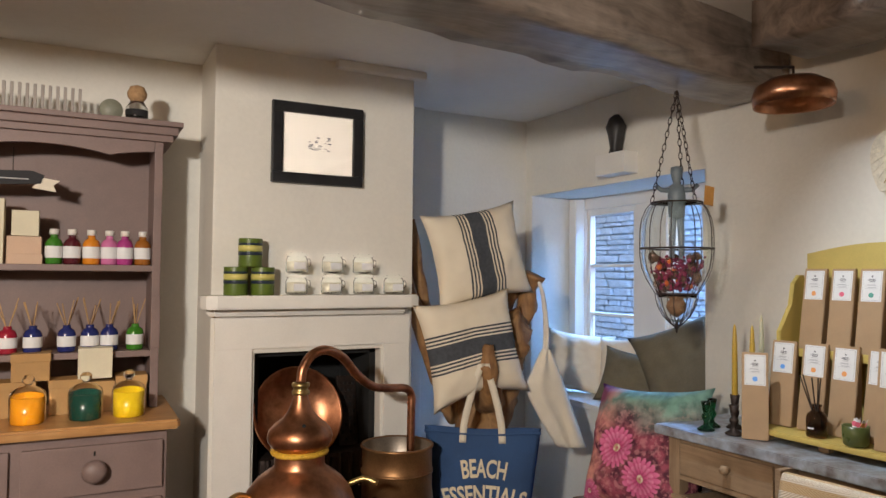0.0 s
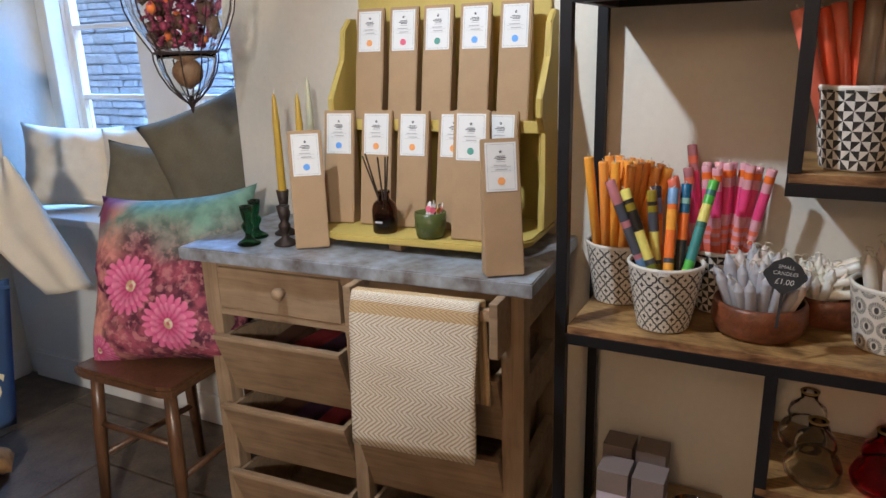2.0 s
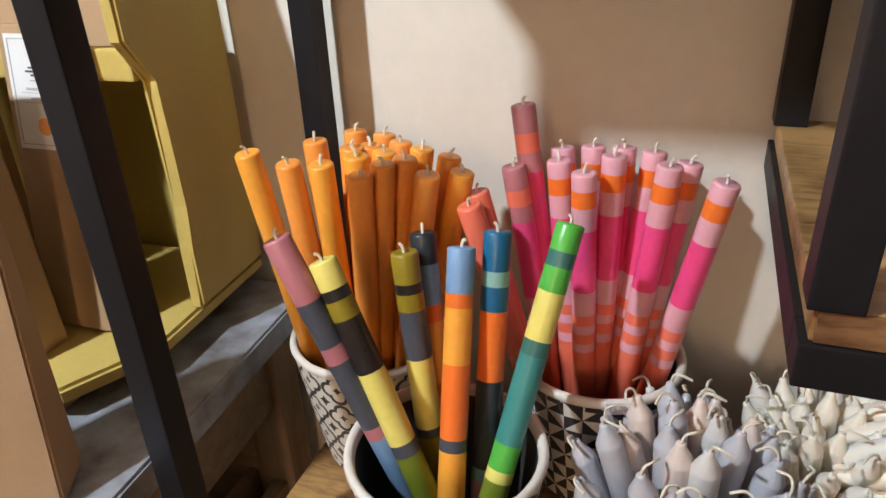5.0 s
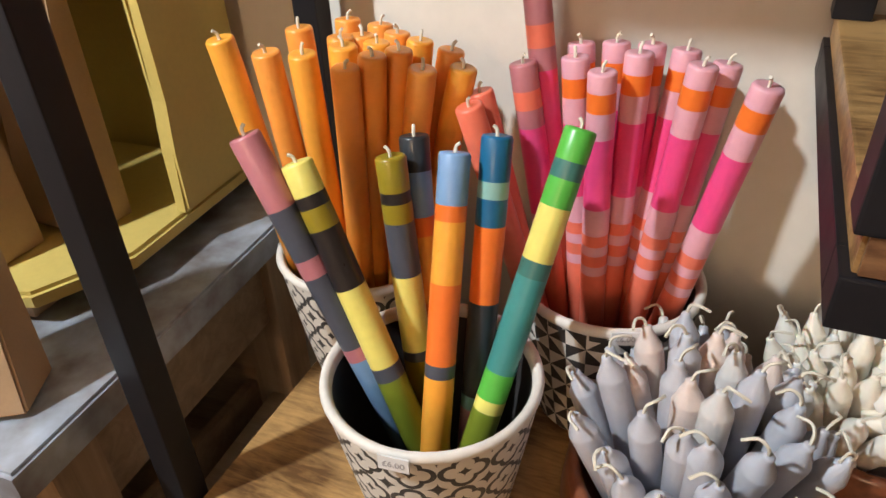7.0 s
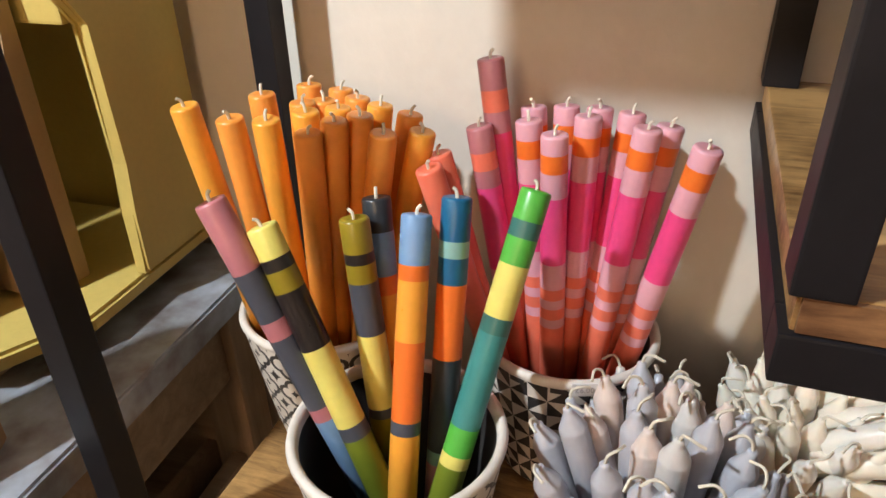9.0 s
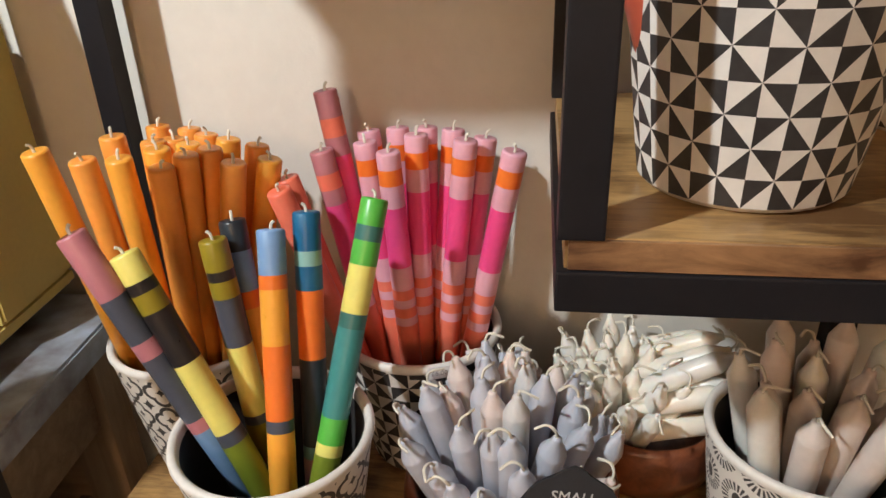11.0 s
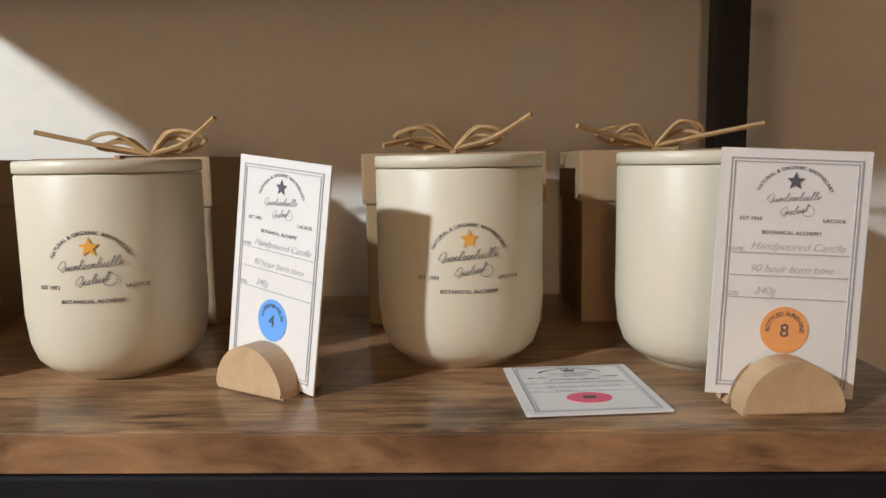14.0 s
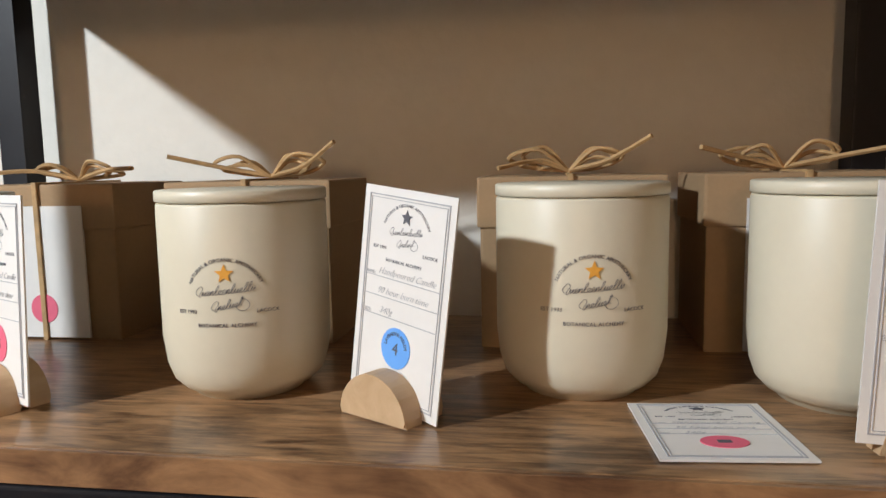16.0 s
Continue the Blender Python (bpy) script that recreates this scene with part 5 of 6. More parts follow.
for y, dot in ((1.388, "orange"), (1.287, "pink"), (1.188, "green"), (1.085, "blue"), (0.978, "blue")):
    pack(pose(2.592, y, 1.1495, -5, 0, -90), dot, 0.083, 0.295, 0.055, "packs on the upper ledge")
for x, y, dot, rz in ((2.482, 1.438, "blue", -84), (2.488, 1.328, "orange", -88), (2.488, 1.222, "orange", -90), (2.488, 1.108, "orange", -92), (2.488, 0.985, "orange", -93)):
    pack(pose(x, y, 0.8845, -5, 0, rz), dot, 0.088, 0.300, 0.056, "packs on the tray")
pack(pose(2.415, 1.030, 0.8845, -3, 0, -90), "green", 0.092, 0.310, 0.056, "packs on the tray")
pack(pose(2.352, 1.455, DESK, -5, 0, -56), "blue", 0.086, 0.300, 0.056, "packs on the zinc top", "kraft pack with a blue spot standing on the zinc top")
pack(pose(2.287, 0.908, DESK, -7, 0, -60), "orange", 0.086, 0.300, 0.060, "packs on the zinc top", "kraft pack with an orange spot at the zinc corner")

t = thing("reed_diffuser", "amber glass reed diffuser bottle with dark reeds", "diffuser", pose(2.410, 1.268, 0.8845))
part("bottle", lathe([(0, 0), (0.030, 0), (0.0325, 0.004), (0.0325, 0.062), (0.028, 0.076), (0.014, 0.088), (0.013, 0.100), (0.016, 0.102), (0.016, 0.108), (0.011, 0.108), (0.011, 0.088), (0.026, 0.072), (0.030, 0.06), (0.030, 0.006), (0, 0.005)], 32), M["amber"], t, "", True)
part("oil", lathe([(0, 0.0055), (0.0295, 0.0065), (0.0295, 0.045), (0, 0.045)], 28), shade("dark oil", (0.04, 0.015, 0.004), 0.2), t, "", True)
part("print", box(-0.034, -0.010, 0.030, -0.0326, 0.010, 0.034, 0, None, pose(0, 0, 0)), M["paper"], t)
rng = random.Random(3)
for k in range(5):
    a = rng.uniform(0, 6.28)
    part("reed", sweep([(0.01 * math.cos(a + 3), 0.01 * math.sin(a + 3), 0.01), (0.05 * math.cos(a), 0.05 * math.sin(a), 0.20)], 0.0022, 6), M["reed_dark"], t)
t = thing("tester_pot", "small olive-glazed pot of folded paper scent strips", "pot", pose(2.40, 1.135, 0.8845))
part("pot", lathe([(0, 0), (0.030, 0), (0.036, 0.006), (0.039, 0.03), (0.0395, 0.063), (0.036, 0.064), (0.034, 0.03), (0.030, 0.012), (0, 0.012)], 32), M["olive_glaze"], t, "", True)
for k, (a, c) in enumerate(((0.3, "pink"), (1.2, "orange"), (2.2, "pink"), (3.1, "pink"), (4.0, "orange"), (5.2, "pink"))):
    m = pose(0.016 * math.cos(a), 0.016 * math.sin(a), 0.015, 14 * math.sin(a), 14 * math.cos(a), 40 * a)
    s = part("paper_strip", box(-0.005, -0.0006, 0, 0.005, 0.0006, 0.072, 0, None, m), M["paper"], t)
    part("spot", lathe([(0, -0.0012), (0.008, -0.0012), (0.008, 0.0012), (0, 0.0012)], 14, m @ pose(0, 0, 0.056, 90, 0, 0)), M[c + "_dot"], s)


def candlestick(x, y, mat, h, label, taper=None):
    t = thing("candlestick", label, "candlestick", pose(x, y, DESK), "candlesticks on the zinc top")
    part("stick", lathe([(0, 0), (0.030, 0), (0.032, 0.004), (0.024, 0.010), (0.010, 0.020), (0.008, 0.030), (0.016, h * 0.45), (0.016, h * 0.52), (0.009, h * 0.60), (0.013, h * 0.72), (0.0175, h), (0.013, h), (0.012, h - 0.012), (0, h - 0.014)], 24), mat, t, "", True)
    if taper:
        c = thing("taper_candle", f"tall {taper[0]} taper candle in a candlestick", "candle", pose(x, y, DESK + h - 0.0135), "taper candles")
        part("wax", lathe([(0, 0), (0.011, 0), (0.0115, 0.01), (0.0095, 0.20), (0.006, 0.26), (0.002, 0.275), (0, 0.276)], 18), taper[1], c, "", True)
        part("wick", sweep([(0, 0, 0.27), (0.002, 0, 0.286)], 0.0008, 5), M["wick"], c)
    return t


GREEN_G = clear("green pressed glass", (0.02, 0.18, 0.07))
candlestick(2.315, 1.632, GREEN_G, 0.105, "short green glass candlestick")
candlestick(2.385, 1.660, GREEN_G, 0.105, "short green glass candlestick")
candlestick(2.345, 1.535, M["iron"], 0.105, "short turned black metal candlestick")
MUST, PALE = waxy("mustard wax", (0.52, 0.34, 0.05)), waxy("pale green wax", (0.60, 0.60, 0.44))
candlestick(2.44, 1.602, M["iron"], 0.125, "black metal candlestick with a taper", ("mustard", MUST))
candlestick(2.45, 1.535, M["iron"], 0.125, "black metal candlestick with a taper", ("mustard", MUST))
candlestick(2.54, 1.56, GREEN_G, 0.16, "green glass candlestick with a taper", ("pale green", PALE))


# ---- folded blanket over the rail ----
def blanket_cloth():
    u, v, op, blend, finish, speckle = uv_nodes("herringbone cotton", 0.95)
    zig = op("ABSOLUTE", op("SUBTRACT", op("FRACT", op("MULTIPLY", v, 10)), 0.5))
    line = op("LESS_THAN", op("FRACT", op("ADD", op("MULTIPLY", u, 24), op("MULTIPLY", zig, 6))), 0.58)
    tan = blend(line, (0.46, 0.30, 0.15), (0.62, 0.47, 0.28))
    pale = blend(line, (0.47, 0.38, 0.27), (0.76, 0.70, 0.60))
    bands = op("MAXIMUM", op("LESS_THAN", v, 0.20), op("MULTIPLY", op("GREATER_THAN", v, 0.33), op("LESS_THAN", v, 0.40)))
    return finish(blend(bands, pale, tan), 240, 0.6)


bl = thing("herringbone_blanket", "folded cream and tan herringbone cotton blanket over the desk rail", "blanket")
bm = bmesh.new()
lay = bm.loops.layers.uv.new("UVMap")
NX, NV = 22, 46
path = curved([(2.232, 0, 0.56), (2.216, 0, 0.72), (2.214, 0, 0.798), (2.196, 0, 0.812), (2.172, 0, 0.800), (2.158, 0, 0.70), (2.150, 0, 0.60), (2.146, 0, 0.455)], 7)
g = {}
for i in range(NX + 1):
    for k in range(NV + 1):
        f = k / NV * (len(path) - 1)
        a = path[int(f)].lerp(path[min(len(path) - 1, int(f) + 1)], f - int(f))
        y = 0.925 + 0.315 * i / NX + 0.010 * (k / NV - 0.5)
        p = Vector((a.x + 0.007 * noise.noise(Vector((y * 7, k * 0.11, 0))), y + 0.004 * noise.noise(Vector((k * 0.15, i, 2))), a.z - 0.010 * (i / NX) * (k / NV)))
        g[i, k] = bm.verts.new(p)
for i in range(NX):
    for k in range(NV):
        ids = [(i, k), (i + 1, k), (i + 1, k + 1), (i, k + 1)]
        f = bm.faces.new([g[q] for q in ids])
        for lp, q in zip(f.loops, ids):
            lp[lay].uv = (q[0] / NX, max(0, (q[1] / NV - 0.38) / 0.62))
ob = part("cloth", bm, blanket_cloth(), bl, "", True)
so = ob.modifiers.new("thickness", "SOLIDIFY")
so.thickness = 0.009

# bundles stored in the bins
rng = random.Random(8)
for z in (0.455, 0.255):
    for k in range(4):
        y = 1.385 + 0.085 * k
        c = rng.choice(((0.28, 0.03, 0.04), (0.12, 0.05, 0.03), (0.30, 0.10, 0.06), (0.05, 0.02, 0.05)))
        t = thing("wrapped_bundle", "dark wrapped bundle lying in a desk bin", "bundle", pose(2.45, y, z, 0, 0, rng.uniform(-8, 8)), "bundles in the bins")
        part("wrap", box(-0.10, -0.036, -0.0145, 0.10, 0.036, 0.085, 0.012), shade("bundle cloth", c, 0.7, vary=0.15), t)

# the bench stands at a slight angle to the wall, with all that is on it
PIVOT = Matrix.Translation((2.215, 1.775, 0)) @ pose(0, 0, 0, 0, 0, 3.4)
BENCH_Z = 0.856
LOW = PIVOT @ Matrix.Diagonal((0.96, 0.96, BENCH_Z / DESK, 1)) @ Matrix.Translation((-2.235, -1.805, 0))
HIGH = PIVOT @ Matrix.Translation((0, 0, BENCH_Z)) @ Matrix.Diagonal((0.96, 0.96, 0.96, 1)) @ Matrix.Translation((-2.235, -1.805, -DESK))
for ob in [o for o in scene.objects if o.parent is None]:
    kind = ob.name.split(".")[0]
    if kind in ("storage_desk", "herringbone_blanket", "wrapped_bundle"):
        ob.matrix_basis = LOW @ ob.matrix_basis
    elif kind in ("display_stand", "kraft_pack", "reed_diffuser", "tester_pot", "candlestick", "taper_candle"):
        ob.matrix_basis = HIGH @ ob.matrix_basis

# ---- pots ----
def tile_pattern(name, kind):
    u, v, op, blend, finish, speckle = uv_nodes(name, 0.45)
    if kind == "suns":
        a, b = op("MULTIPLY", u, 13), op("MULTIPLY", v, 27)
        row = op("FLOOR", b)
        a = op("ADD", a, op("MULTIPLY", op("MODULO", row, 2), 0.5))
    else:
        a, b = op("MULTIPLY", u, 13), op("MULTIPLY", v, 28)
    x, y = op("SUBTRACT", op("FRACT", a), 0.5), op("SUBTRACT", op("FRACT", b), 0.5)
    d = op("SQRT", op("ADD", op("MULTIPLY", x, x), op("MULTIPLY", y, y)))
    ang = op("ARCTAN2", y, x)
    if kind == "suns":
        core = op("LESS_THAN", op("SQRT", op("ADD", op("MULTIPLY", op("MULTIPLY", x, x), 2.2), op("MULTIPLY", y, y))), 0.19)
        rays = op("MULTIPLY", op("MULTIPLY", op("GREATER_THAN", d, 0.24), op("LESS_THAN", d, 0.46)), op("GREATER_THAN", op("SINE", op("MULTIPLY", ang, 22)), -0.1))
        f = op("MAXIMUM", core, rays)
    else:
        mag = lambda p, q: op("SQRT", op("ADD", op("MULTIPLY", p, p), op("MULTIPLY", q, q)))
        px, py = op("ABSOLUTE", x), op("ABSOLUTE", y)
        near = lambda c: op("MINIMUM", mag(op("SUBTRACT", px, c), y), mag(x, op("SUBTRACT", py, c)))
        outer, inner = op("LESS_THAN", near(0.235), 0.262), op("LESS_THAN", near(0.215), 0.172)
        leaf = op("MULTIPLY", outer, op("SUBTRACT", 1.0, inner))
        ax, ay = op("SUBTRACT", 0.5, px), op("SUBTRACT", 0.5, py)
        gem = op("LESS_THAN", op("ADD", op("POWER", ax, 0.6), op("POWER", ay, 0.6)), 0.42)
        heart = op("LESS_THAN", op("ADD", op("POWER", px, 0.6), op("POWER", py, 0.6)), 0.34)
        f = op("MAXIMUM", op("MAXIMUM", leaf, gem), heart)
    white = blend(speckle(40), (0.66, 0.63, 0.57), (0.76, 0.73, 0.68))
    dark = blend(speckle(60), (0.03, 0.03, 0.03), (0.075, 0.072, 0.07))
    return finish(blend(f, white, dark), 90, 0.12)


QUATREFOIL, SUNS = tile_pattern("quatrefoil glaze", "tiles"), tile_pattern("sun glaze", "suns")


def pot(x, y, z, style, r=0.078, h=0.148, rb=0.058, label="", turn=0):
    t = thing("patterned_pot", label, "pot", pose(x, y, z, 0, 0, turn), "patterned pots of candles")
    wall = [(rb + (r - 0.002 - rb) * (k / 8) ** 0.9, 0.004 + (h - 0.012) * k / 8) for k in range(9)]
    lip = [(r - 0.002, h - 0.008), (r, h - 0.004), (r - 0.001, h), (r - 0.005, h + 0.001), (r - 0.008, h - 0.003), (r - 0.0085, h - 0.008)]
    inner = [(r - 0.0085, h - 0.008), (r - 0.011, h - 0.03), (rb - 0.004, 0.02), (0, 0.016)]
    if style in ("triangles", "columns"):
        n, rows = (28, 8) if style == "triangles" else (20, 8)
        bm = bmesh.new()
        rad = lambda q: rb + (r - 0.002 - rb) * q ** 0.9
        vz = lambda q: 0.004 + (h - 0.012) * q
        P = lambda i, q: bm.verts.new((rad(q) * math.cos(2 * math.pi * i / n), rad(q) * math.sin(2 * math.pi * i / n), vz(q)))
        for i in range(n):
            for k in range(rows):
                v = [P(i, k / rows), P(i + 1, k / rows), P(i + 1, (k + 1) / rows), P(i, (k + 1) / rows)]
                tall = style == "columns" and k % 4 in (1, 2)
                if tall:
                    f = bm.faces.new(v)
                    f.material_index = i % 2
                    continue
                if (i + k) % 2:
                    fs = (bm.faces.new((v[0], v[1], v[2])), bm.faces.new((v[0], v[2], v[3])))
                else:
                    fs = (bm.faces.new((v[0], v[1], v[3])), bm.faces.new((v[1], v[2], v[3])))
                flip = (k % 2) ^ ((i + k) % 2)
                fs[0].material_index, fs[1].material_index = (0, 1) if flip else (1, 0)
        bmesh.ops.remove_doubles(bm, verts=bm.verts[:], dist=1e-5)
        part("glaze", bm, [M["pot_white"], M["pot_black"]], t, "black and white triangle pattern")
        dash = bmesh.new()
        for i in range(0, n, 2):
            a0, a1 = 2 * math.pi * (i + 0.12) / n, 2 * math.pi * (i + 0.88) / n
            ring = [[(rr * math.cos(a0 + (a1 - a0) * j / 3), rr * math.sin(a0 + (a1 - a0) * j / 3), zz) for j in range(4)] for rr, zz in ((r - 0.0012, h - 0.0120), (r - 0.0004, h - 0.0065))]
            low, top = [[dash.verts.new(p) for p in q] for q in ring]
            for j in range(3):
                dash.faces.new((low[j], low[j + 1], top[j + 1], top[j]))
        tagged(part("rim_dash_row", dash, M["pot_black"], t, "row of black dashes below the rim"), kind="stuff")
    else:
        part("glaze", lathe(wall, 48, None, True), SUNS if style == "suns" else QUATREFOIL, t, "black and white glaze pattern", True)
    part("rim", lathe(lip, 48), M["pot_white"], t, "thick white rim", True)
    part("lining", lathe(inner, 40), M["pot_black"], t, "black glazed inside", True)
    part("foot", lathe([(0, 0), (rb - 0.008, 0), (rb - 0.003, 0.001), (rb, 0.004)], 40), M["pot_white"], t, "", True)
    return t


# ---- candles ----
WAX = {k: waxy(k.replace("_", " ") + " wax", c) for k, c in dict(
    orange=(0.90, 0.35, 0.065), amber=(0.91, 0.40, 0.055), pink=(0.84, 0.075, 0.26), pale_pink=(0.76, 0.39, 0.47), coral=(0.84, 0.20, 0.125), brick=(0.72, 0.10, 0.04),
    wine=(0.17, 0.028, 0.026), rose=(0.50, 0.19, 0.22), slate=(0.075, 0.083, 0.11), sky=(0.20, 0.35, 0.58), charcoal=(0.022, 0.018, 0.018), straw=(0.80, 0.72, 0.19), moss=(0.19, 0.24, 0.025),
    ochre=(0.30, 0.23, 0.02), ink=(0.028, 0.036, 0.045), petrol=(0.01, 0.125, 0.26), mint=(0.27, 0.50, 0.46), teal=(0.05, 0.26, 0.25), leaf=(0.10, 0.48, 0.07), sea=(0.045, 0.17, 0.15),
    tangerine=(0.86, 0.19, 0.030), grey=(0.64, 0.62, 0.61), taupe=(0.32, 0.255, 0.20), lilac=(0.50, 0.51, 0.57), ivory=(0.86, 0.81, 0.71), mushroom=(0.66, 0.58, 0.53), blush=(0.70, 0.60, 0.56), pearl=(0.80, 0.78, 0.73)).items()}
TIP_TWIST = random.Random(21)


def dip(tip, foot, bands, r=0.0108, group="", label="", name="dinner_candle"):
    """A straight dinner candle from its foot to its tip; bands are (share of the length from the tip, wax)."""
    tip, foot = Vector(tip), Vector(foot)
    length = (tip - foot).length
    q = (tip - foot).to_track_quat("Z", "X").to_matrix().to_4x4()
    t = thing(name, label, "candle", Matrix.Translation(foot) @ q, group)
    kinds = list(dict.fromkeys(b for _, b in bands))
    bm = bmesh.new()
    seg = 20
    at = length
    zs = []
    for share, k in bands:
        zs.append((at - share * length, at, k))
        at -= share * length
    def ring(rr, z):
        return [bm.verts.new((rr * math.cos(2 * math.pi * i / seg), rr * math.sin(2 * math.pi * i / seg), z)) for i in range(seg)]
    prev = None
    for z0, z1, k in reversed(zs):
        ki = kinds.index(k)
        top = z1 > length - 1e-6
        levels = [(r, max(0.0, z0)), (r, z1 - (0.0022 if top else 0.0))]
        if top:
            levels += [(r * 0.93, z1 - 0.0006), (r * 0.72, z1), (r * 0.30, z1 - 0.0012)]
        if prev is None:
            prev = ring(*levels[0])
            bm.faces.new(prev[::-1]).material_index = ki
        for lv in levels[1:]:
            now = ring(*lv)
            for i in range(seg):
                f = bm.faces.new((prev[i], prev[(i + 1) % seg], now[(i + 1) % seg], now[i]))
                f.material_index, f.smooth = ki, True
            prev = now
        if top:
            bm.faces.new(prev).material_index = ki
    part("wax", bm, [WAX[k] for k in kinds], t)
    a = TIP_TWIST.uniform(0, 6.28)
    part("wick", sweep(curved([(0, 0, length - 0.003), (0.0006 * math.cos(a), 0.0006 * math.sin(a), length + 0.0035), (0.0035 * math.cos(a), 0.0035 * math.sin(a), length + 0.0062)], 3), 0.0013, 6), M["wick"], t)
    return t


SHELF1, SHELF2, SHELF3 = SH[1], SH[2], SH[3]
PM, PA, PP = (2.439, 0.600), (2.570, 0.727), (2.600, 0.508)
pot(*PM, SHELF1, "tiles", 0.0800, 0.146, 0.054, "black and white quatrefoil pot holding striped dinner candles", 12)
pot(*PA, SHELF1, "tiles", 0.0790, 0.146, 0.055, "black and white quatrefoil pot crammed with orange dinner candles")
pot(*PP, SHELF1, "triangles", 0.0790, 0.146, 0.055, "black and white triangle pot of pink banded dinner candles")
pot(2.4916, 0.1813, SHELF1, "suns", 0.0796, 0.132, 0.060, "white pot with black sunburst motifs full of mushroom candles")
pot(2.450, 0.280, SHELF2, "triangles", 0.0800, 0.150, 0.060, "black and white triangle pot of coral and grey candles")
pot(2.576, 0.113, SHELF2, "columns", 0.0790, 0.150, 0.058, "black and white column pot of dark red candles")
pot(2.500, -0.048, SHELF2, "triangles", 0.0790, 0.150, 0.058, "black and white triangle pot of wine-red candles")

STRIPED = (
    ((2.440, 0.726, 1.048), (2.432, 0.600), (("rose", 0.22), ("slate", 0.16), ("rose", 0.06), ("slate", 0.25), ("rose", 0.045), ("sky", 0.23)), "rose, slate and sky blue banded candle"),
    ((2.450, 0.696, 1.029), (2.418, 0.580), (("straw", 0.10), ("charcoal", 0.04), ("ochre", 0.07), ("charcoal", 0.20), ("straw", 0.28), ("slate", 0.05), ("moss", 0.26)), "yellow, black and moss banded candle"),
    ((2.490, 0.647, 1.023), (2.452, 0.610), (("ochre", 0.12), ("charcoal", 0.04), ("ochre", 0.07), ("slate", 0.20), ("straw", 0.30), ("slate", 0.04), ("ochre", 0.23)), "ochre and straw banded candle"),
    ((2.520, 0.643, 1.026), (2.462, 0.610), (("ink", 0.12), ("sky", 0.16), ("tangerine", 0.07), ("amber", 0.25), ("tangerine", 0.40)), "ink, sky and orange banded candle"),
    ((2.500, 0.603, 1.028), (2.398, 0.590), (("sky", 0.16), ("tangerine", 0.05), ("amber", 0.20), ("tangerine", 0.27), ("slate", 0.045), ("amber", 0.275)), "sky blue and orange banded candle"),
    ((2.520, 0.580, 1.035), (2.440, 0.575), (("petrol", 0.14), ("mint", 0.055), ("petrol", 0.09), ("tangerine", 0.26), ("ink", 0.34), ("mint", 0.05), ("pale_pink", 0.27)), "petrol, orange and ink banded candle"),
    ((2.530, 0.526, 1.043), (2.402, 0.577), (("leaf", 0.09), ("sea", 0.05), ("leaf", 0.08), ("straw", 0.16), ("sea", 0.05), ("teal", 0.30), ("leaf", 0.09), ("straw", 0.04), ("moss", 0.14)), "green, straw and teal banded candle"),
)
for tip, foot, bands, lab in STRIPED:
    dip(tip, (*foot, SHELF1 + 0.0165 + 0.004), [(s * 0.77, k) for k, s in bands[:-1]] + [(1 - 0.77 * sum(s for _, s in bands[:-1]), bands[-1][0])], 0.0110, "striped dinner candles", lab + " in a patterned pot")

ORANGE = ((2.51, 0.791, 1.085), (2.52, 0.76, 1.075), (2.56, 0.756, 1.082), (2.53, 0.735, 1.073), (2.575, 0.729, 1.073), (2.53, 0.70, 1.066), (2.55, 0.712, 1.075), (2.59, 0.718, 1.071),
          (2.55, 0.688, 1.070), (2.582, 0.701, 1.069), (2.61, 0.697, 1.069), (2.57, 0.676, 1.069), (2.60, 0.672, 1.068), (2.555, 0.650, 1.062), (2.605, 0.648, 1.061), (2.58, 0.628, 1.057), (2.615, 0.745, 1.075), (2.625, 0.72, 1.07))
for k, tip in enumerate(ORANGE):
    f = (PA[0] + 0.42 * (tip[0] - PA[0]), PA[1] + 0.40 * (tip[1] - 0.708), SHELF1 + 0.0165 + 0.004)
    dip(tip, f, [(1.0, "orange" if k % 3 else "amber")], 0.0108, "orange dinner candles", "plain orange dinner candle in a patterned pot")
PINK = (((2.63, 0.589, 1.104), 0), ((2.61, 0.592, 1.055), 0), ((2.62, 0.554, 1.060), 1), ((2.60, 0.529, 1.058), 1), ((2.645, 0.556, 1.063), 1), ((2.652, 0.530, 1.064), 1), ((2.652, 0.503, 1.065), 1), ((2.625, 0.508, 1.066), 1),
        ((2.648, 0.477, 1.064), 1), ((2.61, 0.462, 1.066), 1), ((2.64, 0.447, 1.059), 1), ((2.59, 0.419, 1.063), 1))
for k, (tip, kind) in enumerate(PINK):
    f = (PP[0] + 0.36 * (tip[0] - PP[0]), PP[1] + 0.36 * (tip[1] - PP[1]), SHELF1 + 0.0165 + 0.004)
    if kind:
        bands = [(0.05, "pale_pink"), (0.05, "tangerine"), (0.07, "pale_pink"), (0.20, "pink"), (0.08, "pale_pink"), (0.035, "coral"), (0.03, "pale_pink"), (0.035, "coral"), (0.03, "pale_pink"), (0.42, "coral")]
    else:
        # rose tips carry the shade that falls on these two candles
        bands = [(0.07, "rose"), (0.05, "coral"), (0.05, "rose"), (0.25, "pink"), (0.11, "pale_pink"), (0.47, "coral")]
    dip(tip, f, bands, 0.0108, "pink banded candles", "pink, blush and coral banded dinner candle in a pot")
for tip in ((2.585, 0.618, 1.038), (2.56, 0.617, 1.036)):
    dip(tip, (2.590, 0.545, SHELF1 + 0.0205), [(1.0, "coral")], 0.0108, "coral dinner candles", "plain coral dinner candle in a pot")

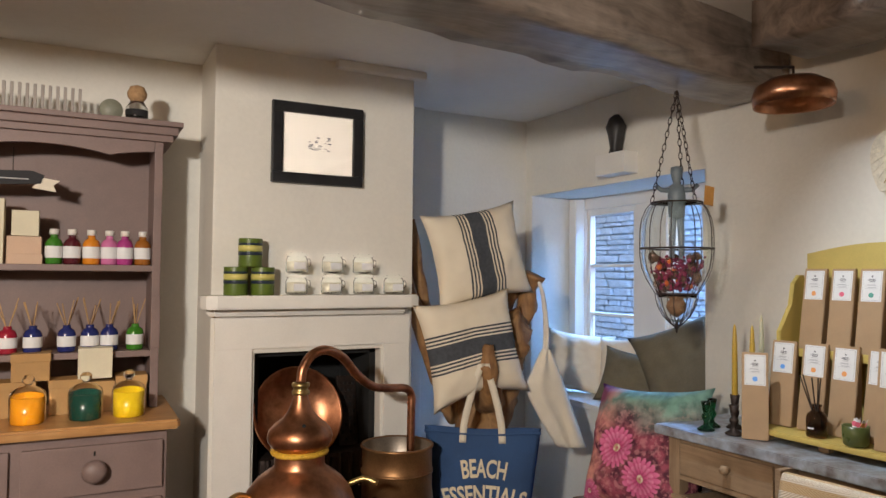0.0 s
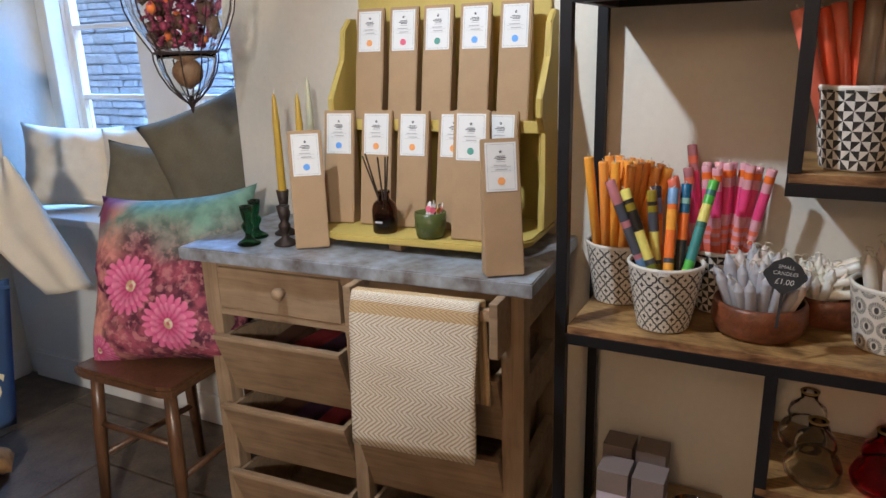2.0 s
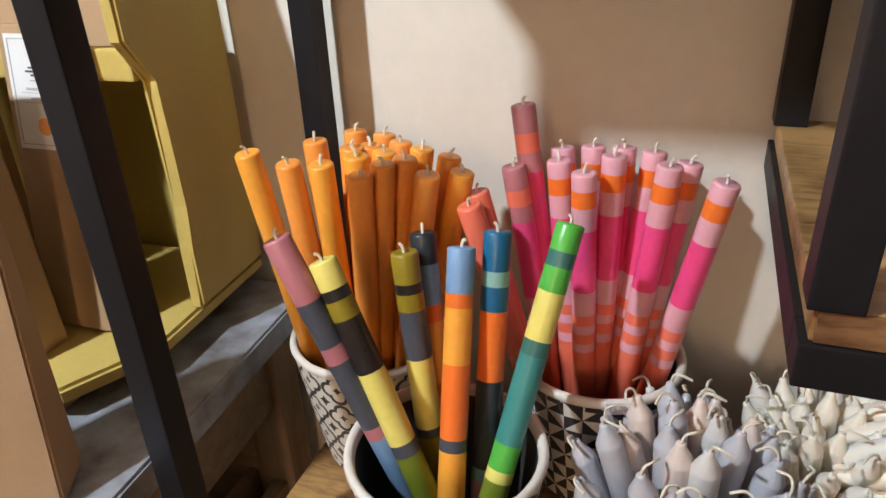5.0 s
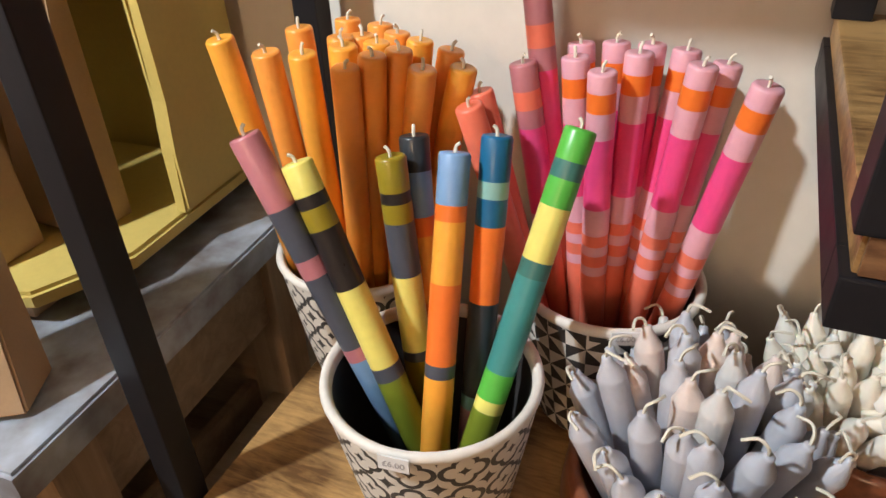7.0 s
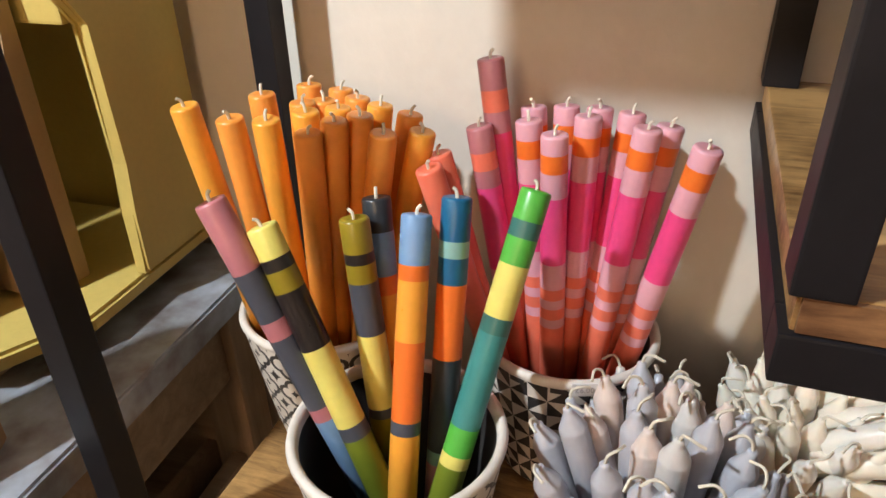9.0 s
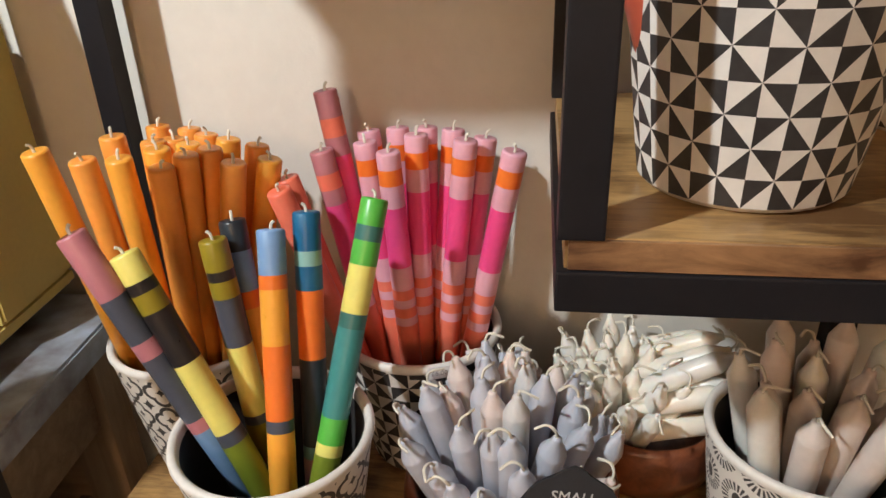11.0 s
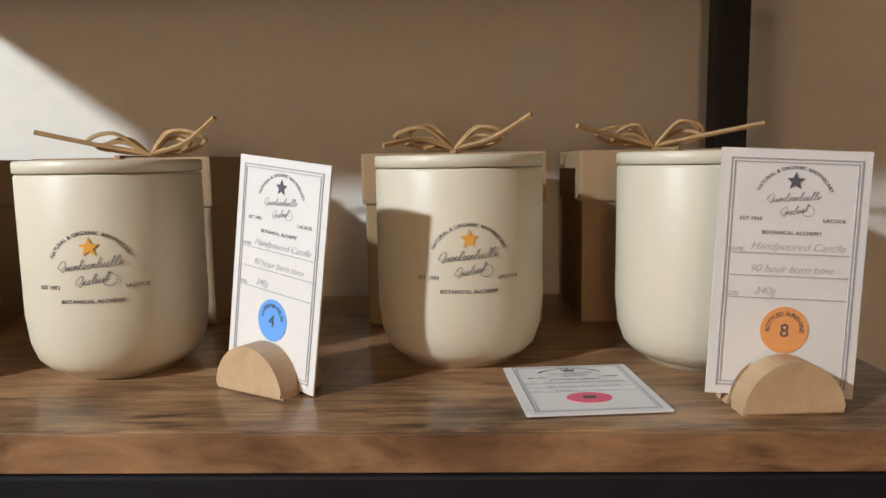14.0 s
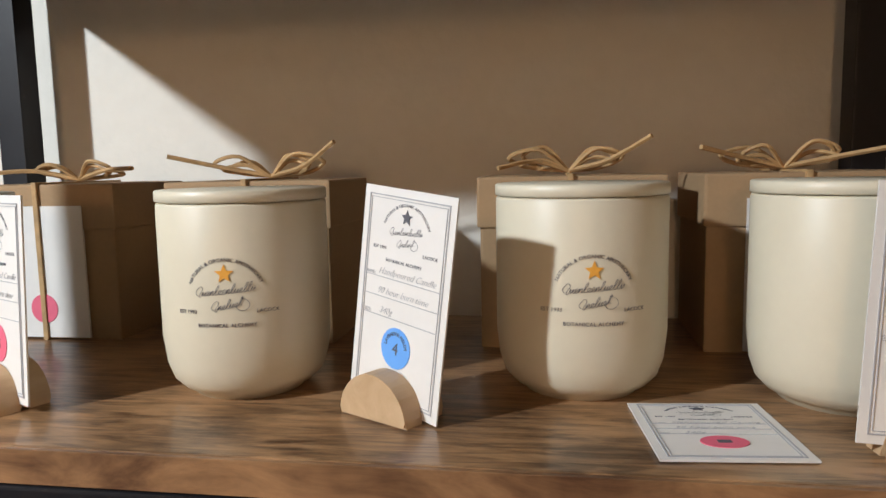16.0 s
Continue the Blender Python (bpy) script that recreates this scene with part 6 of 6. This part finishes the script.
# two coral candles have shade put into a darker wax
GEO = (((2.425, 0.400, 1.376), "coral"), ((2.45, 0.362, 1.377), "brick"), ((2.475, 0.336, 1.385), "coral"), ((2.49, 0.300, 1.388), "brick"), ((2.452, 0.282, 1.388), "taupe"), ((2.465, 0.255, 1.380), "taupe"), ((2.485, 0.222, 1.388), "taupe"), ((2.430, 0.199, 1.367), "grey"), ((2.425, 0.178, 1.341), "coral"))
for tip, c in GEO:
    f = (2.450 + 0.20 * (tip[0] - 2.450), 0.280 + 0.30 * (tip[1] - 0.280), SHELF2 + 0.0205)
    dip(tip, f, [(1.0, c)], 0.0142, "coral and grey candles", f"plain {'grey' if c in ('grey', 'taupe') else 'coral'} dinner candle in a triangle pot")
rng = random.Random(14)
for cx, cy, cnt in ((2.576, 0.113, 13), (2.500, -0.048, 9)):
    for k in range(cnt):
        a = 2 * math.pi * k / cnt + 0.3
        rr = 0.062 * rng.uniform(0.6, 1)
        dip((cx + 1.15 * rr * math.cos(a), cy + 1.15 * rr * math.sin(a), SHELF2 + rng.uniform(0.26, 0.295)), (cx + 0.35 * rr * math.cos(a), cy + 0.35 * rr * math.sin(a), SHELF2 + 0.0205), [(1.0, "wine" if k % 3 else "rose")], 0.0108, "wine-red candles", "plain wine-red dinner candle in a pot")

# price stickers on the rims
for x, y, z, txt, rz in ((2.439 - 0.0812, 0.590, SHELF1 + 0.1415, "£6.00", -84), (2.600 - 0.0740, 0.480, SHELF1 + 0.1415, "£6.00", -70), (2.450 - 0.0812, 0.270, SHELF2 + 0.1455, "£1.00", -88)):
    t = thing("price_sticker", "small white price sticker on a pot rim", "sticker", pose(x, y, z, 0, 0, rz), "price stickers")
    part("sticker", box(-0.0105, -0.0012, -0.0062, 0.0105, 0.0, 0.0062, 0.0004), M["paper"], t)
    part("price", words(txt, 0.0068, pose(0, -0.0014, -0.0004), 0.0002), M["ink_soft"], t)


# ---- small candles in turned bowls ----
def stub(m, length, r, wax, group, label, rng):
    t = thing("small_candle", label, "candle", m, group)
    part("wax", lathe([(0, 0), (r * 0.9, 0), (r, 0.002), (r, length - 0.0195), (r * 0.985, length - 0.0180), (r * 0.93, length - 0.0165), (r * 0.44, length - 0.0058), (r * 0.36, length - 0.0040), (r * 0.34, length - 0.0010), (r * 0.22, length), (0, length)], 18), wax, t, "", True)
    a = rng.uniform(0, 6.28)
    c, s = math.cos(a), math.sin(a)
    part("wick", sweep(curved([(0, 0, length - 0.002), (0.003 * c, 0.003 * s, length + 0.006), (0.010 * c, 0.010 * s, length + 0.008), (0.017 * c - 0.005 * s, 0.017 * s + 0.005 * c, length + 0.004)], 3), 0.0012, 5), M["wick"], t)
    return t


def turned_bowl(x, y, r, h, label):
    t = thing("turned_bowl", label, "bowl", pose(x, y, SHELF1))
    part("bowl", lathe([(0, 0), (r * 0.78, 0), (r * 0.90, 0.006), (r, h * 0.45), (r * 0.97, h * 0.9), (r * 0.92, h), (r * 0.86, h * 0.96), (r * 0.86, 0.02), (0, 0.016)], 44), M["rust_bowl"], t, "", True)
    return t


rng = random.Random(17)
BX, BY, BR = 2.484, 0.415, 0.094
turned_bowl(BX, BY, BR, 0.072, "red-brown turned wooden bowl heaped with grey candles")
for k in range(40):
    ringk = 0 if k < 7 else 1 if k < 20 else 2
    a = k * 2.399 + 0.2 * rng.random()
    rr = (0.018, 0.038, 0.050)[ringk] * rng.uniform(0.85, 1.05)
    lean = (5, 15, 25)[ringk] * rng.uniform(0.6, 1.15)
    z = SHELF1 + 0.022 + (0.045, 0.030, 0.012)[ringk] + 0.008 * rng.random()
    m = pose(BX + rr * math.cos(a), BY + rr * math.sin(a), z) @ Matrix.Rotation(radians(lean), 4, Vector((-math.sin(a), math.cos(a), 0)))
    stub(m, 0.104 * rng.uniform(0.88, 1.08), 0.0108, WAX[rng.choice(("lilac", "lilac", "lilac", "grey", "blush"))], "small candles in a bowl", "small grey taper candle heaped in a turned bowl", rng)
B2 = (2.598, 0.288)
turned_bowl(*B2, 0.076, 0.066, "dark turned wooden bowl heaped with white candles")
# half of them stand close together, the rest lie across the bowl
for k in range(26):
    a = k * 2.399
    q = math.sqrt((k + 0.5) / 26)
    lean = 30 * q * rng.uniform(0.7, 1.1)
    m = pose(B2[0] - 0.006 + 0.038 * q * math.cos(a), B2[1] + 0.024 + 0.038 * q * math.sin(a), SHELF1 + 0.048 + 0.014 * rng.random() * (1 - q)) @ Matrix.Rotation(radians(lean), 4, Vector((-math.sin(a), math.cos(a), 0)))
    if (m @ Vector((0, 0, 0.09))).x > WALL_X - 0.012:
        continue
    stub(m, 0.078 * rng.uniform(0.92, 1.08), 0.0092, WAX[rng.choice(("ivory", "ivory", "pearl"))], "white candles in a bowl", "small white taper candle standing in a turned bowl", rng)
for k in range(13):
    row, col = divmod(k, 5)
    m = pose(B2[0] - 0.052 + 0.024 * col + 0.010 * row, B2[1] + 0.012 + 0.008 * rng.random(), SHELF1 + 0.070 + 0.016 * row + 0.004 * rng.random()) @ pose(0, 0, 0, 74 + 10 * rng.random() - 8 * row, 0, rng.uniform(-16, 12))
    stub(m, 0.088 * rng.uniform(0.95, 1.08), 0.0100, WAX[rng.choice(("ivory", "ivory", "pearl"))], "white candles in a bowl", "small white taper candle lying across a turned bowl", rng)
for k in range(15):
    a = k * 2.399
    rr = 0.056 * math.sqrt((k + 0.5) / 15)
    m = pose(2.4916 + 0.45 * rr * math.cos(a), 0.1813 + 0.45 * rr * math.sin(a), SHELF1 + 0.022) @ Matrix.Rotation(radians(3 + 210 * rr), 4, Vector((-math.sin(a), math.cos(a), 0)))
    stub(m, rng.uniform(0.155, 0.195), 0.0112, WAX[rng.choice(("mushroom", "mushroom", "blush", "pearl"))], "mushroom candles in a pot", "pale mushroom taper candle standing in a sunburst pot", rng)

# chalk sign stuck in the bowl
sg = thing("price_sign", "small shield-shaped chalkboard price sign in the candle bowl", "sign", pose(2.352, 0.374, SHELF1 + 0.166, -16, 4, -88))
out = []
for k in range(40):
    a = 2 * math.pi * k / 40
    r = 0.034 * (1 + 0.07 * math.cos(4 * a) + 0.05 * math.cos(8 * a))
    out.append((r * math.cos(a), 0.92 * r * math.sin(a)))
part("board", slab(out, 0, 0.003, 0.0006, pose(0, 0, 0, 90, 0, 0)), M["slate"], sg)
for txt, z, s in (("SMALL", 0.0150, 0.0098), ("CANDLES", 0.003, 0.0098), ("£1.00", -0.0125, 0.0145)):
    part("chalk_lettering", words(txt, s, pose(0, -0.0036, z), 0.0002, 0.12), M["chalk"], sg, "hand-chalked capitals")
part("stake", box(-0.0025, 0.0032, -0.100, 0.0025, 0.0050, -0.02), M["slate"], sg)


# ---- lidded candle jars, cards and gift boxes on the top shelf ----
def bent(bm, r, y0):
    """Wraps flat lettering round an upright jar of radius r that faces -x."""
    for v in bm.verts:
        a = v.co.x / r
        out_r = r - (v.co.y - y0)
        v.co.x, v.co.y = out_r * math.sin(a), -out_r * math.cos(a)
    return bm


def emblem(scale, m):
    """The maker's mark as plain flourishes: two looping strokes."""
    bm = bmesh.new()
    loop = ((0, 0), (0.5, 0.35), (0.75, 0.8), (0.45, 1.0), (0.2, 0.55), (0.45, 0.08))
    tall = ((0, 0), (0.5, 0.9), (0.75, 1.9), (0.5, 2.2), (0.3, 1.4), (0.4, 0.2))
    dip_ = ((0, 0), (0.25, 1.0), (0.3, 0.2), (0.6, 0.02), (0.85, 0.95), (0.9, 0.2))
    hump = ((0, 0), (0.2, 0.95), (0.25, 0.05), (0.45, 0.85), (0.7, 0.95), (0.8, 0.2))
    big = ((0.6, 0.1), (-0.2, 1.0), (0.5, 2.3), (1.3, 1.6), (0.9, 0.2), (1.2, -0.3))
    for x0, x1, z, strokes in ((-0.0175, 0.0165, 0.0, (big, dip_, loop, hump, tall, loop, loop, hump, tall, dip_, loop, tall, tall, dip_)), (-0.0085, 0.0085, -0.0085, (big, hump, loop, tall, dip_, loop, tall))):
        path, x = [], 0.0
        for st in strokes:
            path += [(x + px + 0.35 * pz, pz) for px, pz in st]
            x += max(px for px, _ in st) + 0.12
        k = (x1 - x0) / x
        joined(bm, sweep(curved([(scale * (x0 + px * k), 0, scale * (z + 0.0030 * px / x + pz * k * 0.92)) for px, pz in path], 4), 0.00017 * scale, 4))
    tail = [Vector((0.0085 + 0.006 * math.sin(k * 0.30) * (1 - k / 26), 0, -0.0055 + 0.0045 * math.cos(k * 0.30) * (1 - k / 26))) * scale for k in range(24)]
    joined(bm, sweep(tail, 0.00016 * scale, 4))
    for v in bm.verts:
        v.co.y *= 0.35
    bm.transform(m)
    return bm


def small_words(m, scale=1.0):
    bm = words("NATURAL & ORGANIC APOTHECARY", 0.0031 * scale, m @ pose(0, 0, 0.0205 * scale), 0.0001, 0, 0.0235 * scale, 1.05)
    for txt, x, z in (("EST 1993", -0.0245, -0.0105), ("LACOCK", 0.0245, -0.0105), ("BOTANICAL ALCHEMY", 0, -0.0185)):
        joined(bm, words(txt, 0.0032 * scale, m @ pose(x * scale, 0, z * scale), 0.0001, 0, 0, 1.08))
    return bm


JR, JH = 0.0470, 0.1145


def candle_jar(x, y, turn):
    t = thing("candle_jar", "cream matt ceramic lidded candle jar with a star emblem", "candle jar", pose(x, y, SHELF3, 0, 0, turn), "candle jars on the shelf")
    r = JR
    prof = [(0, 0.0), (r * 0.66, 0.0), (r * 0.68, 0.003), (r * 0.80, 0.005), (r * 0.90, 0.010), (r * 0.965, 0.019), (r, 0.034), (r, JH - 0.0085), (r - 0.0006, JH - 0.0072), (r - 0.004, JH - 0.0070)]
    part("body", lathe(prof, 56), M["ceramic"], t, "", True)
    part("lid", lathe([(r - 0.005, JH - 0.0068), (r - 0.0006, JH - 0.0066), (r + 0.0004, JH - 0.0060), (r + 0.0004, JH - 0.0008), (r - 0.0006, JH), (0, JH + 0.0002)], 56), M["ceramic"], t, "flat cream lid", True)
    z = 0.060
    part("lettering", bent(small_words(pose(0, 0, z + 0.001), 0.88), r + 0.0002, 0), M["ink"], t, "small dark lettering")
    part("emblem", bent(emblem(0.92, pose(0, 0, z)), r + 0.0003, 0), M["ink"], t, "flourished script mark")
    bm = star(0.0050, 0.0003, pose(0, 0.00015, z + 0.0118))
    part("star", bent(bm, r + 0.0003, 0), M["gold_ink"], t, "small amber star")
    return t


for x, y, turn in ((2.430, 0.690, -88), (2.4615, 0.509, -79), (2.478, 0.3180, -84), (2.467, 0.1835, -62)):
    candle_jar(x, y, turn)


def scent_card(m, dot, flat=False):
    t = thing("scent_card", f"printed cream card with a {dot} seal, {'lying flat' if flat else 'in a wooden block'}", "card", m @ Matrix.Diagonal((1, 1, 0.64 if flat else 1.0, 1)), "scent cards")
    w, h = 0.0325, 0.110
    part("sheet", box(-w, -0.0005, 0, w, 0.0005, h), M["card"], t)
    bm = bmesh.new()
    for e, th in ((0.004, 0.0006), (0.0056, 0.0003)):
        for a in ((-w + e, e, w - e, e + th), (-w + e, h - e - th, w - e, h - e), (-w + e, e, -w + e + th, h - e), (w - e - th, e, w - e, h - e)):
            box(a[0], -0.0009, a[1], a[2], -0.0004, a[3], 0, bm)
    for z in (0.0640, 0.0540, 0.0440):
        box(-0.026, -0.0009, z, 0.026, -0.0004, z + 0.0003, 0, bm)
    part("ruled_border", bm, M["ink_soft"], t)
    bm = emblem(0.68, pose(0, -0.0006, 0.0865))
    joined(bm, small_words(pose(0, -0.0006, 0.0870), 0.74))
    joined(bm, star(0.0040, 0.0004, pose(0, -0.0005, 0.0962)))
    part("emblem", bm, M["ink"], t)
    bm = words("Handpoured Candle", 0.0050, pose(0.003, -0.0006, 0.0672), 0.0001, 0.40, 0, 1.0, -0.00008)
    joined(bm, words("90 hour burn time", 0.0049, pose(0.001, -0.0006, 0.0572), 0.0001, 0.40, 0, 1.0, -0.00008))
    joined(bm, words("340g", 0.0049, pose(-0.010, -0.0006, 0.0472), 0.0001, 0.40, 0, 1.0, -0.00008))
    joined(bm, words("NAME:", 0.0026, pose(-0.0235, -0.0006, 0.0655), 0.0001))
    joined(bm, words("SIZE:", 0.0026, pose(-0.0235, -0.0006, 0.0455), 0.0001))
    part("handwriting", bm, M["ink_soft"], t, "thin sloping handwriting")
    seal = part("seal", lathe([(0, 0), (0.0105, 0), (0.0105, 0.0004), (0, 0.0004)], 32, pose(0, -0.0005, 0.0300, 90, 0, 0)), M[dot + "_dot"], t)
    name, figure = {"blue": ("LAVENDER FIELDS", "4"), "orange": ("BOTTLED SUNSHINE", "8")}.get(dot, ("", ""))
    if name:
        bm = words(figure, 0.0085, pose(0, -0.0010, 0.0295), 0.0001)
        joined(bm, words(name, 0.0027, pose(0, -0.0010, 0.0374), 0.0001, 0, 0.0074, 1.0))
    else:
        bm = box(-0.0030, -0.00105, 0.0275, 0.0030, -0.0008, 0.0325)
    part("seal_print", bm, M["ink"], seal)
    return t


def half_block(x, y, turn):
    t = thing("card_block", "half-round pale beech block holding a card", "card holder", pose(x, y, SHELF3, 0, 0, turn), "card blocks")
    pts = [(0.0225 * math.cos(math.pi * k / 20), 0.0235 * math.sin(math.pi * k / 20)) for k in range(21)]
    for y0, y1 in ((-0.0145, -0.0012), (0.0012, 0.0145)):
        part("block", slab(pts, -y1, -y0, 0.001, pose(0, 0, 0, 90, 0, 0)), M["block_wood"], t)
    return t


for x, y, turn, dot, lean, k in ((2.412, 0.632, -112, "pink", -9, 0), (2.419, 0.4148, -120, "blue", -11, 6), (2.388, 0.175, -86, "orange", -8, 3)):
    half_block(x, y, turn)
    scent_card(pose(x, y, SHELF3 + 0.002, 0, 0, turn - 5) @ pose(0, 0.0, 0.002, lean * 0.3, k, 0), dot)
scent_card(pose(2.374, 0.257, SHELF3 + 0.0011, -90, 0, -85), "pink", True)


def gift_box(y, x=2.600, turn=-90, w=0.060, h=0.117):
    t = thing("gift_box", "kraft gift box tied with a raffia bow behind the jars", "gift box", pose(x, y, SHELF3, 0, 0, turn), "raffia-tied gift boxes")
    part("carton", box(-w, -0.048, 0, w, 0.048, h - 0.004, 0.002), M["kraft_box"], t)
    part("lid", box(-w - 0.002, -0.050, h - 0.034, w + 0.002, 0.050, h, 0.002), M["kraft_box"], t)
    lab = part("label", box(-0.036, -0.0508, 0.002, 0.036, -0.0490, h - 0.016), M["card"], t, "cream printed card tied to the front")
    part("seal", lathe([(0, 0), (0.011, 0), (0.011, 0.0004), (0, 0.0004)], 24, pose(0, -0.0509, 0.024, 90, 0, 0)), M["pink_dot"], lab)
    part("tie", box(-0.002, -0.0525, 0.0, 0.002, 0.0525, h + 0.0015, 0.0008), M["raffia"], t, "raffia tie")
    rng = random.Random(int(y * 1000))
    for s in (-1, 1):
        for j in range(3):
            d = rng.uniform(0.028, 0.045)
            lift = rng.uniform(0.010, 0.020)
            pts = curved([(0, 0, h + 0.002), (s * d * 0.5, -0.010 + 0.004 * j, h + lift), (s * d, -0.006, h + lift * 0.7), (s * d * 0.6, 0.006, h + 0.005), (0, 0, h + 0.003)], 5)
            part("bow_loop", sweep(pts, 0.0016, 5), M["raffia"], t)
        e = rng.uniform(0.045, 0.07)
        part("bow_tail", sweep(curved([(0, 0, h + 0.003), (s * e * 0.5, -0.012, h + 0.010), (s * e, -0.03, h + rng.uniform(0.0, 0.030))], 5), 0.0018, 5), M["raffia"], t)
    return t


for y in (0.712, 0.548, 0.322, 0.176):
    gift_box(y)

# ---- lower shelves ----
LILAC_P, MAUVE = shade("lilac card", (0.62, 0.58, 0.72), 0.6, vary=0.03), shade("brown card", (0.24, 0.19, 0.18), 0.6, vary=0.05)
fl = thing("storage_crate", "low wooden crate standing under the rack", "crate", pose(2.51, 0.62, 0))
part("crate", box(-0.14, -0.16, 0, 0.14, 0.14, 0.22, 0.004), M["desk_wood"], fl)
for x, y in ((2.435, 0.685), (2.435, 0.605), (2.55, 0.70), (2.55, 0.62)):
    t = thing("scent_carton", "tall lilac and brown scent carton on the crate", "box", pose(x, y, 0.2205), "scent cartons")
    part("carton", box(-0.035, -0.035, 0, 0.035, 0.035, 0.155, 0.001), LILAC_P, t)
    part("band", box(-0.0356, -0.0356, 0.10, 0.0356, 0.0356, 0.1556, 0.001), MAUVE, t, "brown upper band")
    part("lettering", words("Wild", 0.016, pose(-0.0358, 0, 0.078, 0, 0, -90), 0.0002), M["paper"], t)


def bobble_vase(x, y, tint, label):
    t = thing("bubble_vase", label, "vase", pose(x, y, SH[0]), "bubble glass vases")
    part("glass", lathe([(0, 0), (0.038, 0), (0.052, 0.015), (0.056, 0.035), (0.046, 0.058), (0.034, 0.068), (0.040, 0.082), (0.036, 0.100), (0.022, 0.112), (0.016, 0.120), (0.018, 0.135), (0.016, 0.135), (0.013, 0.120), (0.032, 0.095), (0.036, 0.082), (0.030, 0.068), (0.050, 0.036), (0.036, 0.006), (0, 0.005)], 32), tint, t, "", True)
    part("rim", lathe([(0.015, 0.134), (0.019, 0.134), (0.020, 0.137), (0.017, 0.139), (0.014, 0.137)], 24), M["brass"], t, "gold-edged rim", True)
    return t


GREY_G, RED_G, AMB_G = clear("smoky glass", (0.97, 0.97, 0.95), 0.04, 1.18), clear("ruby glass", (0.85, 0.04, 0.07), 0.04, 1.2), clear("honey glass", (0.55, 0.22, 0.05))
bobble_vase(2.43, 0.285, GREY_G, "clear bubble glass vase with a gold rim")
bobble_vase(2.56, 0.300, GREY_G, "clear bubble glass vase at the back of the low shelf")
bobble_vase(2.44, 0.165, RED_G, "ruby red bubble glass vase with a gold rim")
bobble_vase(2.44, 0.045, GREY_G, "clear bubble glass vase with a gold rim")
bobble_vase(2.58, 0.10, RED_G, "ruby red bubble glass vase at the back")
t = thing("amber_tumbler", "honey-coloured ribbed glass tumbler on the crate", "tumbler", pose(2.45, 0.515, 0.2205))
part("glass", lathe([(0, 0), (0.036, 0), (0.042, 0.01), (0.045, 0.085), (0.042, 0.085), (0.039, 0.012), (0, 0.008)], 24), AMB_G, t, "", True)

# ---- stones and flags, piece by piece ----
rng = random.Random(31)
shapes = []
for k in range(6):
    bm = bmesh.new()
    bmesh.ops.create_cube(bm, size=1)
    bmesh.ops.bevel(bm, geom=bm.edges[:], offset=0.12, segments=1, affect="EDGES")
    for v in bm.verts:
        v.co += 0.10 * noise.noise_vector(v.co * 1.7 + Vector((k * 3.1, 0, 0)))
    me = bpy.data.meshes.new("stone")
    bm.to_mesh(me)
    bm.free()
    me.materials.append(M["stone"])
    shapes.append(me)
z = 0.30
while z < 2.75:
    h = rng.uniform(0.035, 0.085)
    y = -1.4
    while y < 1.5:
        w = rng.uniform(0.12, 0.40)
        ob = new("stone", rng.choice(shapes))
        ob.parent = house
        ob.matrix_basis = pose(0.052 + 0.012 * rng.random(), y + w / 2, z + h / 2) @ Matrix.Diagonal((0.12, w * 0.98, h * 0.95, 1))
        y += w
    z += h

flagm = []
for k in range(4):
    bm = bmesh.new()
    bmesh.ops.create_cube(bm, size=1)
    bmesh.ops.bevel(bm, geom=[e for e in bm.edges if e.verts[0].co.z > 0 and e.verts[1].co.z > 0], offset=0.02, segments=2, affect="EDGES")
    for v in bm.verts:
        v.co.z += 0.10 * noise.noise(v.co * 2 + Vector((k, 0, 0)))
    me = bpy.data.meshes.new("flagstone")
    bm.to_mesh(me)
    bm.free()
    me.materials.append(M["floor"])
    flagm.append(me)
fl_ob = bpy.data.objects["floor"]
y = -2.6
while y < 3.3:
    d = rng.uniform(0.45, 0.62)
    x = -2.2
    while x < 2.69:
        w = rng.uniform(0.5, 0.85)
        x1 = min(x + w, 2.69)
        if x1 - x > 0.05:
            ob = new("flagstone", rng.choice(flagm))
            ob.parent = fl_ob
            ob.matrix_basis = pose((x + x1) / 2, y + d / 2, -0.016) @ Matrix.Diagonal((x1 - x - 0.010, d - 0.010, 0.032, 1))
        x = x1
    y += d
